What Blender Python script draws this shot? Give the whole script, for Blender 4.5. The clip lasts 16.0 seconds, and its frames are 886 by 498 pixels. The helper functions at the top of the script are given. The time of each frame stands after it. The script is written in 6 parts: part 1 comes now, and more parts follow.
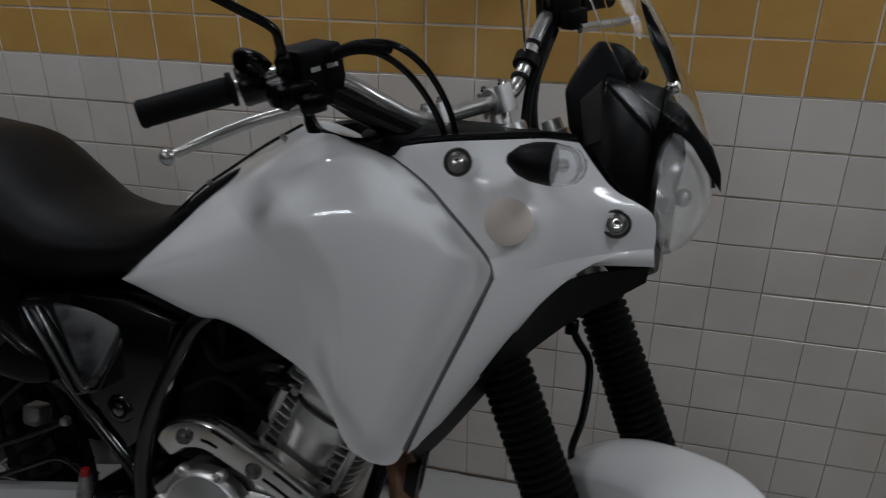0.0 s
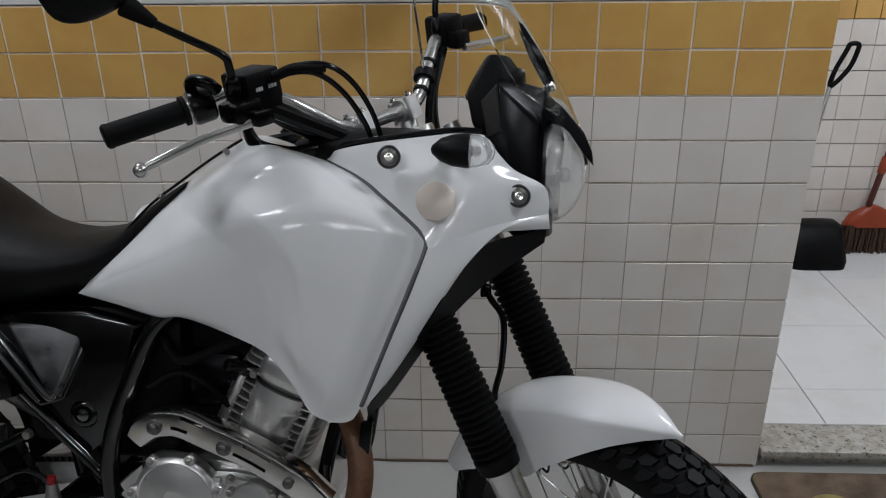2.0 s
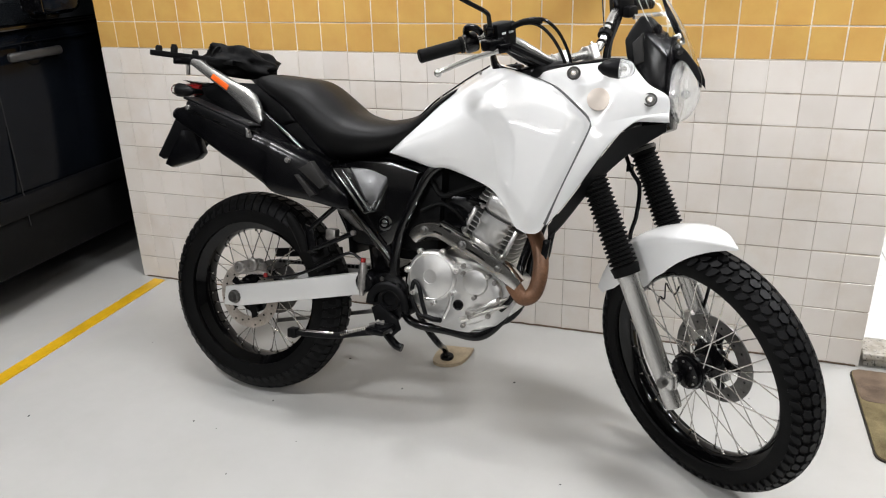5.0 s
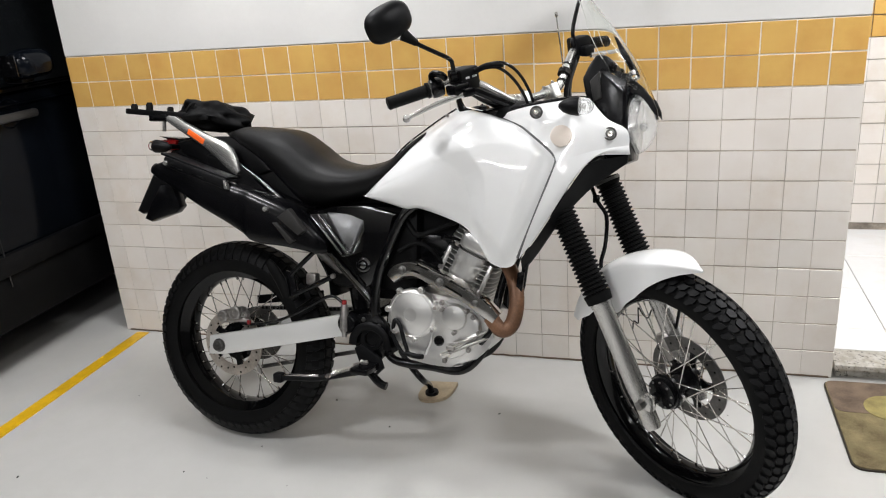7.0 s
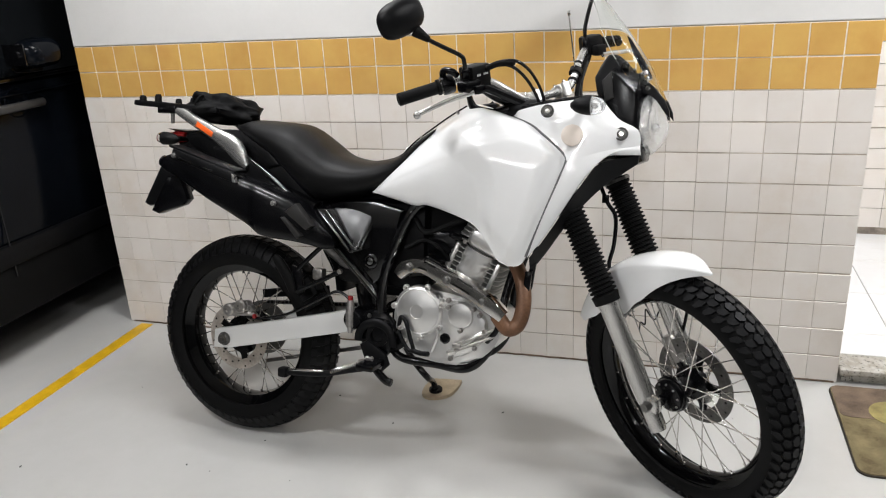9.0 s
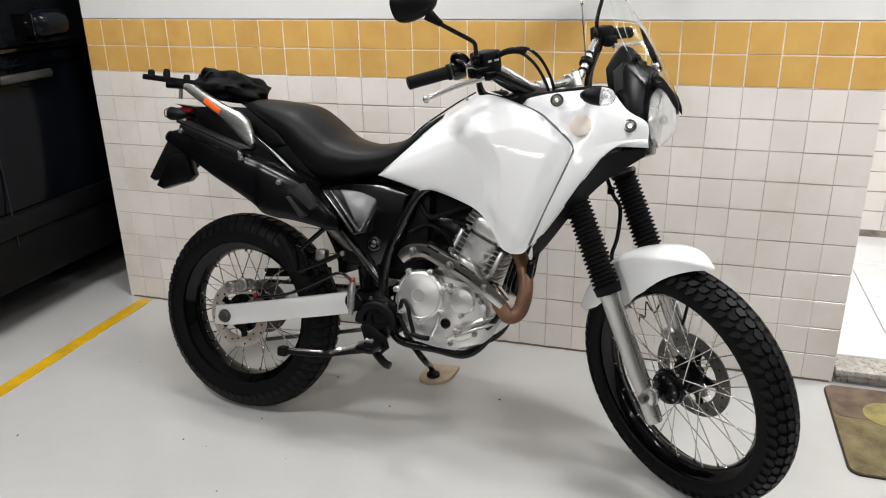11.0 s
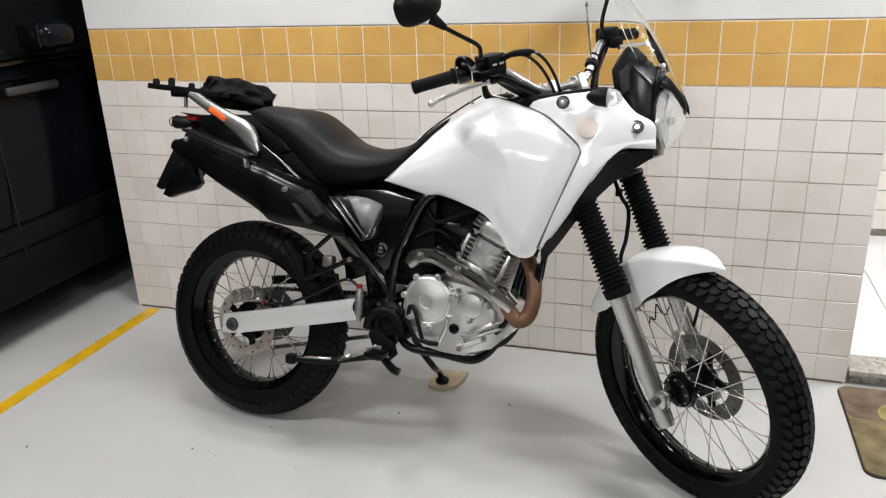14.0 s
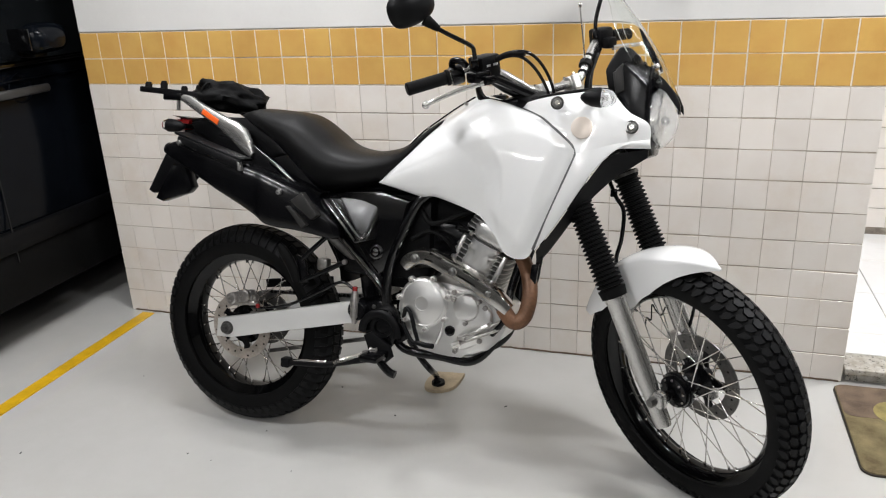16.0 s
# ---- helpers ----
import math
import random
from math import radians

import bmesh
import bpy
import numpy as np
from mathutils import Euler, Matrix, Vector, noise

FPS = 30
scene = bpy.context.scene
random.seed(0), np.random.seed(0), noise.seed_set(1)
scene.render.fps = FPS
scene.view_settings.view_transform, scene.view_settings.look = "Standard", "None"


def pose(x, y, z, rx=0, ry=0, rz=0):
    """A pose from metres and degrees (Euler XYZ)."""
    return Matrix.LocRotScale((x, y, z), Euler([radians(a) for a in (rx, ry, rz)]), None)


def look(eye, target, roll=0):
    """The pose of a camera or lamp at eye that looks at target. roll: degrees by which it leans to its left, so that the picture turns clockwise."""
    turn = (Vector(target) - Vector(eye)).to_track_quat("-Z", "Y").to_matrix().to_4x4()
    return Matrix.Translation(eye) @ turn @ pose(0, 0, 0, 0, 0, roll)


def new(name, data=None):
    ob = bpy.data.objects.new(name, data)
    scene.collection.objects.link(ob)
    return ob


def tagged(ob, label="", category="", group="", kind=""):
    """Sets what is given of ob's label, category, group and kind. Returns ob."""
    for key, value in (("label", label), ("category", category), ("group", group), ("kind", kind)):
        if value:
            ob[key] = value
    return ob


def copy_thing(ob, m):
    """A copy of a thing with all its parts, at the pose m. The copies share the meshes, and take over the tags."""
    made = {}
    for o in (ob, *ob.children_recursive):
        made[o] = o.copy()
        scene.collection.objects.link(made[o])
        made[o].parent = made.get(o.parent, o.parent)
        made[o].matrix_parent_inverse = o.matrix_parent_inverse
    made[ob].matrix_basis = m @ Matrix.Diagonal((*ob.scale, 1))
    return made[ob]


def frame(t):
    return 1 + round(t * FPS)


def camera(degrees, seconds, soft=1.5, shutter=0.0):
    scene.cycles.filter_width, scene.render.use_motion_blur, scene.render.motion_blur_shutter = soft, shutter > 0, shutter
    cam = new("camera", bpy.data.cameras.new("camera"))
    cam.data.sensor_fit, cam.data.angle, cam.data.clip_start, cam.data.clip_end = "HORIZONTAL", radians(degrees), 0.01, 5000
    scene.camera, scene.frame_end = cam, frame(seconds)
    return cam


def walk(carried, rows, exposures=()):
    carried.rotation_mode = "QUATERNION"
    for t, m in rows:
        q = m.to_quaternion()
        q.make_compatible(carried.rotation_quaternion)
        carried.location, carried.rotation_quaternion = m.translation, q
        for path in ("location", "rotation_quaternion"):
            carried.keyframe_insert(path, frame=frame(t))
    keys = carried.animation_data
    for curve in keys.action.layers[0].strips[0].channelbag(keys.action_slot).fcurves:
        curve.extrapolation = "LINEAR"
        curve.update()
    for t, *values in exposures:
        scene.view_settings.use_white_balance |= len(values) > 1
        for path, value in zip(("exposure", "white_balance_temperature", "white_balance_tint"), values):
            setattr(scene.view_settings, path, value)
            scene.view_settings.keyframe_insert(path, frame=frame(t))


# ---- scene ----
cam = camera(60.5, 16.0, 1.1, 0.5)
PATH = [
    (0, (-0.705, -1.473, 1.341), (-1.138, 0.283, 0.488), 0.2),
    (0.5, (-0.776, -1.575, 1.359), (-1.157, 0.202, 0.524), -1.4),
    (1, (-0.788, -1.653, 1.351), (-0.988, 0.162, 0.534), 1.3),
    (1.5, (-0.778, -1.689, 1.363), (-0.901, 0.155, 0.598), 0.1),
    (2, (-0.769, -1.693, 1.359), (-0.848, 0.145, 0.574), -0.7),
    (2.5, (-0.779, -1.726, 1.357), (-1.021, 0.107, 0.593), -0.4),
    (3, (-0.762, -1.843, 1.362), (-1.299, -0.064, 0.621), -2.9),
    (3.5, (-0.663, -2.108, 1.32), (-1.325, -0.438, 0.44), -0.0),
    (4, (-0.623, -2.33, 1.337), (-1.234, -0.578, 0.59), -0.3),
    (6.3, (-0.559, -2.584, 1.375), (-1.168, -0.838, 0.614), -3.3),
    (6.5, (-0.558, -2.575, 1.377), (-1.104, -0.793, 0.651), -3.1),
    (7, (-0.558, -2.586, 1.395), (-1.124, -0.788, 0.727), -4.3),
    (7.5, (-0.571, -2.584, 1.393), (-1.124, -0.785, 0.714), -4.1),
    (8, (-0.574, -2.578, 1.396), (-1.12, -0.78, 0.71), -3.6),
    (8.5, (-0.573, -2.58, 1.394), (-1.145, -0.793, 0.702), -3.8),
    (9, (-0.576, -2.584, 1.397), (-1.146, -0.79, 0.72), -3.3),
    (9.2, (-0.575, -2.578, 1.396), (-1.152, -0.791, 0.707), -2.7),
    (11.3, (-0.597, -2.597, 1.388), (-1.159, -0.813, 0.681), -1.1),
    (11.5, (-0.605, -2.587, 1.385), (-1.162, -0.802, 0.676), -1.5),
    (12, (-0.607, -2.588, 1.386), (-1.181, -0.817, 0.657), -1.6),
    (12.5, (-0.605, -2.586, 1.38), (-1.18, -0.811, 0.661), -1.9),
    (13, (-0.599, -2.584, 1.378), (-1.175, -0.815, 0.644), -2.1),
    (13.5, (-0.597, -2.584, 1.377), (-1.17, -0.808, 0.659), -1.9),
    (14, (-0.593, -2.586, 1.383), (-1.175, -0.801, 0.693), -2.1),
    (14.5, (-0.592, -2.593, 1.388), (-1.17, -0.798, 0.724), -1.9),
    (15, (-0.593, -2.592, 1.383), (-1.13, -0.785, 0.715), -1.3),
    (15.5, (-0.591, -2.584, 1.384), (-1.14, -0.783, 0.71), -2.3),
    (16, (-0.596, -2.58, 1.383), (-1.165, -0.79, 0.695), -2.4),
]

EXPOSURES = [(0.0, -1.62, 6200, 13), (0.5, -1.52, 6200, 13), (1.0, -1.32, 6200, 13), (1.5, -1.07, 6200, 13), (2.0, -0.87, 6200, 13), (2.5, -0.97, 6300, 13), (3.0, -1.02, 6500, 13), (3.5, -0.15, 6600, 13), (4.0, 0.4, 6600, 13), (6.3, 0.60, 6600, 13), (7.0, 0.47, 6600, 13), (9.2, 0.44, 6600, 13), (11.3, 0.49, 6600, 13), (13.0, 0.54, 6600, 13), (14.2, 0.47, 6600, 13), (16.0, 0.44, 6600, 13)]
walk(cam, [(t, look(eye, target, roll)) for t, eye, target, roll in PATH], EXPOSURES)

# ---- world, lamps, exposure ----
world = bpy.data.worlds.new("garage_world")
scene.world = world
world.use_nodes = True
world.node_tree.nodes["Background"].inputs[0].default_value = (0.8, 0.85, 0.9, 1)
world.node_tree.nodes["Background"].inputs[1].default_value = 0.006


def area_lamp(name, at, size_x, size_y, watts, colour):
    data = bpy.data.lights.new(name, "AREA")
    data.shape, data.size, data.size_y, data.energy, data.color = "RECTANGLE", size_x, size_y, watts, colour
    ob = new(name, data)
    ob.location = at
    return ob


CEIL = 2.62
# First three follow the shadows and glints; last three are unseen added fill.
TUBES = [(0.4, -0.95), (-2.3, -1.9), (-1.9, -0.5), (-0.8, -3.9), (-2.9, -6.3), (0.4, -6.1)]
WATTS = (26, 21, 16, 24, 13, 13)
for (lamp_x, lamp_y), watts in zip(TUBES, WATTS):
    for side in (-0.08, 0.08):
        area_lamp("tube_light", (lamp_x, lamp_y + side, CEIL - 0.115), 0.52, 0.08, watts / 2, (0.935, 0.975, 1.0))
# Unseen fill lamp added to brighten the small room.
area_lamp("room_light", (0.85, 0.52, 2.45), 0.5, 0.5, 24, (0.94, 0.98, 1.0))

# ---- materials ----


def nodes_of(name):
    m = bpy.data.materials.new(name)
    m.use_nodes = True
    nt = m.node_tree
    return m, nt, nt.nodes["Principled BSDF"]


def link(nt, a, b):
    nt.links.new(a, b)


def noise_node(nt, scale, detail=4.0, rough=0.55, obj=True):
    n = nt.nodes.new("ShaderNodeTexNoise")
    n.inputs["Scale"].default_value, n.inputs["Detail"].default_value, n.inputs["Roughness"].default_value = scale, detail, rough
    if obj:
        c = nt.nodes.new("ShaderNodeTexCoord")
        link(nt, c.outputs["Object"], n.inputs["Vector"])
    return n


def ramp(nt, fac, a, b, lo=0.3, hi=0.7):
    r = nt.nodes.new("ShaderNodeValToRGB")
    r.color_ramp.elements[0].position, r.color_ramp.elements[1].position = lo, hi
    r.color_ramp.elements[0].color, r.color_ramp.elements[1].color = (*a, 1), (*b, 1)
    link(nt, fac, r.inputs[0])
    return r


def surface(name, colour, rough=0.5, metal=0.0, vary=0.12, scale=8.0, grain=120.0, bump=0.15, depth=0.001, coat=0.0, rough_vary=0.08, spec=0.5):
    """Painted, plastic, rubber or metal surface: large stains, fine grain, uneven gloss and slight relief."""
    m, nt, b = nodes_of(name)
    big, fine = noise_node(nt, scale), noise_node(nt, grain, 6.0, 0.6)
    dark = tuple(max(0.0, c * (1 - vary)) for c in colour)
    light = tuple(min(1.0, c * (1 + vary * 0.6)) for c in colour)
    r = ramp(nt, big.outputs[0], dark, light)
    mix = nt.nodes.new("ShaderNodeMix")
    mix.data_type, mix.blend_type = "RGBA", "OVERLAY"
    mix.inputs[0].default_value = min(0.5, vary * 1.2)
    link(nt, r.outputs[0], mix.inputs[6])
    link(nt, fine.outputs[0], mix.inputs[7])
    link(nt, mix.outputs[2], b.inputs["Base Color"])
    rr = nt.nodes.new("ShaderNodeMapRange")
    rr.inputs[3].default_value, rr.inputs[4].default_value = max(0.02, rough - rough_vary), min(1.0, rough + rough_vary)
    link(nt, big.outputs[0], rr.inputs[0])
    link(nt, rr.outputs[0], b.inputs["Roughness"])
    b.inputs["Metallic"].default_value = metal
    b.inputs["Specular IOR Level"].default_value = spec
    b.inputs["Coat Weight"].default_value = coat
    b.inputs["Coat Roughness"].default_value = 0.06
    if bump:
        bp = nt.nodes.new("ShaderNodeBump")
        bp.inputs["Strength"].default_value, bp.inputs["Distance"].default_value = bump, depth
        link(nt, fine.outputs[0], bp.inputs["Height"])
        link(nt, bp.outputs[0], b.inputs["Normal"])
    return m


def tile_surface(name, colour, vary, rough, hue=0.0):
    """Glazed tile: each piece its own shade, slight waviness."""
    m, nt, b = nodes_of(name)
    info = nt.nodes.new("ShaderNodeObjectInfo")
    geo = nt.nodes.new("ShaderNodeNewGeometry")
    add = nt.nodes.new("ShaderNodeMath")
    add.operation = "ADD"
    link(nt, info.outputs["Random"], add.inputs[0])
    link(nt, geo.outputs["Random Per Island"], add.inputs[1])
    fr = nt.nodes.new("ShaderNodeMath")
    fr.operation = "FRACT"
    link(nt, add.outputs[0], fr.inputs[0])
    a = tuple(c * (1 - vary) for c in colour)
    c2 = (min(1, colour[0] * (1 + vary)), min(1, colour[1] * (1 + vary * (1 - hue))), min(1, colour[2] * (1 + vary * (1 - 2 * hue))))
    r = ramp(nt, fr.outputs[0], a, c2, 0.0, 1.0)
    w = nt.nodes.new("ShaderNodeTexNoise")
    w.inputs["Scale"].default_value, w.inputs["Detail"].default_value = 9.0, 5.0
    link(nt, geo.outputs["Position"], w.inputs["Vector"])
    mix = nt.nodes.new("ShaderNodeMix")
    mix.data_type, mix.blend_type = "RGBA", "OVERLAY"
    mix.inputs[0].default_value = 0.22
    link(nt, r.outputs[0], mix.inputs[6])
    link(nt, w.outputs[0], mix.inputs[7])
    stain = nt.nodes.new("ShaderNodeTexNoise")
    stain.inputs["Scale"].default_value, stain.inputs["Detail"].default_value, stain.inputs["Roughness"].default_value = 3.1, 7.0, 0.68
    link(nt, geo.outputs["Position"], stain.inputs["Vector"])
    rs = ramp(nt, stain.outputs[0], (1, 1, 1), (0.86, 0.79, 0.70), 0.5, 0.72)
    dirt = nt.nodes.new("ShaderNodeMix")
    dirt.data_type, dirt.blend_type = "RGBA", "MULTIPLY"
    dirt.inputs[0].default_value = 0.55
    link(nt, mix.outputs[2], dirt.inputs[6])
    link(nt, rs.outputs[0], dirt.inputs[7])
    link(nt, dirt.outputs[2], b.inputs["Base Color"])
    b.inputs["Roughness"].default_value = rough
    w2 = nt.nodes.new("ShaderNodeTexNoise")
    w2.inputs["Scale"].default_value, w2.inputs["Detail"].default_value = 22.0, 2.0
    link(nt, geo.outputs["Position"], w2.inputs["Vector"])
    bp = nt.nodes.new("ShaderNodeBump")
    bp.inputs["Strength"].default_value, bp.inputs["Distance"].default_value = 0.25, 0.003
    link(nt, w2.outputs[0], bp.inputs["Height"])
    link(nt, bp.outputs[0], b.inputs["Normal"])
    return m


def clear(name, tint=(1, 1, 1), rough=0.02, ior=1.45):
    m, nt, b = nodes_of(name)
    b.inputs["Base Color"].default_value = (*tint, 1)
    b.inputs["Transmission Weight"].default_value = 1.0
    b.inputs["Roughness"].default_value = rough
    b.inputs["IOR"].default_value = ior
    return m


def glowing(name, colour, strength):
    m, nt, b = nodes_of(name)
    b.inputs["Base Color"].default_value = (*colour, 1)
    b.inputs["Emission Color"].default_value = (*colour, 1)
    b.inputs["Emission Strength"].default_value = strength
    return m


def granite(name):
    m, nt, b = nodes_of(name)
    n = noise_node(nt, 95.0, 3.0, 0.7)
    v = noise_node(nt, 38.0, 2.0, 0.5)
    r = ramp(nt, n.outputs[0], (0.05, 0.05, 0.045), (0.55, 0.53, 0.49), 0.34, 0.44)
    r2 = ramp(nt, v.outputs[0], (0.62, 0.58, 0.5), (1, 1, 1), 0.35, 0.65)
    mix = nt.nodes.new("ShaderNodeMix")
    mix.data_type, mix.blend_type = "RGBA", "MULTIPLY"
    mix.inputs[0].default_value = 0.8
    link(nt, r.outputs[0], mix.inputs[6])
    link(nt, r2.outputs[0], mix.inputs[7])
    link(nt, mix.outputs[2], b.inputs["Base Color"])
    b.inputs["Roughness"].default_value = 0.28
    return m


def floor_paint(name):
    """Light grey epoxy floor paint: faint clouds, scuffs, dust specks, soft gloss."""
    m, nt, b = nodes_of(name)
    c1, c2, c3 = noise_node(nt, 0.8, 5.0), noise_node(nt, 5.0, 6.0, 0.65), noise_node(nt, 160.0, 2.0)
    r = ramp(nt, c1.outputs[0], (0.49, 0.485, 0.465), (0.55, 0.545, 0.525), 0.3, 0.7)
    r2 = ramp(nt, c2.outputs[0], (0.93, 0.925, 0.915), (1, 1, 1), 0.3, 0.6)
    r3 = ramp(nt, c3.outputs[0], (0.7, 0.68, 0.65), (1, 1, 1), 0.2, 0.26)
    out = r.outputs[0]
    for other, weight in ((r2, 0.6), (r3, 0.5)):
        mix = nt.nodes.new("ShaderNodeMix")
        mix.data_type, mix.blend_type = "RGBA", "MULTIPLY"
        mix.inputs[0].default_value = weight
        link(nt, out, mix.inputs[6])
        link(nt, other.outputs[0], mix.inputs[7])
        out = mix.outputs[2]
    link(nt, out, b.inputs["Base Color"])
    rr = nt.nodes.new("ShaderNodeMapRange")
    rr.inputs[3].default_value, rr.inputs[4].default_value = 0.2, 0.29
    link(nt, c2.outputs[0], rr.inputs[0])
    link(nt, rr.outputs[0], b.inputs["Roughness"])
    bp = nt.nodes.new("ShaderNodeBump")
    bp.inputs["Strength"].default_value, bp.inputs["Distance"].default_value = 0.2, 0.004
    w = noise_node(nt, 7.0, 2.0)
    link(nt, w.outputs[0], bp.inputs["Height"])
    link(nt, bp.outputs[0], b.inputs["Normal"])
    return m


M_FLOOR = floor_paint("epoxy_floor")
M_LINE = surface("yellow_line_paint", (0.72, 0.42, 0.015), 0.35, vary=0.18, scale=14, bump=0.2)
M_WALL = surface("white_wall_paint", (0.73, 0.72, 0.70), 0.6, vary=0.05, scale=3, grain=60, bump=0.25, depth=0.002)
M_GROUT = surface("grout", (0.56, 0.48, 0.40), 0.85, vary=0.6, scale=5, bump=0.3)
M_DIRT = surface("brown_joint_dirt", (0.16, 0.11, 0.075), 0.9, vary=0.5, scale=9, bump=0.3)
M_GROUT_WHITE = surface("white_grout", (0.84, 0.78, 0.68), 0.8, vary=0.15, scale=18, bump=0.3)
M_TILE = tile_surface("white_glazed_tile", (0.815, 0.762, 0.706), 0.045, 0.2)
M_TILE_Y = tile_surface("yellow_glazed_tile", (0.67, 0.40, 0.118), 0.045, 0.17, 0.1)
M_FARWALL = surface("bare_concrete", (0.16, 0.16, 0.155), 0.85, vary=0.2, scale=1.5, grain=30, bump=0.3)
M_CEIL = surface("ceiling_paint", (0.6, 0.59, 0.57), 0.8, vary=0.08, scale=2)
M_GRANITE = granite("speckled_granite")
M_ROOMTILE = tile_surface("white_floor_tile", (0.82, 0.82, 0.82), 0.02, 0.12)
M_TUBE = glowing("lit_tube", (1.0, 0.96, 0.88), 14.0)
M_FIXTURE = surface("white_enamel", (0.75, 0.75, 0.73), 0.35, vary=0.05)

# ---- geometry helpers ----


def finish(ob, mesh, bm, material, smooth):
    bmesh.ops.recalc_face_normals(bm, faces=bm.faces[:])
    bm.to_mesh(mesh)
    bm.free()
    mesh.materials.append(material)
    if smooth:
        mesh.polygons.foreach_set("use_smooth", [True] * len(mesh.polygons))
        mesh.set_sharp_from_angle(angle=radians(smooth))
    return ob


def part(name, bm, material, parent=None, label="", smooth=38, at=None):
    """One mesh object, under a thing or a part."""
    mesh = bpy.data.meshes.new(name)
    ob = new(name, mesh)
    if at is not None:
        bm.transform(at)
    finish(ob, mesh, bm, material, smooth)
    if parent is not None:
        ob.parent = parent
    return tagged(ob, label)


def thing(name, label, category, at=None, group="", kind=""):
    ob = new(name)
    ob.empty_display_size = 0.1
    if at is not None:
        ob.matrix_basis = at
    return tagged(ob, label, category, group, kind)


def box(sx, sy, sz, at=(0, 0, 0), bevel=0.0, bm=None, turn=None, segs=2):
    out = bm or bmesh.new()
    m = Matrix.Translation(at)
    if turn is not None:
        m = m @ turn.to_4x4()
    got = bmesh.ops.create_cube(out, size=1.0, matrix=m @ Matrix.Diagonal((sx, sy, sz, 1)))
    if bevel:
        es = list({e for v in got["verts"] for e in v.link_edges})
        bmesh.ops.bevel(out, geom=es, offset=bevel, segments=segs, affect="EDGES", profile=0.5)
    return out


def frame_of(direction, hint=(0, 0, 1)):
    z = Vector(direction).normalized()
    x = Vector(hint).cross(z)
    if x.length < 1e-4:
        x = Vector((1, 0, 0)).cross(z)
    x.normalize()
    return Matrix((x, z.cross(x), z)).transposed()


def lathe(profile, centre, axis, n=32, bm=None, closed=False):
    """Turn (radius, along) pairs about the axis through centre."""
    out = bm or bmesh.new()
    f, c = frame_of(axis), Vector(centre)
    rings = []
    for r, h in profile:
        if r < 1e-6:
            rings.append([out.verts.new(c + f @ Vector((0, 0, h)))])
        else:
            rings.append([out.verts.new(c + f @ Vector((r * math.cos(2 * math.pi * i / n), r * math.sin(2 * math.pi * i / n), h))) for i in range(n)])
    pairs = list(zip(rings, rings[1:])) + ([(rings[-1], rings[0])] if closed else [])
    for a, b in pairs:
        for i in range(n):
            j = (i + 1) % n
            q = [a[i % len(a)], a[j % len(a)], b[j % len(b)], b[i % len(b)]]
            q = list(dict.fromkeys(q))
            if len(q) > 2:
                out.faces.new(q)
    return out


def rod(a, b, r, n=12, bm=None, r2=None, cap=True):
    a, b = Vector(a), Vector(b)
    length = (b - a).length
    r2 = r if r2 is None else r2
    prof = [(r, 0), (r2, length)]
    if cap:
        prof = [(0, 0), (r * 0.85, 0), (r, min(r * 0.2, length / 3)), (r2, length - min(r2 * 0.2, length / 3)), (r2 * 0.85, length), (0, length)]
    return lathe(prof, a, b - a, n, bm)


def smooth_line(points, steps=6):
    """Catmull-Rom through the points."""
    p = [Vector(q) for q in points]
    p = [2 * p[0] - p[1]] + p + [2 * p[-1] - p[-2]]
    out = []
    for i in range(1, len(p) - 2):
        a, b, c, d = p[i - 1:i + 3]
        for k in range(steps):
            t = k / steps
            out.append(0.5 * (2 * b + (c - a) * t + (2 * a - 5 * b + 4 * c - d) * t * t + (3 * b - a - 3 * c + d) * t ** 3))
    out.append(p[-2])
    return out


def sweep(points, radius, n=10, steps=6, bm=None, cap=True, flat=1.0, hint=None):
    """A pipe along a smooth line; radius a number or a function of the fraction along it."""
    out = bm or bmesh.new()
    line = smooth_line(points, steps) if steps > 1 else [Vector(p) for p in points]
    tan = [(line[min(i + 1, len(line) - 1)] - line[max(i - 1, 0)]).normalized() for i in range(len(line))]
    side = Vector(hint) if hint else (Vector((0, 0, 1)) if abs(tan[0].z) < 0.9 else Vector((1, 0, 0)))
    rings = []
    for i, (p, t) in enumerate(zip(line, tan)):
        side = (side - t * side.dot(t)).normalized()
        other = t.cross(side)
        r = radius(i / (len(line) - 1)) if callable(radius) else radius
        rings.append([out.verts.new(p + side * (r * math.cos(2 * math.pi * k / n)) + other * (r * flat * math.sin(2 * math.pi * k / n))) for k in range(n)])
    for a, b in zip(rings, rings[1:]):
        for k in range(n):
            out.faces.new((a[k], a[(k + 1) % n], b[(k + 1) % n], b[k]))
    if cap:
        out.faces.new(rings[0][::-1])
        out.faces.new(rings[-1])
    return out


def loft(sections, bm=None, cap=True):
    """Skin through closed rings of equal length."""
    out = bm or bmesh.new()
    rings = [[out.verts.new(p) for p in s] for s in sections]
    n = len(rings[0])
    for a, b in zip(rings, rings[1:]):
        for k in range(n):
            out.faces.new((a[k], a[(k + 1) % n], b[(k + 1) % n], b[k]))
    if cap:
        out.faces.new(rings[0][::-1])
        out.faces.new(rings[-1])
    return out


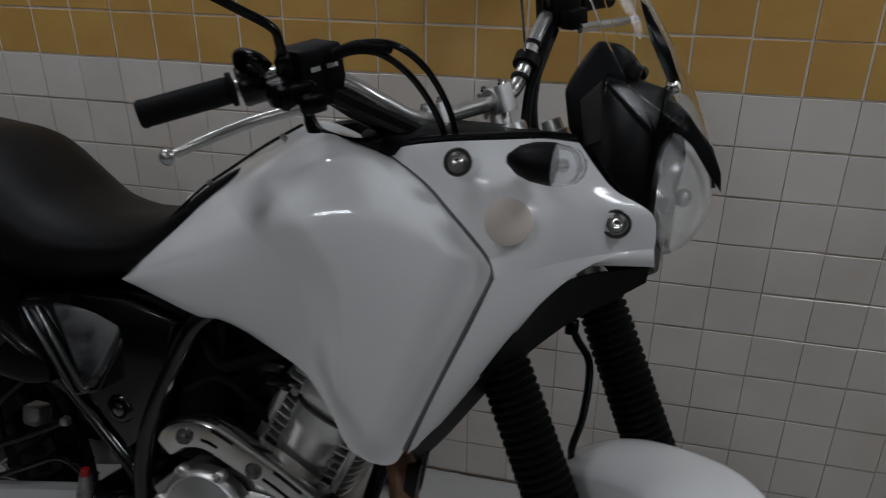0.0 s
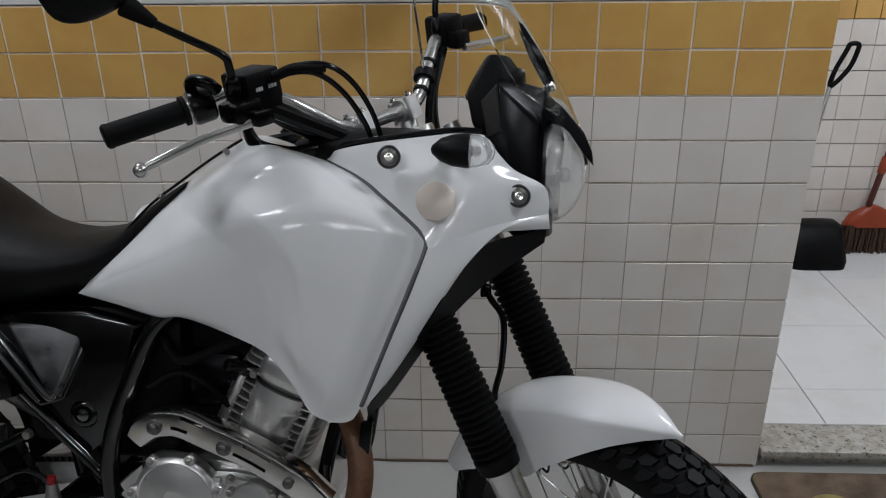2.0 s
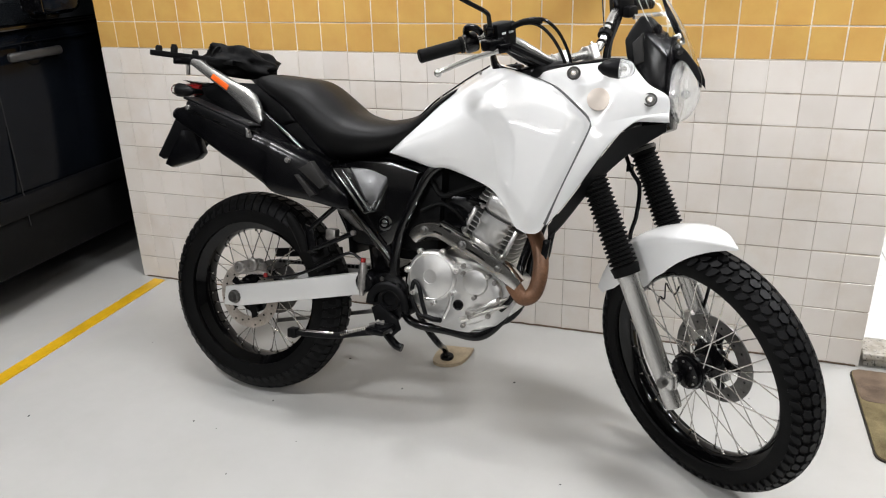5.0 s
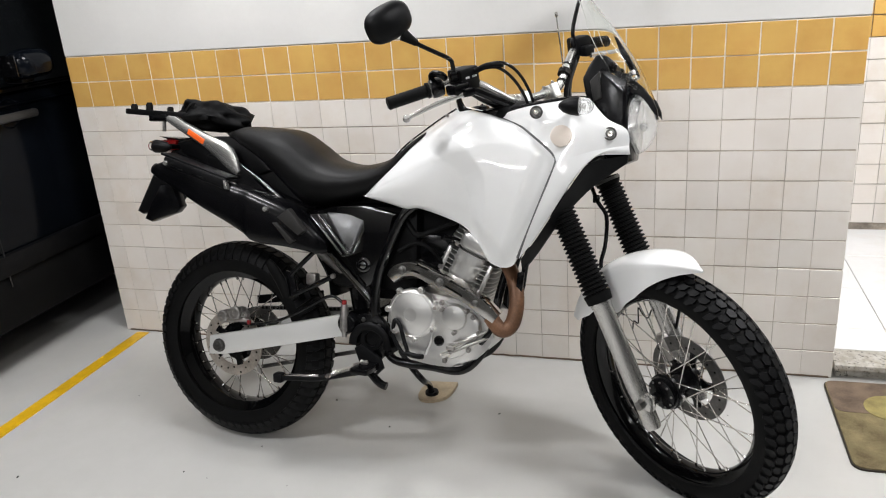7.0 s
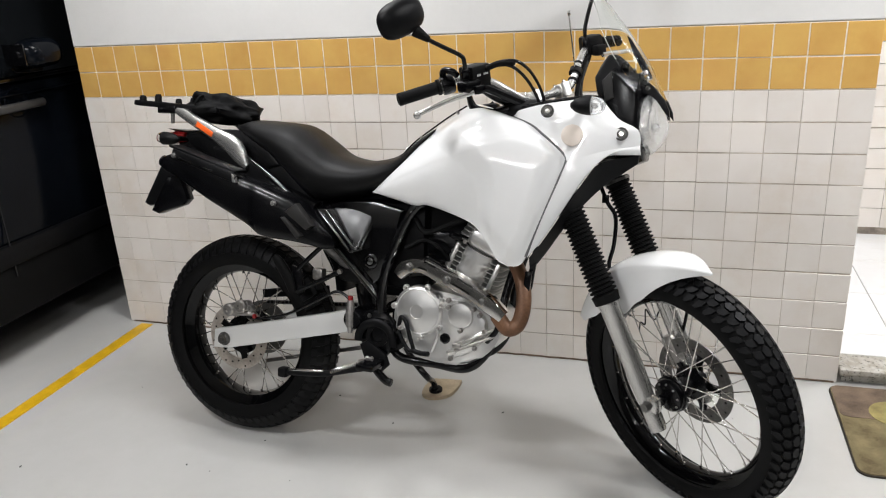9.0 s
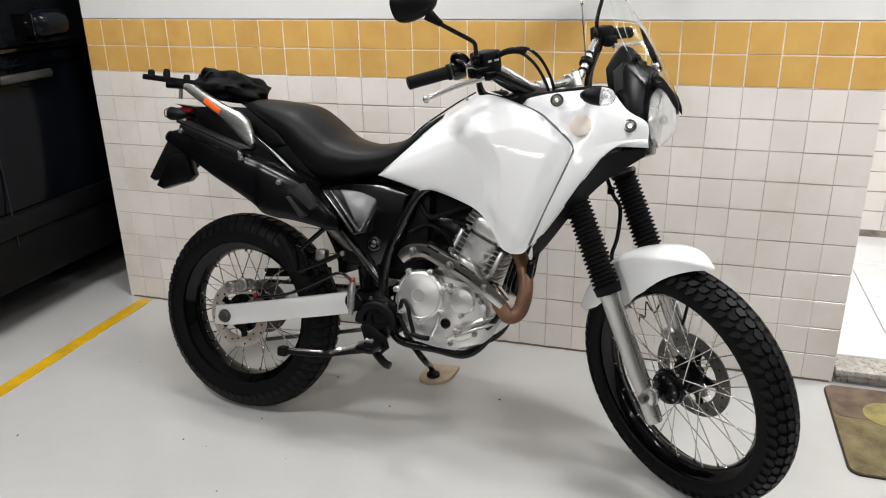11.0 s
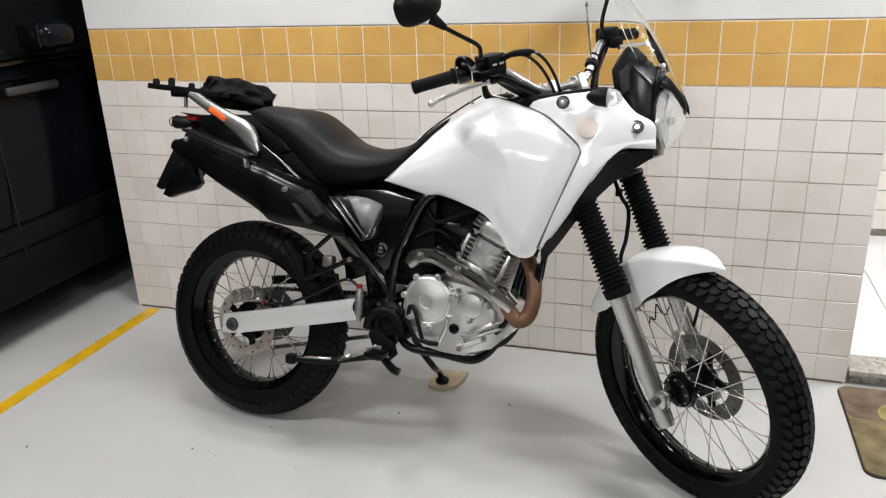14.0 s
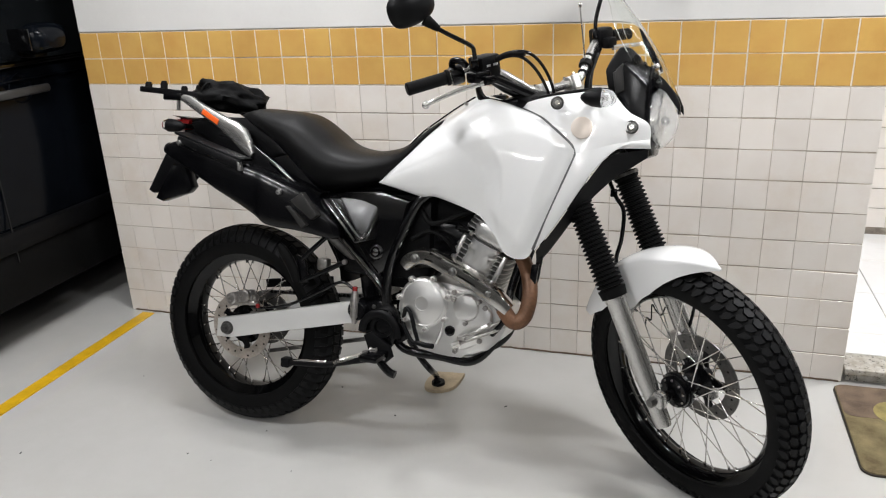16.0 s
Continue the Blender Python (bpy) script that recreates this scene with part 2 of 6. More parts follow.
def round_section(centre, u, v, hu, hv, power=3.0, n=20):
    """A superellipse ring round centre in the plane of u and v."""
    c, u, v = Vector(centre), Vector(u), Vector(v)
    ring = []
    for i in range(n):
        a = 2 * math.pi * i / n
        ca, sa = math.cos(a), math.sin(a)
        ring.append(c + u * (hu * math.copysign(abs(ca) ** (2 / power), ca)) + v * (hv * math.copysign(abs(sa) ** (2 / power), sa)))
    return ring


def plate(outline, y0, y1, bevel=0.003, bm=None, steps=0, segs=2):
    """A board with the outline (x, z) between the planes y0 and y1, with rounded edges."""
    out = bm or bmesh.new()
    pts = [Vector((x, 0, z)) for x, z in outline]
    if steps:
        ring = smooth_line(pts + [pts[0]], steps)[:-1]
    else:
        ring = pts
    front = [out.verts.new((p.x, y0, p.z)) for p in ring]
    back = [out.verts.new((p.x, y1, p.z)) for p in ring]
    fs = [out.faces.new(front), out.faces.new(back[::-1])]
    n = len(ring)
    for i in range(n):
        out.faces.new((front[i], back[i], back[(i + 1) % n], front[(i + 1) % n]))
    if bevel:
        es = [e for f in fs for e in f.edges]
        bmesh.ops.bevel(out, geom=es, offset=bevel, segments=segs, affect="EDGES", profile=0.5)
    bmesh.ops.triangulate(out, faces=[f for f in out.faces if len(f.verts) > 4])
    return out


def resample(points, n, steps=8):
    line = smooth_line(points, steps) if len(points) > 2 else [Vector(points[0]).lerp(Vector(points[1]), k / 10) for k in range(11)]
    d = [0.0]
    for a, b in zip(line, line[1:]):
        d.append(d[-1] + (b - a).length)
    out = []
    for i in range(n):
        want = d[-1] * i / (n - 1)
        j = max(1, next((k for k, s in enumerate(d) if s >= want - 1e-9), len(d) - 1))
        t = (want - d[j - 1]) / max(1e-9, d[j] - d[j - 1])
        out.append(line[j - 1].lerp(line[j], t))
    return out


def patch(bottom, top, rear, front, nu=28, nv=18, shape=None, thick=0.0, inward=(0, 1, 0), bm=None):
    """A smooth panel between four edge curves (bottom and top run rear to front, rear and front run bottom to top)."""
    out = bm or bmesh.new()
    b, t, l, r = resample(bottom, nu), resample(top, nu), resample(rear, nv), resample(front, nv)
    grid = []
    for j in range(nv):
        v, row = j / (nv - 1), []
        for i in range(nu):
            u = i / (nu - 1)
            p = b[i] * (1 - v) + t[i] * v + l[j] * (1 - u) + r[j] * u
            p -= b[0] * ((1 - u) * (1 - v)) + b[-1] * (u * (1 - v)) + t[0] * ((1 - u) * v) + t[-1] * (u * v)
            if shape:
                p = p + Vector(shape(u, v, p))
            row.append(p)
        grid.append(row)
    outer = [[out.verts.new(p) for p in row] for row in grid]
    for j in range(nv - 1):
        for i in range(nu - 1):
            out.faces.new((outer[j][i], outer[j][i + 1], outer[j + 1][i + 1], outer[j + 1][i]))
    if thick:
        w = Vector(inward) * thick
        inner = [[out.verts.new(p + w) for p in row] for row in grid]
        for j in range(nv - 1):
            for i in range(nu - 1):
                out.faces.new((inner[j][i], inner[j + 1][i], inner[j + 1][i + 1], inner[j][i + 1]))
        edge_o = outer[0] + [outer[j][-1] for j in range(1, nv)] + outer[-1][-2::-1] + [outer[j][0] for j in range(nv - 2, 0, -1)]
        edge_i = inner[0] + [inner[j][-1] for j in range(1, nv)] + inner[-1][-2::-1] + [inner[j][0] for j in range(nv - 2, 0, -1)]
        n = len(edge_o)
        for k in range(n):
            out.faces.new((edge_o[k], edge_i[k], edge_i[(k + 1) % n], edge_o[(k + 1) % n]))
    return out


def mirrored(bm):
    """The same shape on the bike's other side."""
    out = bm.copy()
    out.transform(Matrix.Diagonal((1, -1, 1, 1)))
    bmesh.ops.reverse_faces(out, faces=out.faces[:])
    return out


# ---- the garage ----
T = 0.1005                       # tile pitch
WALL_L, WALL_TOP, WALL_D = -2.899, CEIL, 0.15
floor = part("floor", box(16, 14, 0.2, (-2.0, -1.5, -0.1)), M_FLOOR, smooth=0)
tagged(floor, "light grey glossy painted concrete garage floor", "floor", kind="structure")
ceiling = part("ceiling", box(16, 14, 0.2, (-2.0, -1.5, CEIL + 0.1)), M_CEIL, smooth=0)
tagged(ceiling, "plain white painted garage ceiling", "ceiling", kind="structure")
# Outer walls added to close the scene, dark to limit fill and reflections.
for nm, sx, sy, at in (("wall_south", 16, 0.2, (-2, -8.4, CEIL / 2)), ("wall_north", 16, 0.2, (-2, 5.4, CEIL / 2)),
                       ("wall_west", 0.2, 13.6, (-9.9, -1.5, CEIL / 2)), ("wall_east", 0.2, 13.6, (5.9, -1.5, CEIL / 2))):
    tagged(part(nm, box(sx, sy, CEIL - 0.002, at), M_FARWALL, smooth=0), "added outer wall, kept dark to hold down reflections", "wall", kind="structure")

# partition wall behind the bike: core, plaster above the tiles
wall = part("wall_partition", box(-WALL_L - 0.012, WALL_D, CEIL - 0.002, (WALL_L / 2, 0.012 + WALL_D / 2, CEIL / 2)), M_GROUT, smooth=0)
tagged(wall, "white wall tiled to chest height with two yellow tile rows", "wall", kind="structure")
part("plaster", box(-WALL_L, WALL_D + 0.014, CEIL - 12 * T - 0.004, (WALL_L / 2, 0.0035 + WALL_D / 2 + 0.003, (CEIL + 12 * T) / 2), 0.003), M_WALL, wall, "white painted plaster above the tiles", smooth=0)
part("grout_bed", box(-WALL_L - 0.006, 0.01, 2 * T, (WALL_L / 2, 0.0072, 11 * T)), M_GROUT_WHITE, wall, "pale joints of the yellow rows", smooth=0)
part("grout_bed", box(-WALL_L - 0.006, 0.01, 10 * T, (WALL_L / 2, 0.0074, 5 * T)), M_GROUT, wall, "thin joints of the white rows", smooth=0)


bm = bmesh.new()
bead_rng = random.Random(11)
bead = [(WALL_L + 0.02 + (-WALL_L - 0.03) * k / 90, 0.0006 + bead_rng.uniform(-0.002, 0.001), bead_rng.uniform(0.002, 0.0045)) for k in range(91)]
sweep([(x, y - 0.001, z) for x, y, z in bead], 0.0035, 6, 1, bm)
part("base_joint", bm, M_DIRT, wall, "brown dirty joint at the foot of the wall")


def line_strip():
    bm = bmesh.new()
    n = 60
    rows = []
    for i in range(n + 1):
        y = -0.02 - 4.6 * i / n
        wob = 0.0025 * noise.noise(Vector((y * 9, 0, 0)))
        rows.append([bm.verts.new((-2.80 + 0.03 * (i / n) + s * (0.03 + wob), y, z)) for s, z in ((-1, 0.0), (-1, 0.0025), (1, 0.0025), (1, 0.0))])
    for a, b in zip(rows, rows[1:]):
        for k in range(3):
            bm.faces.new((a[k], a[k + 1], b[k + 1], b[k]))
    return bm


tagged(part("floor_line", line_strip(), M_LINE, smooth=0), "worn yellow painted parking line on the floor", "line", kind="structure")

# doorway to the small tiled room: sill, raised floor, back wall, side wall
ROOM_Z, ROOM_Y = 0.057, 1.46
sill = part("door_sill", box(1.3, 0.125, 0.022, (0.655, 0.0525, ROOM_Z - 0.011), 0.003), M_GRANITE, smooth=30)
tagged(sill, "speckled grey granite door sill on a low step", "sill", kind="structure")
part("riser", box(1.29, 0.10, 0.034, (0.66, 0.066, 0.0175), 0.002), M_GRANITE, sill, "granite riser of the step")
room_floor = part("room_floor", box(1.6, ROOM_Y - 0.115 + 0.3, 0.05, (0.8, (ROOM_Y + 0.4) / 2, ROOM_Z - 0.032)), M_GROUT, smooth=0)
tagged(room_floor, "raised floor of large glossy white tiles", "floor", kind="structure")
room_wall = part("wall_room", box(1.9, 0.12, CEIL - 0.01, (0.95, ROOM_Y + 0.08, CEIL / 2)), M_GROUT, smooth=0)
tagged(room_wall, "back wall of the small room with square white and yellow tiles", "wall", kind="structure")
side_wall = part("wall_room_side", box(0.1, 1.5, CEIL - 0.01, (1.42, 0.82, CEIL / 2)), M_WALL, smooth=0)
tagged(side_wall, "plain white side wall of the small room", "wall", kind="structure")
front_wall = part("wall_door_side", box(1.6, WALL_D, CEIL - 0.01, (2.1, 0.09, CEIL / 2)), M_WALL, smooth=0)
tagged(front_wall, "plain white wall beside the doorway", "wall", kind="structure")
inner_side = part("wall_room_inner", box(0.1, 1.26, CEIL - 0.01, (-0.35, 0.8, CEIL / 2)), M_WALL, smooth=0)
tagged(inner_side, "plain white inner wall of the small room", "wall", kind="structure")

# ceiling lamps
proto = None
for lamp_x, lamp_y in TUBES:
    if proto is None:
        proto = thing("ceiling_lamp", "white twin-tube fluorescent ceiling lamp, switched on, rear three added as fill", "lamp", pose(lamp_x, lamp_y, CEIL), "ceiling lamps")
        part("housing", box(0.66, 0.30, 0.05, (0, 0, -0.03), 0.008), M_FIXTURE, proto)
        for s in (-1, 1):
            part("tube", rod((-0.26, 0.08 * s, -0.078), (0.26, 0.08 * s, -0.078), 0.013), M_TUBE, proto, "lit fluorescent tube")
            for e in (-1, 1):
                part("lamp_holder", box(0.02, 0.03, 0.05, (0.27 * e, 0.08 * s, -0.07), 0.003), M_FIXTURE, proto)
    else:
        copy_thing(proto, pose(lamp_x, lamp_y, CEIL))

# ---- the motorcycle ----
M_WHITE = surface("white_gloss_paint", (0.84, 0.84, 0.835), 0.55, vary=0.03, scale=4, grain=40, bump=0.0, coat=1.0, rough_vary=0.04, spec=0.2)
M_BLACK_GLOSS = surface("black_gloss_paint", (0.002, 0.002, 0.0024), 0.12, vary=0.3, bump=0.0, spec=0.7)
M_BLACK_MATT = surface("black_matt_plastic", (0.004, 0.004, 0.0045), 0.45, vary=0.3, grain=300, bump=0.2, depth=0.0006, spec=0.14)
M_SATIN = surface("black_satin_paint", (0.003, 0.003, 0.0036), 0.22, vary=0.3, grain=200, bump=0.1, spec=0.26)
M_RUBBER = surface("tyre_rubber", (0.0035, 0.0035, 0.0036), 0.6, vary=0.3, scale=14, grain=200, bump=0.3, spec=0.12)
# Tyre rubber lightened to carry the highlights on the tread blocks.
M_TREAD = surface("tread_rubber", (0.0055, 0.0055, 0.006), 0.52, vary=0.35, scale=25, grain=200, bump=0.3, spec=0.17)
M_SEAT = surface("black_vinyl", (0.0055, 0.0054, 0.0056), 0.42, vary=0.25, scale=6, grain=420, bump=0.5, depth=0.0012, spec=0.16)
M_SILVER = surface("silver_paint", (0.56, 0.55, 0.53), 0.27, metal=0.85, vary=0.03, rough_vary=0.015, bump=0.0, coat=0.2)
M_ALU = surface("cast_aluminium", (0.76, 0.75, 0.735), 0.36, metal=0.92, vary=0.05, scale=12, grain=260, bump=0.04, depth=0.0005, rough_vary=0.04)
M_CHROME = surface("chrome", (0.72, 0.70, 0.67), 0.11, metal=1.0, vary=0.1, scale=12, bump=0.03)
M_POLISHED = surface("polished_steel", (0.74, 0.72, 0.69), 0.14, metal=1.0, vary=0.12, scale=14, bump=0.05)
M_GREY_PLASTIC = surface("dark_grey_plastic", (0.022, 0.021, 0.02), 0.5, vary=0.2, grain=300, bump=0.2, spec=0.3)
# Grey of the shade inside the panel gap.
M_SEAM = surface("grey_seam_foam", (0.15, 0.15, 0.15), 0.8, vary=0.2, bump=0.0)
M_STEEL = surface("bare_steel", (0.42, 0.40, 0.38), 0.35, metal=0.9, vary=0.25, scale=30, bump=0.15)
M_RUST = surface("heat_tanned_steel", (0.17, 0.082, 0.042), 0.5, metal=0.35, vary=0.45, scale=10, grain=150, bump=0.25)
M_RIM = surface("black_rim_paint", (0.002, 0.002, 0.0022), 0.06, vary=0.2, bump=0.0, spec=0.3, rough_vary=0.02)
# Black plastic greyed in patches: the lamp's reflection is put into the colour.
M_COVER_SHEEN = surface("scuffed_black_plastic", (0.026, 0.026, 0.027), 0.2, vary=0.9, scale=30, grain=70, bump=0.5, rough_vary=0.55, spec=1.0)
M_RIB = surface("polished_black_plastic", (0.003, 0.003, 0.0034), 0.2, vary=0.3, bump=0.0, coat=1.0, spec=1.0)
M_SWING = surface("silver_box_section_paint", (0.72, 0.715, 0.70), 0.32, metal=0.3, vary=0.03, scale=5, grain=300, bump=0.03, coat=0.2, rough_vary=0.03)
# Dark steel of discs and bolts; also painted shade in the engine's gaps.
M_DISC = surface("dark_brake_steel", (0.15, 0.146, 0.14), 0.36, metal=0.85, vary=0.25, scale=30, bump=0.15)
M_DISC_WORN = surface("worn_brake_steel", (0.47, 0.42, 0.37), 0.4, metal=0.6, vary=0.2, scale=30, bump=0.15)
M_RED = surface("red_plastic", (0.22, 0.01, 0.01), 0.25, vary=0.15, coat=0.3)
M_ORANGE = surface("orange_reflector", (0.95, 0.14, 0.02), 0.3, vary=0.1)
M_BEIGE = surface("pale_beige_vinyl", (0.76, 0.67, 0.59), 0.4, vary=0.05, bump=0.05)
M_CLOTH = surface("black_cloth", (0.0015, 0.0015, 0.0017), 0.6, vary=0.4, scale=30, grain=700, bump=0.4, depth=0.0015, spec=0.13)
M_LENS = clear("clear_lens", (0.99, 0.99, 0.99), 0.02, 1.22)
M_HEADLENS = clear("moulded_lens", (0.97, 0.975, 0.97), 0.07, 1.25)
M_HEADLENS.node_tree.nodes["Principled BSDF"].inputs["Transmission Weight"].default_value = 0.86
M_SCREEN = clear("clear_windscreen", (0.95, 0.965, 0.95), 0.02, 1.13)
M_MARK = surface("white_print", (0.6, 0.6, 0.6), 0.5, vary=0.05, bump=0.0)
M_WOOD = surface("pale_wood", (0.46, 0.37, 0.25), 0.6, vary=0.2, scale=20, bump=0.2)

LEAN_DEG, HEADING = 13.0, -4.6
BIKE = pose(-1.902, -0.662, 0.003, 0, 0, HEADING) @ pose(0, 0, 0, -LEAN_DEG)
RAKE, STEER = 25.0, -40.0
UP = Vector((-math.sin(radians(RAKE)), 0, math.cos(radians(RAKE))))
AHEAD = Vector((math.cos(radians(RAKE)), 0, math.sin(radians(RAKE))))
AXLE_F, AXLE_R = Vector((1.385, 0, 0.338)), Vector((0, 0, 0.322))
PIVOT = AXLE_F - 0.035 * AHEAD
STEERED = Matrix.Translation(PIVOT) @ Matrix.Rotation(radians(STEER), 4, UP) @ Matrix.Translation(-PIVOT)
bike = thing("motorcycle", "white and black trail motorcycle leaning on its side stand", "motorcycle", BIKE)
Y_AXIS = (0, 1, 0)


def tyre_shell(big, tube, bead):
    prof = []
    for i in range(17):
        a = radians(-118 + 236 * i / 16)
        prof.append((big - tube + tube * math.cos(a), tube * 1.12 * math.sin(a)))
    prof = [(bead, -tube * 0.78)] + prof + [(bead, tube * 0.78)]
    return prof


def tread_blocks(big, tube, count, shapes, height):
    """Rubber blocks on the tyre's crown; shapes are outlines of (degrees across, pitches along), mirrored half a pitch on."""
    bm = bmesh.new()
    for k in range(count):
        for s in (-1, 1):
            for shape in shapes:
                mid = sum(q[0] for q in shape) / len(shape), sum(q[1] for q in shape) / len(shape)
                rings = []
                for lift, shrink in ((0.0, 1.03), (height * 0.85, 0.99), (height, 0.93)):
                    ring = []
                    for lat, along in shape:
                        roll = radians(mid[0] + (lat - mid[0]) * shrink) * s
                        ang = 2 * math.pi * (k + mid[1] + (along - mid[1]) * shrink + (0.5 if s > 0 else 0.0)) / count
                        out = tube + lift - 0.002
                        r = big - tube + out * math.cos(roll)
                        ring.append(bm.verts.new((r * math.sin(ang), out * 1.12 * math.sin(roll), r * math.cos(ang))))
                    rings.append(ring)
                n = len(shape)
                for a, b in zip(rings, rings[1:]):
                    for i in range(n):
                        bm.faces.new((a[i], a[(i + 1) % n], b[(i + 1) % n], b[i]))
                bm.faces.new(rings[-1])
    return bm


def wheel(name, centre, big, tube, rim_in, rim_out, half_rim, hub_r, hub_half, blocks, xf):
    c = Vector(centre)
    h = half_rim
    rim = lathe([(rim_out, -h), (rim_out + 0.006, -h - 0.003), (rim_out + 0.006, -h + 0.004), (rim_out - 0.004, -h + 0.005), (rim_in + 0.008, -h * 0.55),
                 (rim_in, -h * 0.3), (rim_in, h * 0.3), (rim_in + 0.008, h * 0.55), (rim_out - 0.004, h - 0.005), (rim_out + 0.006, h - 0.004),
                 (rim_out + 0.006, h + 0.003), (rim_out, h), (rim_in, h * 0.62), (rim_in - 0.005, h * 0.25), (rim_in - 0.005, -h * 0.25), (rim_in, -h * 0.62)],
                c, Y_AXIS, 72, closed=True)
    w = part(name, rim, M_RIM, bike, "spoked wheel with gloss black rim", at=xf)
    part("tyre", lathe(tyre_shell(big, tube, rim_out), c, Y_AXIS, 96), M_RUBBER, w, "black rubber tyre", at=xf)
    bm = tread_blocks(big, tube, *blocks)
    bm.transform(Matrix.Translation(c))
    tagged(part("tread", bm, M_TREAD, w, "chunky rubber tread blocks", smooth=20, at=xf), kind="stuff")
    part("hub", lathe([(0, -hub_half), (hub_r * 0.55, -hub_half), (hub_r * 0.6, -hub_half * 0.8), (hub_r, -hub_half * 0.72), (hub_r, -hub_half * 0.55), (hub_r * 0.55, -hub_half * 0.4),
                       (hub_r * 0.55, hub_half * 0.4), (hub_r, hub_half * 0.55), (hub_r, hub_half * 0.72), (hub_r * 0.6, hub_half * 0.8), (hub_r * 0.55, hub_half), (0, hub_half)], c, Y_AXIS, 32),
         M_SATIN, w, "black hub", at=xf)
    one = rod((0, 0, 0), (0, 0, 1), 0.0017, 6, cap=False)
    mesh = bpy.data.meshes.new("spoke")
    one.to_mesh(mesh)
    one.free()
    mesh.materials.append(M_CHROME)
    mesh.polygons.foreach_set("use_smooth", [True] * len(mesh.polygons))
    for i in range(36):
        side = 1 if i % 2 else -1
        cross = 42 if (i // 2) % 2 else -42
        a = radians(10 * i + cross)
        b = radians(10 * i)
        p = c + Vector((hub_r * 0.93 * math.sin(a), side * hub_half * 0.63, hub_r * 0.93 * math.cos(a)))
        q = c + Vector(((rim_in + 0.002) * math.sin(b), side * 0.008, (rim_in + 0.002) * math.cos(b)))
        p, q = xf @ p, xf @ q
        s = new("spoke", mesh)
        s.parent = w
        s.matrix_basis = Matrix.Translation(p) @ frame_of(q - p).to_4x4() @ Matrix.Diagonal((1, 1, (q - p).length, 1))
    nip = rod((0, 0, -0.016), (0, 0, 0.0), 0.0032, 6)
    nm = bpy.data.meshes.new("spoke_nipple")
    nip.to_mesh(nm)
    nip.free()
    nm.materials.append(M_CHROME)
    for i in range(36):
        b = radians(10 * i)
        q = c + Vector(((rim_in + 0.003) * math.sin(b), (1 if i % 2 else -1) * 0.008, (rim_in + 0.003) * math.cos(b)))
        s = new("spoke_nipple", nm)
        s.parent = w
        q = xf @ q
        s.matrix_basis = Matrix.Translation(q) @ frame_of(q - xf @ c).to_4x4()
    return w


def brake_disc(centre, r, y, xf, parent, steel, holes=24):
    """Steel disc with dark discs for its drilled holes, and a spoked carrier."""
    c = Vector(centre) + Vector((0, y, 0))
    inner = r * 0.66
    bm = lathe([(inner, -0.002), (r, -0.002), (r, 0.002), (inner, 0.002)], c, Y_AXIS, 64, closed=True)
    d = part("brake_disc", bm, steel, parent, "drilled steel brake disc", at=xf, smooth=20)
    # No holes are cut: proud dark discs give the shade inside them.
    hb_ = bmesh.new()
    for k in range(holes):
        a = 2 * math.pi * k / holes
        q = inner + (r - inner) * (0.28, 0.52, 0.76)[k % 3]
        lathe([(0.0, -0.0023), (0.0034, -0.0023), (0.0034, 0.0023), (0.0, 0.0023)], c + Vector((q * math.sin(a), 0, q * math.cos(a))), Y_AXIS, 8, hb_)
    tagged(part("drilling", hb_, M_SATIN, d, "dark discs standing for the drilled holes", at=xf, smooth=0), kind="stuff")
    cb = lathe([(0.03, -0.004), (0.045, -0.004), (0.045, 0.004), (0.03, 0.004)], c, Y_AXIS, 24, closed=True)
    for k in range(5):
        a = 2 * math.pi * k / 5 + 0.3
        u = Vector((math.sin(a), 0, math.cos(a)))
        t = Vector((math.cos(a), 0, -math.sin(a)))
        sec = []
        for q, hw in ((0.04, 0.016), (0.06, 0.009), (inner + 0.004, 0.012)):
            sec.append([c + u * q + t * (hw * s) + Vector((0, yy, 0)) for s, yy in ((-1, -0.003), (1, -0.003), (1, 0.003), (-1, 0.003))])
        loft(sec, cb)
    part("disc_carrier", cb, M_SATIN, d, "black disc carrier", at=xf, smooth=20)
    return d


IDENT = Matrix.Identity(4)
BLOCK_F = (66, [[(1.5, 0.08), (13, -0.06), (22, 0.20), (20, 0.66), (8, 0.86), (1.5, 0.72)], [(25, 0.16), (42, -0.06), (47, 0.26), (40, 0.66), (25, 0.80)], [(46, 0.66), (50.5, 0.36), (72, 0.16), (73, 0.44), (58, 0.92), (44, 1.0)]], 0.0085)
BLOCK_R = (60, [[(1.5, 0.06), (22, -0.04), (24, 0.56), (3, 0.86)], [(27, 0.06), (78, 0.40), (80, 1.12), (52, 1.0), (27, 0.82)]], 0.006)
rear_wheel = wheel("rear_wheel", AXLE_R, 0.3215, 0.060, 0.209, 0.234, 0.042, 0.062, 0.062, BLOCK_R, IDENT)
front_wheel = wheel("front_wheel", AXLE_F, 0.333, 0.044, 0.247, 0.268, 0.028, 0.05, 0.058, BLOCK_F, STEERED)
brake_disc(AXLE_R, 0.108, -0.066, IDENT, rear_wheel, M_DISC_WORN)
brake_disc(AXLE_F, 0.1225, 0.049, STEERED, front_wheel, M_DISC)

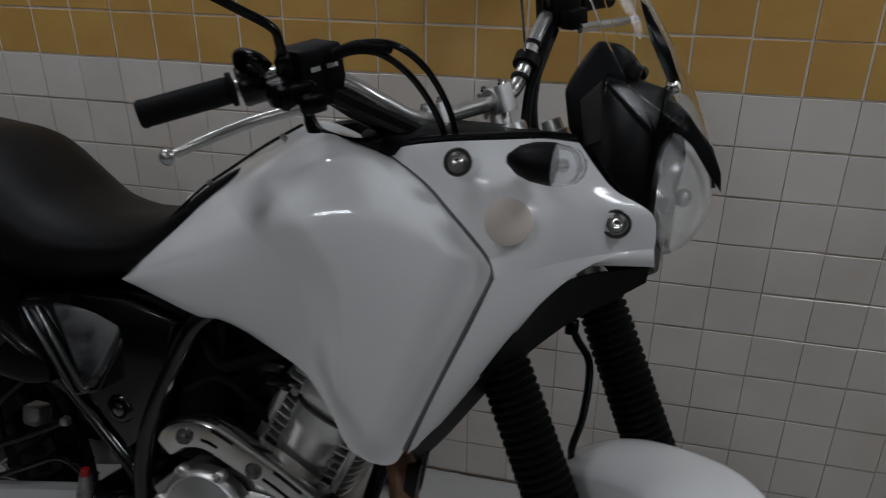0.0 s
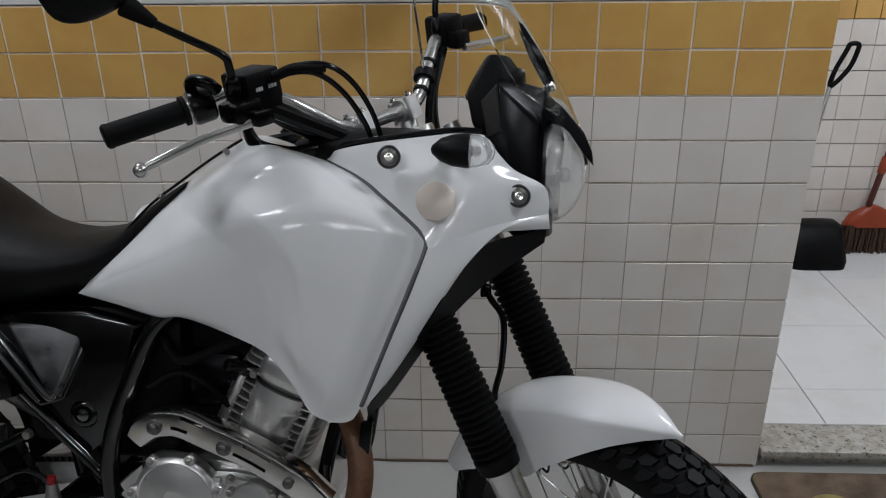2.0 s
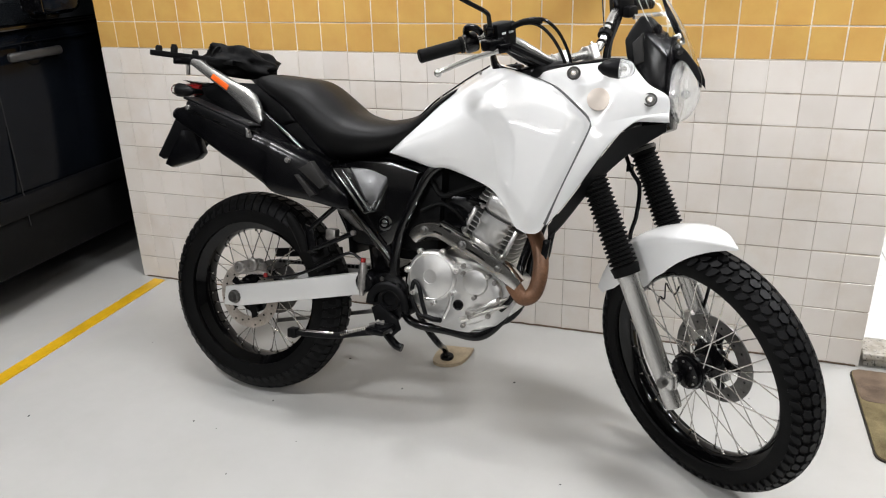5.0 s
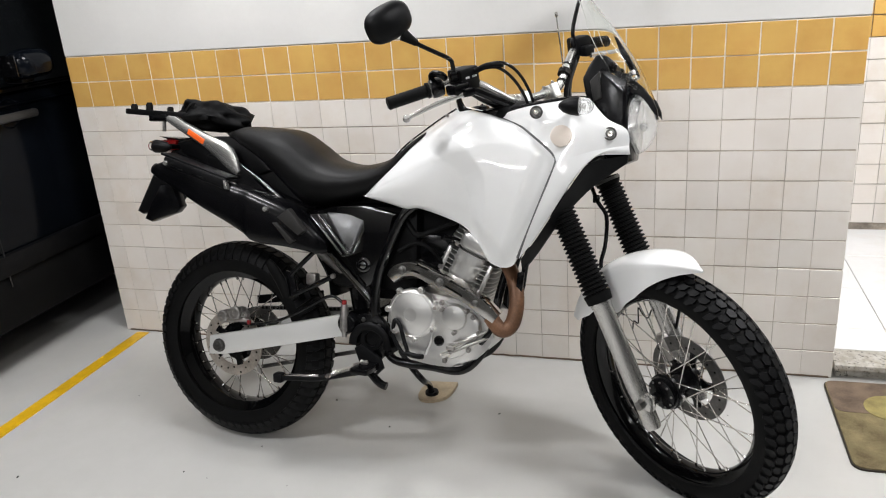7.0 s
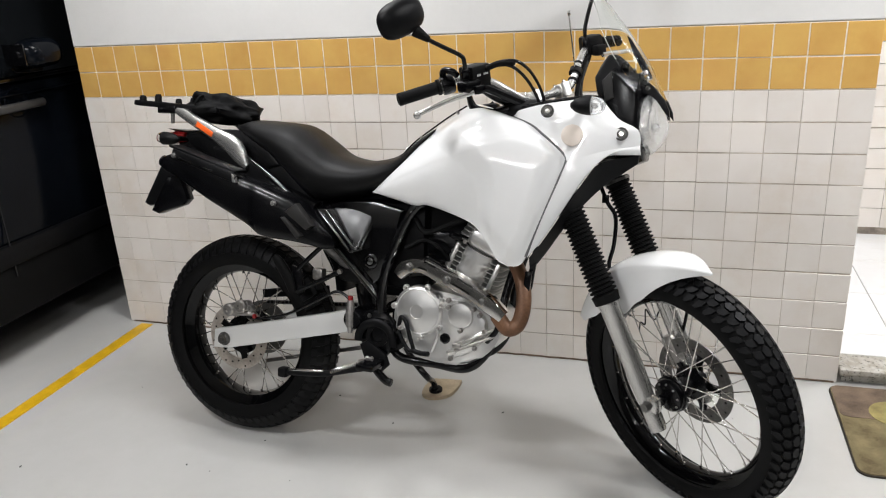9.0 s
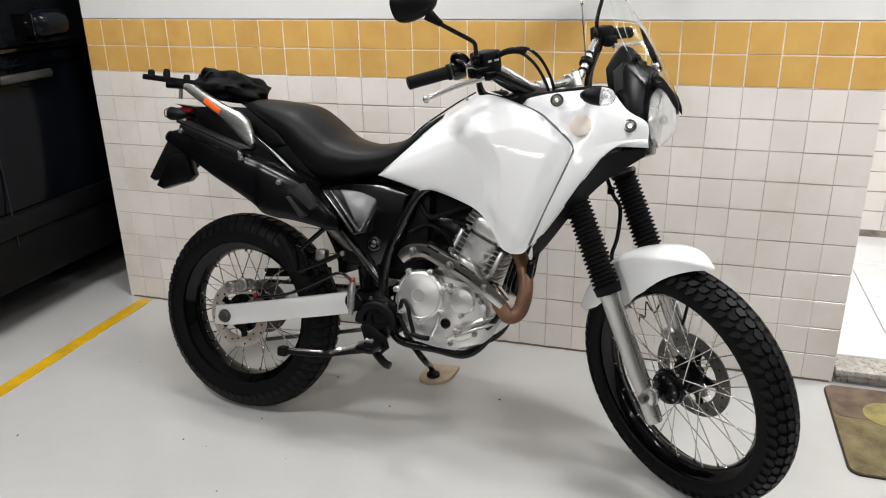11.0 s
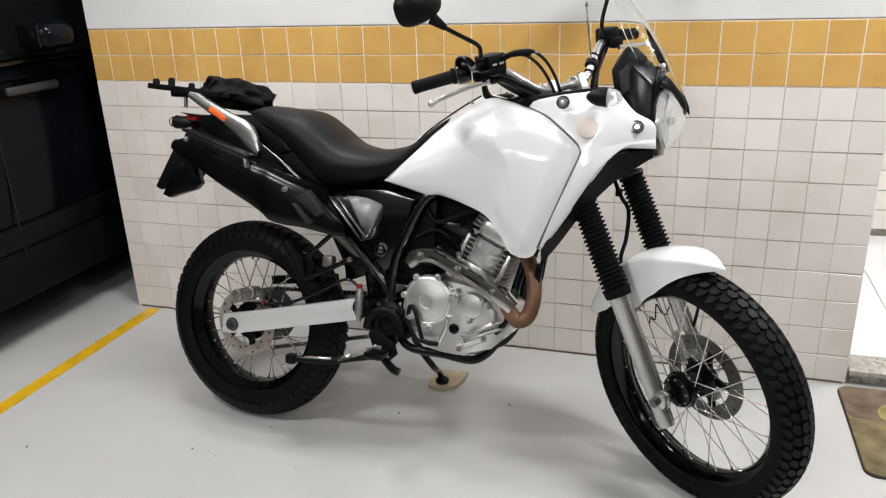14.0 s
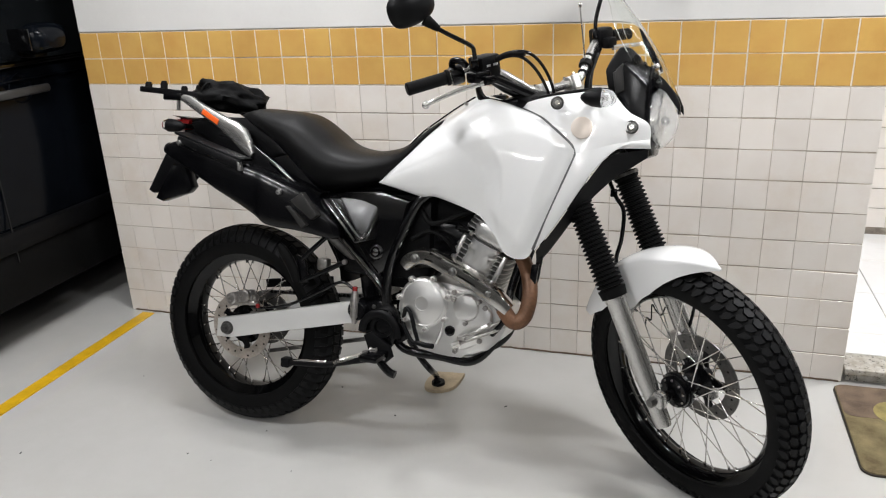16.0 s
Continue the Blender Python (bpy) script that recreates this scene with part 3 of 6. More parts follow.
# fork and fender turn with the bars
fork_top = AXLE_F + UP * 0.74
for s in (-1, 1):
    base = AXLE_F + Vector((0, 0.102 * s if s < 0 else 0.082, 0)) - AHEAD * 0.028
    leg = part("fork_leg", lathe([(0, -0.075), (0.02, -0.075), (0.023, -0.06), (0.023, 0.02), (0.026, 0.06), (0.0265, 0.27), (0.029, 0.275), (0.029, 0.30), (0.0, 0.30)], base, UP, 24), M_SILVER, bike, "silver fork slider", at=STEERED)
    part("axle_lug", box(0.05, 0.032, 0.046, base + AHEAD * 0.014, 0.011), M_SILVER, leg, at=STEERED)
    part("axle_nut", lathe([(0, -0.012), (0.012, -0.012), (0.013, -0.004), (0.013, 0.004)], base + AHEAD * 0.02 + Vector((0, 0.02 * s, 0)), (0, s, 0), 6) if s > 0 else lathe([(0, 0.012), (0.0125, 0.012), (0.013, 0.0), (0.013, -0.004)], base + AHEAD * 0.016 + Vector((0, -0.02, 0)), (0, -1, 0), 6), M_DISC, leg, "dark axle nut", at=STEERED, smooth=20)
    prof = [(0.0, 0.285), (0.034, 0.285), (0.0355, 0.30)]
    ribs = 23 if s < 0 else 22
    for k in range(ribs):
        h = 0.305 + k * 0.0118
        prof += [(0.0368 - 0.0001 * k, h), (0.0368 - 0.0001 * k, h + 0.0035), (0.0285, h + 0.0068), (0.0285, h + 0.0095)]
    top = 0.305 + ribs * 0.0118
    prof += [(0.033, top + 0.002), (0.0345, top + 0.007), (0.0345, top + 0.019), (0.022, top + 0.021)]
    part("fork_gaiter", lathe(prof, base, UP, 24), M_RUBBER, leg, "ribbed black rubber fork gaiter", at=STEERED, smooth=25)
    part("stanchion", rod(base + UP * 0.56, base + UP * 0.80, 0.0205, 20), M_STEEL, leg, "bare steel fork stanchion", at=STEERED)
    part("gaiter_clip", lathe([(0.0352, top + 0.008), (0.0368, top + 0.009), (0.0368, top + 0.016), (0.0352, top + 0.017)], base, UP, 24, closed=True), M_DISC, leg, "steel gaiter clip", at=STEERED)
for h, nm in ((0.655, "lower_yoke"), (0.775, "upper_yoke")):
    c = AXLE_F + UP * h
    yk = box(0.075, 0.27, 0.03, c - AHEAD * 0.03, 0.012, turn=Matrix.Rotation(radians(-RAKE), 3, "Y"))
    part(nm, yk, M_STEEL if h > 0.7 else M_RUBBER, bike, at=STEERED)


def ease(t):
    t = max(0.0, min(1.0, t))
    return t * t * (3 - 2 * t)


def fender():
    """Front mudguard: an arch over the tyre with side skirts."""
    bm = bmesh.new()
    n, m = 64, 25
    grid = []
    for i in range(n):
        u = i / (n - 1)
        a = radians(157 - 84 * u)                       # from behind the fork to the tip
        r = float(np.interp(157 - 84 * u, (73, 76, 80, 86, 95, 106, 120, 140, 157), (0.378, 0.381, 0.384, 0.384, 0.380, 0.375, 0.371, 0.363, 0.36)))
        ahead = max(0.0, (u - 0.72) / 0.28)
        half = max(0.003, 0.057 * (1 - ahead ** 2.0))
        skirt = float(np.interp(u, (0, 0.108, 0.2, 0.30, 0.337, 0.398, 0.45, 0.518, 0.627, 0.807, 0.9, 0.964, 1), (0.02, 0.05, 0.06, 0.085, 0.1, 0.112, 0.11, 0.1, 0.088, 0.048, 0.026, 0.010, 0.001)))
        row = []
        for j in range(m):
            s = 2 * j / (m - 1) - 1
            w = abs(s)
            if w < 0.6:
                q = w / 0.6
                y, drop = half * math.sin(q * math.pi / 2 * 0.92), 0.022 * (1 - 0.7 * ahead) * (1 - math.cos(q * math.pi / 2 * 0.9))
            else:
                q = (w - 0.6) / 0.4
                y, drop = half * (0.992 + 0.03 * q), 0.0185 * (1 - 0.7 * ahead) + skirt * q
            rr = r - drop
            row.append(bm.verts.new((AXLE_F.x + rr * math.cos(a), math.copysign(y, s) if s else 0, AXLE_F.z + rr * math.sin(a))))
        grid.append(row)
    for a, b in zip(grid, grid[1:]):
        for j in range(m - 1):
            bm.faces.new((a[j], a[j + 1], b[j + 1], b[j]))
    bmesh.ops.recalc_face_normals(bm, faces=bm.faces[:])
    bmesh.ops.solidify(bm, geom=bm.faces[:], thickness=0.003)
    return bm


fd = part("front_fender", fender(), M_WHITE, bike, "glossy white front mudguard", at=STEERED, smooth=45)

# swingarm
for s in (-1, 1):
    y0, y1 = 0.094 * s, 0.124 * s
    arm = plate([(-0.055, 0.293), (-0.05, 0.352), (0.0, 0.362), (0.425, 0.462), (0.44, 0.40), (0.0, 0.296)], y0, y1, 0.004)
    sw = part("swingarm", arm, M_SWING, bike, "silver box-section swingarm")
    part("axle_nut", lathe([(0, 0.018), (0.008, 0.018), (0.008, 0.014), (0.016, 0.014), (0.0175, 0.01), (0.0175, 0.003), (0.022, 0.003), (0.022, -0.003)], (-0.012, y1, 0.326), (0, s, 0), 12), M_DISC, sw, "dark rear axle nut", smooth=20)
part("swingarm_pivot", rod((0.45, -0.14, 0.44), (0.45, 0.14, 0.44), 0.03, 20), M_SATIN, bike)

# seat: sections from the tail to the tank
SEAT = [(0.0, 0.985, 1.0, 0.07), (0.06, 0.955, 1.016, 0.115), (0.14, 0.905, 1.013, 0.13), (0.215, 0.838, 1.003, 0.138), (0.285, 0.778, 0.962, 0.138), (0.35, 0.776, 0.919, 0.135),
        (0.44, 0.795, 0.902, 0.125), (0.53, 0.825, 0.915, 0.117), (0.585, 0.865, 0.942, 0.119), (0.625, 0.915, 0.972, 0.117), (0.662, 0.962, 0.995, 0.108), (0.678, 0.985, 1.002, 0.10)]


def seat_ring(x, lo, hi, w):
    ring = []
    n = 28
    mid, hh = (lo + hi) / 2, (hi - lo) / 2
    for i in range(n):
        a = 2 * math.pi * i / n
        ca, sa = math.cos(a), math.sin(a)
        z = mid + hh * math.copysign(abs(sa) ** 0.75, sa)
        flare = 1.0 - 0.26 * max(0, (z - mid) / hh) ** 2 if z > mid else 1.0 - 0.06 * ((mid - z) / hh)
        ring.append(Vector((x, w * flare * math.copysign(abs(ca) ** 0.55, ca), z)))
    return ring


keys = [Vector((a, b, c)) for a, b, c, d in SEAT]
dens = smooth_line(keys, 4)
wid = smooth_line([Vector((a, d, 0)) for a, b, c, d in SEAT], 4)
part("seat", loft([seat_ring(p.x, p.y, p.z, w.y) for p, w in zip(dens, wid)]), M_SEAT, bike, "stepped black vinyl seat", smooth=60)

# tank core and the white covers
TANK = [(0.58, 0.80, 0.955, 0.09), (0.66, 0.78, 0.99, 0.11), (0.74, 0.76, 1.03, 0.115), (0.82, 0.76, 1.056, 0.115), (0.90, 0.78, 1.045, 0.11), (0.98, 0.82, 1.03, 0.09)]
dens = smooth_line([Vector((a, b, c)) for a, b, c, d in TANK], 4)
wid = smooth_line([Vector((a, d, 0)) for a, b, c, d in TANK], 4)
part("fuel_tank", loft([round_section((p.x, 0, (p.y + p.z) / 2), (0, 1, 0), (0, 0, 1), w.y, (p.z - p.y) / 2, 3.0, 28) for p, w in zip(dens, wid)]), M_WHITE, bike, "glossy white fuel tank", smooth=60)

CREASE_UP = [(0.66, 1.05), (0.717, 1.016), (0.774, 0.990), (0.838, 0.950), (0.871, 0.906), (0.884, 0.879), (0.886, 0.812), (0.879, 0.75), (0.872, 0.70), (0.866, 0.62)]
CREASE_LOW = [(0.60, 1.0), (0.675, 0.968), (0.722, 0.944), (0.781, 0.910), (0.815, 0.878), (0.829, 0.827), (0.832, 0.765), (0.834, 0.735), (0.836, 0.66), (0.836, 0.60)]


def crease_side(line, x, z):
    """Signed distance to a crease line: positive on its front and upper side."""
    best, sign = 9.0, 1
    for (ax, az), (bx, bz) in zip(line, line[1:]):
        dx, dz = bx - ax, bz - az
        t = max(0, min(1, ((x - ax) * dx + (z - az) * dz) / (dx * dx + dz * dz)))
        ex, ez = x - ax - dx * t, z - az - dz * t
        d = math.hypot(ex, ez)
        if d < best:
            best, sign = d, (1 if dx * ez - dz * ex > 0 else -1)
    return best * sign


def tank_shape(u, v, p):
    """Knee recess behind a slanting ledge, a full front flank, and edges that roll in at the seam."""
    bulge = 0.05 * math.sin(math.pi * min(1, u * 1.05)) ** 0.8 * math.sin(math.pi * v) ** 0.9
    lo, hi = crease_side(CREASE_LOW, p.x, p.z), crease_side(CREASE_UP, p.x, p.z)
    f = max(0.0, min(1.0, lo / max(1e-4, lo - hi))) if lo - hi > 1e-4 else (1.0 if lo > 0 else 0.0)
    soft = 0.6 * f + 0.4 * f * f * (3 - 2 * f)
    fade = ease(min(1, 5 * u)) * ease(min(1, 10 * (1 - u))) * ease(min(1, 8 * v)) * ease(min(1, 8 * (1 - v)))
    step = 0.024 * soft * fade
    bulge += 0.012 * ease(v * 5) * ease(u * 4) * ease((1 - u) * 3) * ease((1 - v) * 2.5)
    roll = 0.003 * (1 - ease((1 - u) / 0.12)) * ease(v * 4)
    lip = 0.007 * (1 - ease(v / 0.10)) * ease(u * 6) * ease((0.62 - u) * 5)
    return (0, roll + lip - (bulge * 0.5 + step - 0.004), 0)


SEAM_LOW = [(0.966, -0.152, 0.669), (0.993, -0.160, 0.735), (1.017, -0.166, 0.795), (1.045, -0.171, 0.865), (1.066, -0.172, 0.922)]
SEAM_HIGH = [(1.066, -0.172, 0.922), (1.058, -0.170, 0.942), (1.037, -0.163, 0.960), (1.0, -0.147, 0.987), (0.958, -0.124, 1.014), (0.883, -0.074, 1.041)]
cover = patch(bottom=[(0.493, -0.108, 0.815), (0.57, -0.118, 0.797), (0.631, -0.124, 0.784), (0.68, -0.128, 0.785), (0.80, -0.140, 0.751), (0.855, -0.149, 0.704), (0.887, -0.150, 0.655), (0.918, -0.148, 0.639)],
              top=[(0.505, -0.107, 0.825), (0.560, -0.102, 0.893), (0.618, -0.095, 0.955), (0.668, -0.085, 0.994), (0.714, -0.070, 1.030), (0.768, -0.052, 1.068), (0.82, -0.055, 1.062), (0.883, -0.074, 1.041)],
              rear=[(0.493, -0.108, 0.815), (0.505, -0.107, 0.825)],
              front=[(0.918, -0.148, 0.639), (0.945, -0.149, 0.642), (0.962, -0.151, 0.660)] + SEAM_LOW[1:] + SEAM_HIGH[1:],
              nu=130, nv=96, shape=tank_shape, thick=0.012)
part("tank_cover", mirrored(cover), M_WHITE, bike, "glossy white tank side cover", smooth=50, at=Matrix.Translation((0.0, -0.025, 1.045)) @ Matrix.Diagonal((1, 1, 0.74, 1)) @ Matrix.Translation((0, 0, -1.085)))
part("tank_cover", cover, M_WHITE, bike, "glossy white tank side cover", smooth=50)

RIDGE = [(1.070, -0.175, 0.922), (1.11, -0.163, 0.936), (1.16, -0.142, 0.952), (1.20, -0.118, 0.960), (1.238, -0.098, 0.966)]


def cowl_panel(lower=True):
    up = patch(bottom=RIDGE, top=[(0.888, -0.075, 1.042), (0.93, -0.098, 1.055), (0.985, -0.118, 1.066), (1.05, -0.128, 1.075), (1.10, -0.128, 1.081), (1.141, -0.121, 1.080)],
               rear=[(1.070, -0.175, 0.922), (1.062, -0.172, 0.943), (1.041, -0.165, 0.962), (1.004, -0.149, 0.989), (0.962, -0.126, 1.016), (0.888, -0.075, 1.042)],
               front=[(1.238, -0.098, 0.966), (1.238, -0.1, 0.985), (1.229, -0.105, 1.008), (1.188, -0.115, 1.029), (1.166, -0.118, 1.050), (1.141, -0.121, 1.080)],
               nu=30, nv=20, shape=lambda u, v, p: (0, -0.014 * math.sin(math.pi * u) * math.sin(math.pi * v), 0), thick=0.006)
    if not lower:
        return up
    patch(bottom=[(0.972, -0.153, 0.667), (1.01, -0.155, 0.716), (1.05, -0.155, 0.780), (1.112, -0.150, 0.884), (1.138, -0.139, 0.920), (1.165, -0.128, 0.939), (1.205, -0.108, 0.942), (1.241, -0.094, 0.943)], top=RIDGE,
          rear=[(0.972, -0.153, 0.667), (0.998, -0.162, 0.735), (1.022, -0.168, 0.795), (1.050, -0.173, 0.865), (1.070, -0.175, 0.922)], front=[(1.241, -0.094, 0.943), (1.238, -0.098, 0.966)],
          nu=30, nv=14, shape=lambda u, v, p: (0, -0.012 * math.sin(math.pi * v) * (1 - u * 0.6), 0), thick=0.006, bm=up)
    return up


# Strip added in the gap; its grey stands for the seam's shade.
part("seam_strip", sweep([(x, y + 0.0075, z) for x, y, z in SEAM_LOW + SEAM_HIGH[1:]], 0.0038, 8, 5), M_SEAM, bike, "added grey strip standing for the shade in the panel seam")
cp = cowl_panel()
part("side_cowl", mirrored(cowl_panel(False)), M_WHITE, bike, "glossy white front side cowl", smooth=50)
cowl = part("side_cowl", cp, M_WHITE, bike, "glossy white front side cowl", smooth=50)


def under_panel():
    return patch(bottom=[(0.964, -0.082, 0.618), (1.006, -0.09, 0.673), (1.074, -0.096, 0.774), (1.144, -0.097, 0.853), (1.196, -0.092, 0.893), (1.234, -0.085, 0.921)],
                 top=[(0.975, -0.142, 0.666), (1.01, -0.145, 0.713), (1.05, -0.145, 0.776), (1.112, -0.141, 0.878), (1.15, -0.128, 0.922), (1.236, -0.09, 0.942)],
                 rear=[(0.964, -0.082, 0.618), (0.975, -0.142, 0.666)], front=[(1.234, -0.085, 0.921), (1.236, -0.09, 0.942)], nu=24, nv=6, thick=0.006)


up_ = under_panel()
part("lower_cowl", mirrored(up_), M_BLACK_MATT, bike, "black lower fairing strip", at=Matrix.Translation((0.01, -0.05, 0.06)))
part("lower_cowl", up_, M_BLACK_MATT, bike, "black lower fairing strip")

# nose: black headlamp cowl, lens, screen


def facets(points, bevel=0.005):
    """An angular shell through points (x, half width, z), the same on both sides."""
    bm = bmesh.new()
    vs = []
    for x, y, z in points:
        vs.append(bm.verts.new((x, -y, z)))
        if y:
            vs.append(bm.verts.new((x, y, z)))
    got = bmesh.ops.convex_hull(bm, input=vs)
    loose = [v for v in bm.verts if not v.link_faces]
    bmesh.ops.delete(bm, geom=loose, context="VERTS")
    bmesh.ops.dissolve_limit(bm, angle_limit=radians(4), verts=bm.verts[:], edges=bm.edges[:])
    bmesh.ops.bevel(bm, geom=bm.edges[:], offset=bevel, segments=3, affect="EDGES", profile=0.5)
    return bm


nose = part("headlamp_cowl", facets([(1.160, 0.102, 1.150), (1.222, 0.099, 1.094), (1.224, 0.098, 1.052), (1.221, 0.099, 1.007), (1.232, 0.088, 0.945), (1.205, 0.08, 0.912), (1.246, 0.055, 0.928), (1.150, 0.09, 0.96), (1.142, 0.1, 1.07),
                                     (1.158, 0.075, 1.166), (1.228, 0.062, 1.146), (1.238, 0.03, 1.135), (1.238, 0.0, 1.12), (1.236, 0.03, 0.93)], 0.005), M_SATIN, bike, "angular black plastic headlamp cowl", smooth=30)


def bowl(cx, cz, rx, ry, rz, thick):
    """Half an ellipsoid opening to the rear, with wall thickness."""
    bm = bmesh.new()
    n, m = 12, 36
    rings = []
    for i in range(n + 1):
        a = math.pi / 2 * i / n
        r, h = math.cos(a), math.sin(a)
        if i == n:
            rings.append([bm.verts.new((cx + rx, 0, cz))])
        else:
            rings.append([bm.verts.new((cx + rx * h, ry * r * math.cos(2 * math.pi * k / m), cz + rz * r * math.sin(2 * math.pi * k / m))) for k in range(m)])
    for a, b in zip(rings, rings[1:]):
        for k in range(m):
            q = list(dict.fromkeys((a[k], a[(k + 1) % m], b[(k + 1) % len(b)], b[k % len(b)])))
            bm.faces.new(q)
    bmesh.ops.recalc_face_normals(bm, faces=bm.faces[:])
    bmesh.ops.solidify(bm, geom=bm.faces[:], thickness=thick)
    return bm


lens = part("headlamp_lens", bowl(1.232, 1.02, 0.064, 0.090, 0.081, 0.003), M_HEADLENS, nose, "clear moulded headlamp lens", smooth=60)
lens.visible_shadow = False


def dish():
    """Faceted reflector: an oval cup with a scalloped rim."""
    bm = bmesh.new()
    n, rings = 36, []
    for x, k in ((1.226, 0.93), (1.240, 0.955), (1.252, 0.96), (1.254, 0.90), (1.246, 0.62), (1.240, 0.30), (1.239, 0.05)):
        ring = []
        for i in range(n):
            a = 2 * math.pi * i / n
            w = k * (1 - 0.035 * (i % 3 == 0))
            ring.append(bm.verts.new((x + (0.006 * math.sin(3 * a + 0.5) if k > 0.9 else 0), 0.088 * w * math.cos(a), 1.02 + 0.078 * w * math.sin(a))))
        rings.append(ring)
    for a, b in zip(rings, rings[1:]):
        for i in range(n):
            bm.faces.new((a[i], a[(i + 1) % n], b[(i + 1) % n], b[i]))
    bm.faces.new(rings[-1])
    return bm


part("reflector", dish(), M_CHROME, lens, "chrome reflector cup", smooth=25)
bm = bmesh.new()
bmesh.ops.create_uvsphere(bm, u_segments=14, v_segments=10, radius=0.012, matrix=Matrix.Translation((1.262, 0, 1.016)))
part("bulb", bm, M_SILVER, lens, "headlamp bulb, unlit")
part("lamp_visor", sweep([(1.215, 0, 1.142), (1.244, 0, 1.118), (1.270, 0, 1.092), (1.288, 0, 1.06), (1.296, 0, 1.034)], lambda f: 0.0075 * (1 - 0.6 * f), 14, 6, flat=6.0, hint=(0, 0, 1)), M_SATIN, nose, "curved black lamp visor")
pod = part("instrument_pod", facets([(1.112, 0.088, 1.137), (1.143, 0.078, 1.196), (1.172, 0.074, 1.193), (1.190, 0.07, 1.170), (1.168, 0.09, 1.10), (1.122, 0.09, 1.092), (1.143, 0.085, 1.07)], 0.006), M_BLACK_MATT, bike, "black instrument pod behind the screen", smooth=30)
part("dial", lathe([(0, 0.003), (0.036, 0.003), (0.039, 0.0), (0.039, -0.006)], (1.125, -0.03, 1.164), (-0.88, 0, 0.47), 28), M_BLACK_GLOSS, pod, "dark instrument dial")
for s in (-1, 1):
    part("cowl_vent", plate([(1.134, 1.127), (1.157, 1.152), (1.166, 1.085), (1.145, 1.074)], 0.086 * s, 0.1045 * s, 0.004), M_GREY_PLASTIC, nose, "smooth dark grey side insert")
    part("visor_cheek", plate([(1.226, 1.142), (1.257, 1.117), (1.287, 1.084), (1.300, 1.056), (1.303, 1.034), (1.288, 1.052), (1.268, 1.086), (1.251, 1.100), (1.226, 1.098)], 0.046 * s, 0.060 * s, 0.004), M_BLACK_MATT, nose, "black visor cheek")
    # Proud black discs, coloured as the dark inside two holes.
    for hx, hz in ((1.236, 1.126), (1.243, 1.112)):
        part("visor_slot", lathe([(0.0, 0.001), (0.006, 0.001), (0.0065, -0.002)], (hx, 0.0605 * s, hz), (0, s, 0), 12), M_BLACK_GLOSS, nose, "dark disc standing for a hole in the visor")
    part("screen_bracket", plate([(1.183, 1.245), (1.193, 1.238), (1.222, 1.194), (1.243, 1.152), (1.226, 1.155), (1.20, 1.20)], 0.05 * s, 0.056 * s, 0.0015), M_SATIN, nose, "black screen bracket")
    part("screen_bolt", lathe([(0, 0.006), (0.006, 0.004), (0.007, 0.0), (0.007, -0.012)], (1.236, 0.062 * s, 1.150), (0.8, 0.5 * s, 0.4), 12), M_CHROME, nose)
    part("pod_knob", lathe([(0, 0.01), (0.009, 0.008), (0.011, 0.0), (0.011, -0.008)], (1.186, 0.07 * s, 1.165), (0.3, s, 0.3), 14), M_BLACK_GLOSS, pod, "small black knob")
SCREEN_LINE = smooth_line([(1.288, 0, 1.084), (1.266, 0, 1.13), (1.243, 0, 1.175), (1.214, 0, 1.218), (1.178, 0, 1.268), (1.152, 0, 1.301), (1.108, 0, 1.355)], 4)


def screen():
    bm = bmesh.new()
    n, m = len(SCREEN_LINE), 17
    grid = []
    for i, line in enumerate(SCREEN_LINE):
        u = i / (n - 1)
        half = 0.02 + 0.085 * min(1.0, u / 0.28) ** 0.6 + 0.012 * math.sin(math.pi * u) - 0.04 * u ** 3
        row = []
        for j in range(m):
            s = 2 * j / (m - 1) - 1
            row.append(bm.verts.new((line.x - 4.8 * (half * s) ** 2, half * s, line.z - 1.2 * (half * s) ** 2)))
        grid.append(row)
    for a, b in zip(grid, grid[1:]):
        for j in range(m - 1):
            bm.faces.new((a[j], a[j + 1], b[j + 1], b[j]))
    bmesh.ops.recalc_face_normals(bm, faces=bm.faces[:])
    bmesh.ops.solidify(bm, geom=bm.faces[:], thickness=0.003)
    return bm


sc = part("windscreen", screen(), M_SCREEN, bike, "clear plastic windscreen", smooth=60)
sc.visible_shadow = False

# ---- bike: small panels, lamps and fastenings on the cowl ----


def bolt(at, axis, r=0.008, depth=0.006, parent=None, washer=None, mat=None, xf=None):
    b = lathe([(0, depth * 0.7), (r * 0.45, depth * 0.7), (r * 0.5, depth), (r * 0.85, depth), (r, depth * 0.7), (r, -0.004)], at, axis, 12)
    return part("bolt", b, mat or M_STEEL, parent or bike, at=xf, smooth=25)


for s in (-1, 1):
    side = [o for o in bike.children if o.name.startswith("side_cowl")][0 if s > 0 else 1]
    for x, y, z in ((1.01, 0.1535, 1.047), (1.194, 0.126, 0.994)):
        part("bolt_cup", lathe([(0.0165, 0.001), (0.017, 0.004), (0.0155, 0.0048), (0.0128, 0.002), (0.0, 0.0015)], (x, y * s, z), (0.1, s, 0.12), 24), M_DISC, side, "recessed bolt cup")
        part("cowl_bolt", lathe([(0.0112, 0.002), (0.0112, 0.006), (0.0085, 0.0085), (0.005, 0.0085), (0.0042, 0.005), (0, 0.005)], (x, y * s, z), (0.1, s, 0.12), 20), M_DISC, side, "dark cowl bolt")
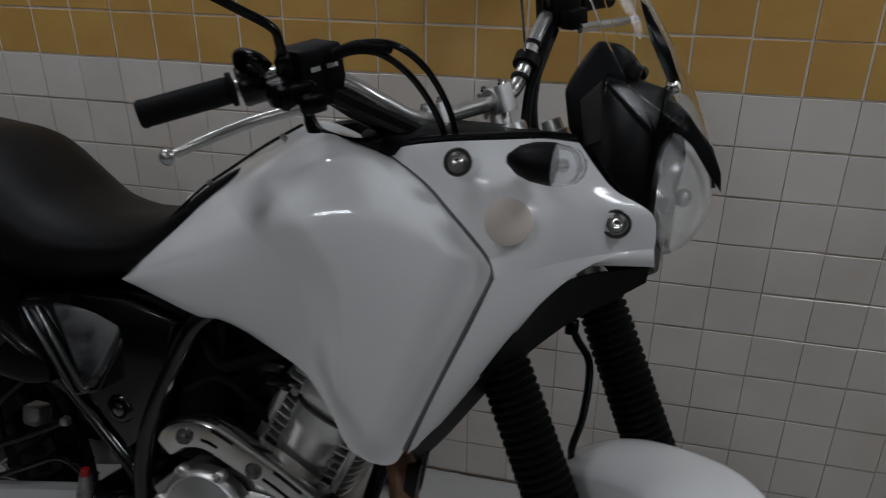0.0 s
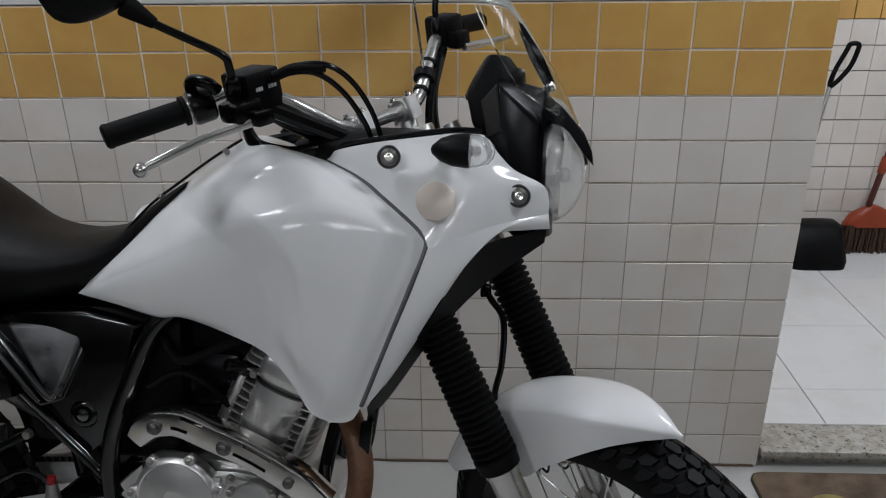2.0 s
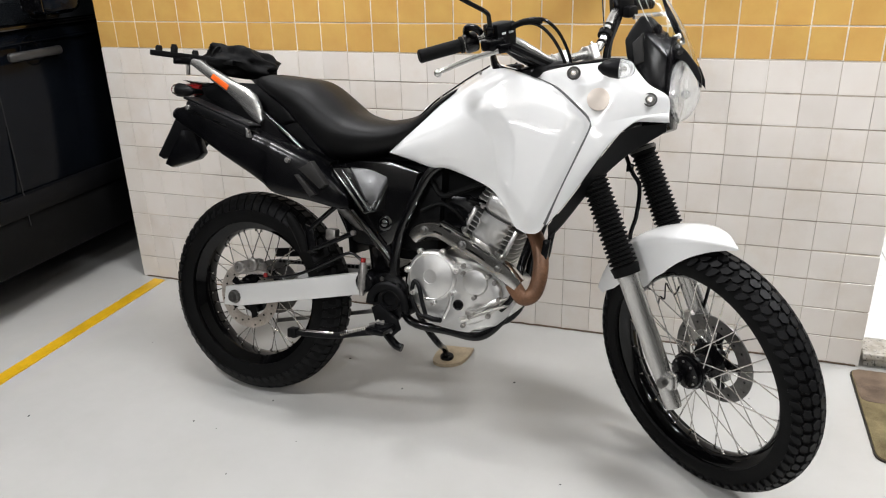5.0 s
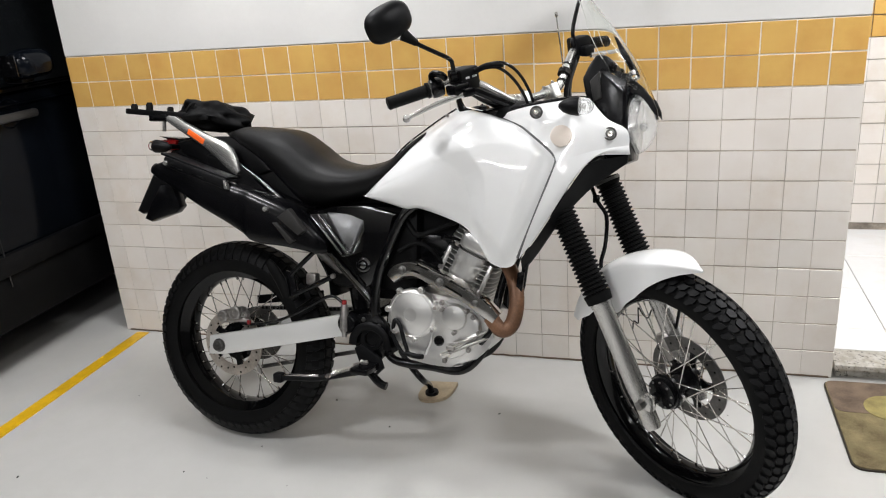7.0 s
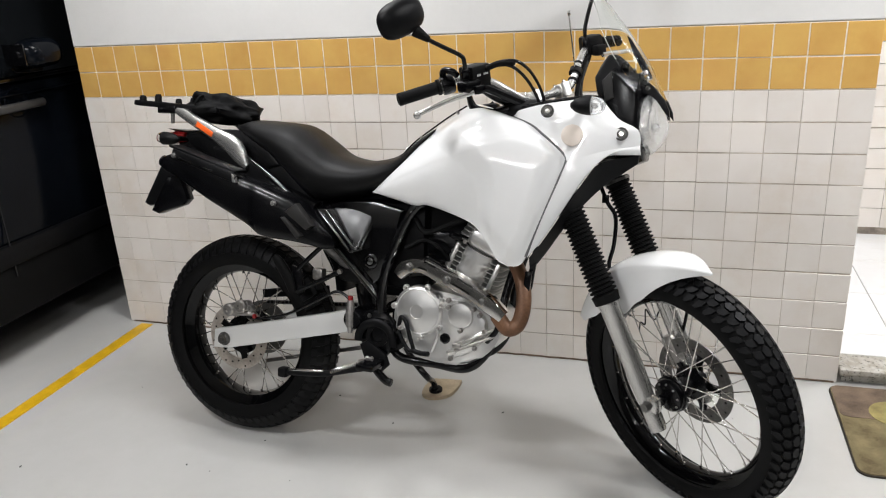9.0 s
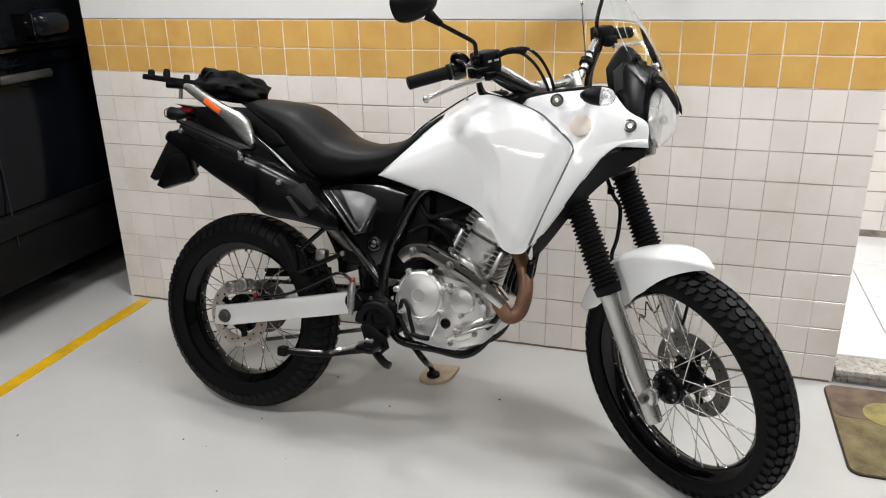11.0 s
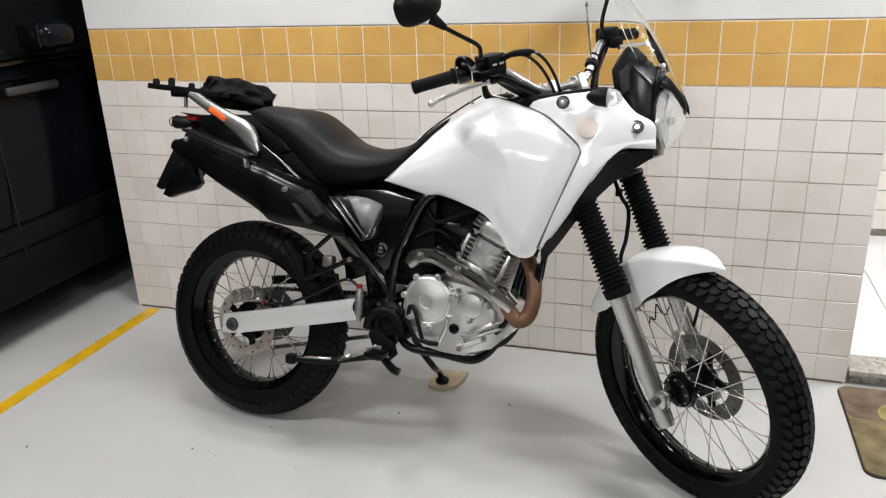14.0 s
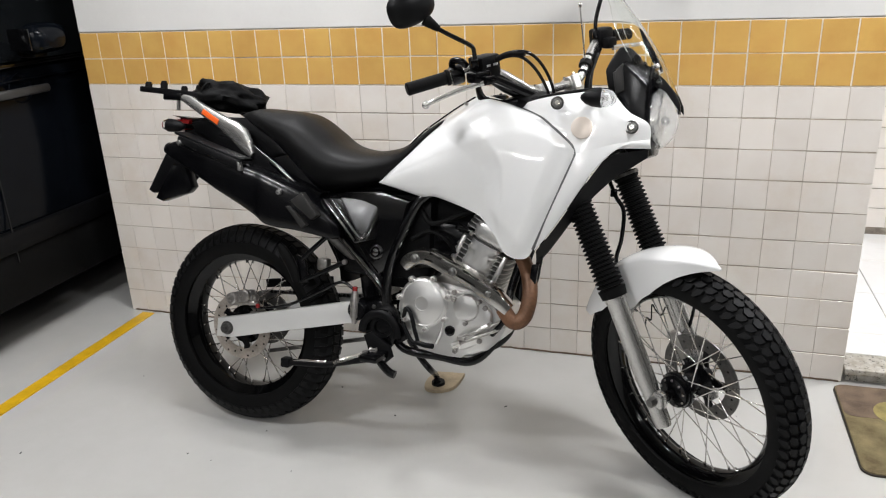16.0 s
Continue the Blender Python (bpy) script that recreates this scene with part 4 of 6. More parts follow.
        part("bolt_head", lathe([(0.006, 0.0075), (0.006, 0.0095), (0.003, 0.0098), (0.0, 0.008)], (x, y * s, z), (0.1, s, 0.12), 12), M_CHROME, side)
    sig = part("turn_signal", lathe([(0.0, -0.042), (0.006, -0.04), (0.016, -0.028), (0.0215, -0.012), (0.0235, 0.006), (0.0235, 0.012), (0.0, 0.012)], (1.116, 0.19 * s, 1.06), (1, 0.02 * s, -0.02), 28), M_BLACK_MATT, bike, "black turn signal with clear lens")
    ls = part("lens", lathe([(0.0, 0.046), (0.009, 0.044), (0.017, 0.037), (0.0215, 0.025), (0.0228, 0.012), (0.02, 0.012), (0.0185, 0.024), (0.013, 0.034), (0.0, 0.04)], (1.116, 0.19 * s, 1.06), (1, 0.02 * s, -0.02), 28), M_HEADLENS, sig, "clear signal lens")
    ls.visible_shadow = False
    part("bulb", lathe([(0.0, 0.028), (0.006, 0.026), (0.008, 0.02), (0.006, 0.012), (0.010, 0.012), (0.010, 0.013)], (1.116, 0.19 * s, 1.06), (1, 0.02 * s, -0.02), 16), M_CHROME, sig, "silver bulb seat")
    part("stalk", rod((1.1, 0.125 * s, 1.05), (1.108, 0.185 * s, 1.058), 0.009), M_BLACK_MATT, sig)
    part("round_badge", lathe([(0, 0.0032), (0.0255, 0.003), (0.0272, 0.0018), (0.0272, -0.006)], (1.079, 0.1695 * s, 0.988), (0.12, s, 0.2), 40), M_BEIGE, side, "round pale beige badge")

# black tank-top trim and handlebar-side strap
part("tank_trim", sweep([(0.765, -0.062, 1.090), (0.777, -0.07, 1.066), (0.797, -0.078, 1.05), (0.845, -0.08, 1.042), (0.885, -0.078, 1.05), (0.94, -0.06, 1.066)], lambda f: 0.011 + 0.004 * math.sin(math.pi * f), 12, 6, flat=0.5, hint=(0, 0, 1)), M_SATIN, bike, "black tank-top trim band")
part("tank_trim", sweep([(0.775, 0.095, 1.08), (0.81, 0.112, 1.044), (0.862, 0.112, 1.036), (0.905, 0.105, 1.046), (0.96, 0.08, 1.062)], 0.011, 10, 6, flat=0.5, hint=(0, 0, 1)), M_SATIN, bike, "black tank-top trim band")
part("tank_top_panel", loft([round_section((x, 0, z), (0, 1, 0), (0, 0, 1), w, h, 3.0, 20) for x, z, w, h in ((0.84, 1.05, 0.05, 0.015), (0.88, 1.05, 0.085, 0.026), (0.94, 1.055, 0.095, 0.03), (1.0, 1.055, 0.1, 0.03), (1.06, 1.055, 0.1, 0.028))]), M_BLACK_MATT, bike, "black plastic panel ahead of the tank")
part("fuel_cap", lathe([(0.0, 0.014), (0.03, 0.013), (0.036, 0.008), (0.037, -0.01)], (0.80, 0, 1.058), (-0.2, 0, 1), 28), M_SATIN, bike, "black fuel filler cap")
part("cowl_edge_trim", sweep([(0.893, -0.069, 1.048), (0.93, -0.09, 1.06), (0.985, -0.11, 1.071), (1.05, -0.12, 1.08), (1.10, -0.12, 1.086), (1.138, -0.113, 1.085)], 0.004, 8, 4), M_SATIN, bike, "black edge trim of the cowl")

# handlebar and controls, turned with the fork
BAR = [(0.829, -0.39, 1.164), (0.862, -0.27, 1.176), (0.888, -0.21, 1.186), (0.922, -0.16, 1.166), (0.945, -0.128, 1.139), (0.957, -0.09, 1.108), (0.960, -0.05, 1.098), (0.960, 0.0, 1.097),
       (0.960, 0.05, 1.097), (0.953, 0.088, 1.102), (0.948, 0.115, 1.127), (0.932, 0.15, 1.157), (0.912, 0.192, 1.180), (0.892, 0.235, 1.188), (0.872, 0.28, 1.186), (0.84, 0.40, 1.174)]
hb = part("handlebar", sweep(BAR, 0.0112, 16, 6), M_SILVER, bike, "silver handlebar turned to the right", at=STEERED)
for s in (-1, 1):
    a, b = (Vector((0.8285, -0.392, 1.1638)), Vector((0.862, -0.27, 1.176))) if s < 0 else (Vector((0.839, 0.403, 1.1737)), Vector((0.872, 0.28, 1.186)))
    prof = [(0, -0.002), (0.014, -0.002), (0.0175, 0.001), (0.0178, 0.006)]
    for k in range(14):
        prof += [(0.0169, 0.009 + k * 0.007), (0.0172, 0.0115 + k * 0.007), (0.0172, 0.0145 + k * 0.007)]
    prof += [(0.0165, 0.109), (0.0215, 0.111), (0.0215, 0.117), (0.0112, 0.118)]
    part("grip", lathe(prof, a, b - a, 20), M_RUBBER, hb, "ribbed black rubber grip", at=STEERED, smooth=30)
part("throttle_housing", lathe([(0.012, 0), (0.024, 0.001), (0.026, 0.006), (0.026, 0.03), (0.023, 0.034), (0.012, 0.036)], (0.8605, -0.275, 1.1755), (0.3, 0.94, 0.12), 20), M_SATIN, hb, "black throttle housing", at=STEERED)
part("throttle_guide", sweep([(0.905, -0.25, 1.200), (0.903, -0.262, 1.214), (0.876, -0.27, 1.216), (0.860, -0.265, 1.198), (0.866, -0.255, 1.165)], 0.009, 10, 6), M_SATIN, hb, "black cable guide loop", at=STEERED)
sb = part("switch_box", box(0.056, 0.066, 0.074, (0.908, -0.195, 1.181), 0.006, turn=Matrix.Rotation(radians(8), 3, "Z")), M_BLACK_MATT, hb, "black switch box with small white marks", at=STEERED)
for k, (w, x) in enumerate(((0.014, -0.012), (0.017, 0.013))):
    for j in range(3):
        part("print_mark", box(w / 4, 0.0012, 0.0055, (0.0, 0.0, 0.0), 0.0), M_MARK, sb, smooth=0,
             at=STEERED @ Matrix.Translation((0.908, -0.195, 1.181)) @ Matrix.Rotation(radians(8), 4, "Z") @ Matrix.Translation((0.0282, x + (j - 1) * w / 3, 0.012)) @ Matrix.Rotation(radians(90), 4, "Z"))
part("brake_master_cylinder", box(0.05, 0.05, 0.03, (0.94, -0.24, 1.172), 0.008), M_SATIN, hb, "black brake master cylinder", at=STEERED)
part("lever_bracket", box(0.03, 0.03, 0.022, (0.968, -0.23, 1.163), 0.005), M_SATIN, hb, at=STEERED)
lv = part("brake_lever", sweep([(0.974, -0.215, 1.163), (0.958, -0.255, 1.157), (0.938, -0.30, 1.150), (0.93, -0.34, 1.143), (0.92, -0.372, 1.135), (0.912, -0.388, 1.130)], lambda f: 0.0075 - 0.002 * f, 12, 6, flat=0.7), M_SILVER, hb, "polished alloy brake lever", at=STEERED)
bm = bmesh.new()
bmesh.ops.create_uvsphere(bm, u_segments=16, v_segments=10, radius=0.0105, matrix=Matrix.Translation((0.911, -0.391, 1.129)))
part("lever_ball", bm, M_SILVER, lv, at=STEERED)
part("clutch_lever", sweep([(0.955, 0.22, 1.165), (0.945, 0.27, 1.16), (0.94, 0.33, 1.155), (0.925, 0.39, 1.15)], lambda f: 0.0075 - 0.002 * f, 12, 6, flat=0.7), M_SILVER, hb, "polished alloy clutch lever", at=STEERED)
part("switch_box", box(0.05, 0.055, 0.055, (0.905, 0.225, 1.192), 0.008), M_BLACK_MATT, hb, "black left switch box", at=STEERED)
part("lever_bracket", box(0.03, 0.035, 0.03, (0.94, 0.222, 1.178), 0.006), M_BLACK_MATT, hb, at=STEERED)
for s in (-1, 1):
    tilt = Matrix.Translation((0.960, 0.052 * s, 1.097)) @ Matrix.Rotation(radians(-22), 4, "Y")
    cl = part("bar_clamp", lathe([(0.0115, -0.014), (0.019, -0.014), (0.0205, -0.011), (0.0205, 0.011), (0.019, 0.014), (0.0115, 0.014)], (0, 0, 0), Y_AXIS, 24, closed=True), M_ALU, hb, "cast alloy bar clamp", at=STEERED @ tilt)
    for q in (-1, 1):
        part("clamp_ear", loft([round_section((0.0215 * q, 0, h), (1, 0, 0), (0, 1, 0), 0.008, 0.0125, 3.0, 16) for h in (-0.020, -0.017, 0.015, 0.018)]), M_ALU, cl, at=STEERED @ tilt)
        part("clamp_bolt", lathe([(0.0, 0.026), (0.0035, 0.026), (0.0035, 0.022), (0.0055, 0.022), (0.0065, 0.018), (0.0065, 0.015)], (0.0215 * q, 0, 0), (0, 0, 1), 10), M_CHROME, cl, at=STEERED @ tilt)
    part("riser", rod((0.975, 0.052 * s, 1.03), (0.962, 0.052 * s, 1.082), 0.0155, 16), M_ALU, hb, at=STEERED)
    part("fork_cap", lathe([(0.0, 0.022), (0.014, 0.022), (0.015, 0.006), (0.02, 0.005), (0.021, -0.01)], AXLE_F + UP * 0.795 + Vector((0, 0.102 * s, 0)) - AHEAD * 0.028, UP, 16), M_ALU, hb, "alloy fork cap", at=STEERED)


def mirror_head(c, tilt):
    """Rounded mirror shell, flat glass towards the rider."""
    bm = bmesh.new()
    secs = [round_section(Vector((h, 0, 0)), (0, 1, 0), (0, 0, 1), 0.068 * k, 0.0455 * k, 2.7, 28) for h, k in ((-0.012, 0.93), (-0.008, 1.0), (0.006, 0.97), (0.02, 0.8), (0.028, 0.5), (0.031, 0.12))]
    loft(secs, bm)
    bm.transform(Matrix.Translation(c) @ tilt)
    return bm


for s in (-1, 1):
    if s < 0:
        stem = [(0.925, -0.236, 1.20), (0.936, -0.242, 1.232), (0.936, -0.248, 1.251), (0.915, -0.279, 1.277), (0.895, -0.311, 1.303), (0.882, -0.329, 1.323)]
        c = Vector((0.872, -0.368, 1.368))
    else:
        stem = [(0.912, 0.2, 1.2), (0.908, 0.205, 1.24), (0.905, 0.23, 1.29), (0.9, 0.26, 1.33), (0.895, 0.31, 1.36)]
        c = Vector((0.885, 0.36, 1.40))
    mr = part("mirror", sweep(stem, 0.0058, 12, 5), M_SATIN, hb, "black rear-view mirror on a bent stem", at=STEERED)
    part("stem_base", lathe([(0.011, 0), (0.0115, 0.016), (0.008, 0.024), (0.006, 0.026)], Vector(stem[0]) - Vector((0, 0, 0.006)), Vector(stem[1]) - Vector(stem[0]), 12), M_SATIN, mr, at=STEERED)
    part("mirror_boot", rod(stem[-2], Vector(stem[-1]) + (Vector(stem[-1]) - Vector(stem[-2])) * 0.5, 0.008, 12, r2=0.016), M_RUBBER, mr, "rubber boot", at=STEERED)
    tilt = Matrix.Rotation(radians(2 if s < 0 else -10), 4, "Z") @ Matrix.Rotation(radians(-14 * s), 4, "X")
    part("mirror_shell", mirror_head(c, tilt), M_BLACK_MATT, mr, "black plastic mirror shell", at=STEERED, smooth=50)
    part("mirror_glass", loft([round_section(Vector((-0.0135 + 0.001 * q, 0, 0)), (0, 1, 0), (0, 0, 1), 0.061, 0.04, 2.7, 28) for q in (0, 1)]), M_CHROME, mr, "mirror glass", at=STEERED @ Matrix.Translation(c) @ tilt)
ant = part("antenna", rod((0.950, 0.117, 1.135), (0.943, 0.119, 1.30), 0.0024, 8), M_CHROME, hb, "thin chrome antenna rod clamped to the bar", at=STEERED)
part("antenna_tip", rod((0.947, 0.117, 1.292), (0.944, 0.1185, 1.304), 0.0045, 8), M_CHROME, ant, at=STEERED)
part("antenna_clamp", lathe([(0.0115, -0.008), (0.019, -0.008), (0.019, 0.008), (0.0115, 0.008)], (0.9445, 0.123, 1.135), (-0.35, 0.75, 0.6), 16, closed=True), M_BLACK_MATT, ant, "black antenna clamp", at=STEERED)
for k, line in enumerate(([(0.835, -0.135, 1.158), (0.875, -0.15, 1.172), (0.922, -0.155, 1.173), (0.952, -0.128, 1.151), (0.975, -0.10, 1.108), (0.988, -0.085, 1.06), (1.0, -0.07, 1.0)],
                          [(0.835, -0.133, 1.152), (0.87, -0.146, 1.163), (0.908, -0.152, 1.161), (0.938, -0.128, 1.137), (0.962, -0.10, 1.096), (0.976, -0.085, 1.055), (0.99, -0.07, 1.0)])):
    part("throttle_cable", sweep(line, 0.0042, 8, 8), M_SATIN, bike, "black throttle cable")
part("cable_sleeve", sweep([(0.84, -0.137, 1.158), (0.875, -0.149, 1.169), (0.918, -0.154, 1.17)], 0.0075, 10, 6), M_RUBBER, bike, "black rubber cable sleeve")
part("brake_hose", sweep([(0.935, 0.175, 1.160), (0.957, 0.135, 1.125), (0.975, 0.105, 1.08), (0.995, 0.09, 1.02), (1.02, 0.07, 0.95)], 0.007, 8, 8), M_SATIN, hb, "black hose beside the bar", at=STEERED)
part("wiring", sweep([(0.925, 0.195, 1.165), (0.951, 0.145, 1.132), (0.968, 0.105, 1.092), (0.985, 0.08, 1.04), (1.02, 0.05, 1.0)], 0.009, 8, 8), M_SATIN, hb, "taped black wiring loom", at=STEERED)
part("wiring", sweep([(0.925, -0.18, 1.155), (0.955, -0.14, 1.125), (0.985, -0.1, 1.095), (1.01, -0.06, 1.06)], 0.012, 8, 8), M_SATIN, hb, "taped black wiring loom", at=STEERED)
part("wiring_bundle", sweep([(0.902, -0.178, 1.152), (0.922, -0.145, 1.126), (0.945, -0.112, 1.102), (0.972, -0.088, 1.080), (1.0, -0.065, 1.055)], lambda f: 0.010 + 0.007 * math.sin(math.pi * min(1, f * 1.3)), 12, 6), M_SATIN, hb, "black wrapped wiring bundle beside the bar", at=STEERED)
for k in range(3):
    part("cable_tie", lathe([(0.0118, -0.003), (0.0135, -0.003), (0.0135, 0.003), (0.0118, 0.003)], Vector((0.953, 0.098, 1.111)).lerp(Vector((0.932, 0.15, 1.157)), 0.1 + 0.4 * k), (-0.35, 0.75, 0.6), 14, closed=True), M_BLACK_MATT, hb, at=STEERED)
part("ignition_switch", lathe([(0, 0.03), (0.018, 0.03), (0.02, 0.026), (0.02, -0.03)], (1.045, 0, 1.06), UP, 20), M_ALU, bike, "ignition lock")
part("brake_line", sweep([(1.09, 0.03, 0.95), (1.12, 0.02, 0.87), (1.149, 0.0, 0.814), (1.173, 0.0, 0.775), (1.173, 0.0, 0.70), (1.163, 0.0, 0.646), (1.17, 0.02, 0.6)], 0.0055, 8, 8), M_SATIN, bike, "black front brake hose")
part("hose_guide", box(0.018, 0.012, 0.022, (1.143, 0.006, 0.822), 0.003), M_SATIN, bike)
part("front_brake_hose", sweep([(1.28, 0.075, 0.62), (1.33, 0.08, 0.585), (1.345, 0.08, 0.54), (1.335, 0.08, 0.49), (1.32, 0.08, 0.44)], 0.0045, 8, 8), M_SATIN, bike, "black hose down to the caliper", at=STEERED)
part("hose_clip", sweep([(1.191, 0.052, 0.423), (1.200, 0.05, 0.452), (1.216, 0.05, 0.450), (1.222, 0.05, 0.50), (1.236, 0.05, 0.485), (1.255, 0.05, 0.478), (1.270, 0.05, 0.507)], 0.0022, 6, 4), M_SATIN, bike, "bent black wire clip", at=STEERED)
cal = part("front_caliper", box(0.05, 0.045, 0.09, (1.31, 0.068, 0.40), 0.012, turn=Matrix.Rotation(radians(-30), 3, "Y")), M_STEEL, bike, "grey front brake caliper", at=STEERED)
part("hub_drive", lathe([(0.0, -0.012), (0.03, -0.012), (0.043, -0.008), (0.046, 0.0), (0.046, 0.012), (0.03, 0.016)], AXLE_F + Vector((0, -0.05, 0)), Y_AXIS, 28), M_SATIN, front_wheel, "black hub flange", at=STEERED)
for k in range(9):
    a = 2 * math.pi * k / 9
    part("flange_rivet", lathe([(0, -0.003), (0.003, -0.002), (0.003, 0.004)], AXLE_F + Vector((0.036 * math.sin(a), -0.06, 0.036 * math.cos(a))), Y_AXIS, 8), M_STEEL, front_wheel, at=STEERED)
part("axle_spacer", rod(AXLE_F + Vector((0, -0.09, 0)), AXLE_F + Vector((0, -0.055, 0)), 0.014, 16), M_SATIN, front_wheel, at=STEERED)
part("fender_bolt", lathe([(0, 0.005), (0.006, 0.004), (0.007, 0), (0.007, -0.01)], (1.232, -0.075, 0.585), (0, -1, 0), 12), M_STEEL, bike, at=STEERED)

# ---- engine ----
CYL_AT = Vector((0.795, 0, 0.612))
AX_CYL = Vector((math.sin(radians(24)), 0, math.cos(radians(24))))
D_CYL = Vector((math.cos(radians(24)), 0, -math.sin(radians(24))))
case = part("crankcase", plate([(0.585, 0.525), (0.572, 0.47), (0.575, 0.41), (0.612, 0.358), (0.70, 0.338), (0.80, 0.342), (0.862, 0.385), (0.892, 0.435), (0.893, 0.48), (0.85, 0.515), (0.78, 0.535), (0.69, 0.545)], -0.105, 0.115, 0.018, steps=3, segs=3), M_ALU, bike, "cast aluminium crankcase")
part("side_case", plate([(0.605, 0.515), (0.592, 0.47), (0.60, 0.415), (0.635, 0.376), (0.71, 0.36), (0.79, 0.37), (0.842, 0.41), (0.86, 0.455), (0.852, 0.49), (0.80, 0.52), (0.72, 0.528)], -0.132, -0.11, 0.008, steps=3), M_ALU, case, "cast side cover")
part("clutch_cover", lathe([(0.072, 0.0), (0.072, 0.018), (0.069, 0.024), (0.064, 0.0265), (0.062, 0.025), (0.054, 0.027), (0.04, 0.031), (0.02, 0.0335), (0.0195, 0.031), (0.0, 0.030)], (0.660, -0.118, 0.489), (0, -1, 0), 48), M_ALU, case, "round satin clutch cover")
for k in range(7):
    a = radians(20 + k * 360 / 7)
    c = Vector((0.662 + 0.075 * math.sin(a), -0.132, 0.489 + 0.075 * math.cos(a)))
    part("cover_lug", lathe([(0.009, 0), (0.009, 0.012), (0.0075, 0.014), (0.0, 0.014)], c, (0, -1, 0), 12), M_ALU, case)
    part("cover_bolt", lathe([(0.005, 0), (0.005, 0.019), (0.004, 0.02), (0.0, 0.018)], c, (0, -1, 0), 8), M_STEEL, case)
part("oil_filter_cover", lathe([(0.038, 0.0), (0.038, 0.012), (0.034, 0.018), (0.02, 0.0215), (0.0, 0.022)], (0.786, -0.12, 0.488), (0, -1, 0), 36), M_ALU, case, "small round filter cover")
for k in range(3):
    a = radians(60 + k * 120)
    part("cover_bolt", lathe([(0.0065, 0), (0.0065, 0.017), (0.005, 0.019), (0.0, 0.017)], (0.788 + 0.042 * math.sin(a), -0.128, 0.488 + 0.042 * math.cos(a)), (0, -1, 0), 10), M_STEEL, case)
# Black cup: its colour gives the dark inside a hole.
part("oil_window", lathe([(0.015, 0), (0.015, 0.006), (0.011, 0.007), (0.010, 0.003), (0, 0.003)], (0.742, -0.13, 0.418), (0, -1, 0), 20), M_BLACK_GLOSS, case, "black cup standing for a dark hole in the case")
part("case_rib", sweep([(0.77, -0.133, 0.395), (0.80, -0.14, 0.41), (0.85, -0.13, 0.445)], 0.007, 8, 4), M_ALU, case)
part("case_rib", sweep([(0.70, -0.132, 0.375), (0.72, -0.136, 0.43), (0.73, -0.134, 0.53)], 0.005, 8, 4), M_ALU, case)
for x, z in ((0.62, 0.395), (0.68, 0.367), (0.76, 0.363), (0.83, 0.4), (0.858, 0.45), (0.842, 0.494), (0.75, 0.528), (0.615, 0.52)):
    part("case_bolt", lathe([(0.0075, 0), (0.0075, 0.006), (0.005, 0.006), (0.005, 0.013), (0.0, 0.013)], (x, -0.131, z), (0, -1, 0), 10), M_STEEL, case)
part("shift_rod", rod((0.775, -0.15, 0.403), (0.89, -0.13, 0.462), 0.005, 10), M_STEEL, case, "steel rod along the case")
part("shift_rod", rod((0.765, -0.152, 0.385), (0.885, -0.13, 0.44), 0.005, 10), M_STEEL, case, "steel rod along the case")
part("rod_joint", lathe([(0, -0.012), (0.009, -0.012), (0.009, 0.012), (0, 0.012)], (0.769, -0.151, 0.387), (0.9, 0.1, 0.4), 6), M_CHROME, case, smooth=20)
part("rod_joint", box(0.024, 0.014, 0.014, (0.782, -0.147, 0.405), 0.004), M_STEEL, case)
part("oil_pipe", sweep([(0.86, -0.12, 0.42), (0.885, -0.13, 0.45), (0.90, -0.12, 0.49), (0.895, -0.09, 0.54)], 0.008, 10, 6), M_SATIN, case, "black oil pipe")
# Aluminium core coloured dark to paint the shade between the fins.
cyl = part("cylinder", loft([round_section(CYL_AT + AX_CYL * h, D_CYL, (0, 1, 0), 0.055, 0.058, 4.0, 20) for h in (-0.075, 0.0, 0.05, 0.095)]), M_DISC, bike, "finned aluminium cylinder, core darkened as shade between the fins")
for k in range(8):
    c = CYL_AT + AX_CYL * (-0.056 + k * 0.0142)
    w = 0.086 if k < 6 else 0.080
    part("fin", loft([round_section(c + AX_CYL * h, D_CYL, (0, 1, 0), w - q, 0.087 - q, 5.0, 24) for h, q in ((-0.0019, 0.002), (-0.001, 0), (0.001, 0), (0.0019, 0.002))]), M_ALU, cyl, smooth=20)
for q in (-1, 1):
    for s in (-1, 1):
        c = CYL_AT + D_CYL * (0.066 * q) + Vector((0, 0.078 * s, 0))
        part("stud_boss", rod(c - AX_CYL * 0.06, c + AX_CYL * 0.05, 0.007, 10), M_ALU, cyl)
part("cam_chain_tunnel", loft([round_section(CYL_AT + D_CYL * 0.002 + Vector((0, -0.074, 0)) + AX_CYL * h, D_CYL, (0, 1, 0), a, 0.03, 2.1, 28) for h, a in ((-0.066, 0.040), (-0.05, 0.043), (-0.02, 0.043), (-0.018, 0.046), (-0.008, 0.046), (-0.006, 0.043), (0.022, 0.043), (0.024, 0.047), (0.034, 0.047), (0.036, 0.044), (0.05, 0.045), (0.058, 0.042))]), M_ALU, cyl, "smooth cast tunnel between the fins", smooth=50)
part("gasket_line", loft([round_section(CYL_AT + D_CYL * 0.002 + Vector((0, -0.074, 0)) + AX_CYL * h, D_CYL, (0, 1, 0), 0.05, 0.030, 2.3, 28) for h in (0.058, 0.0605)]), M_DISC, cyl)
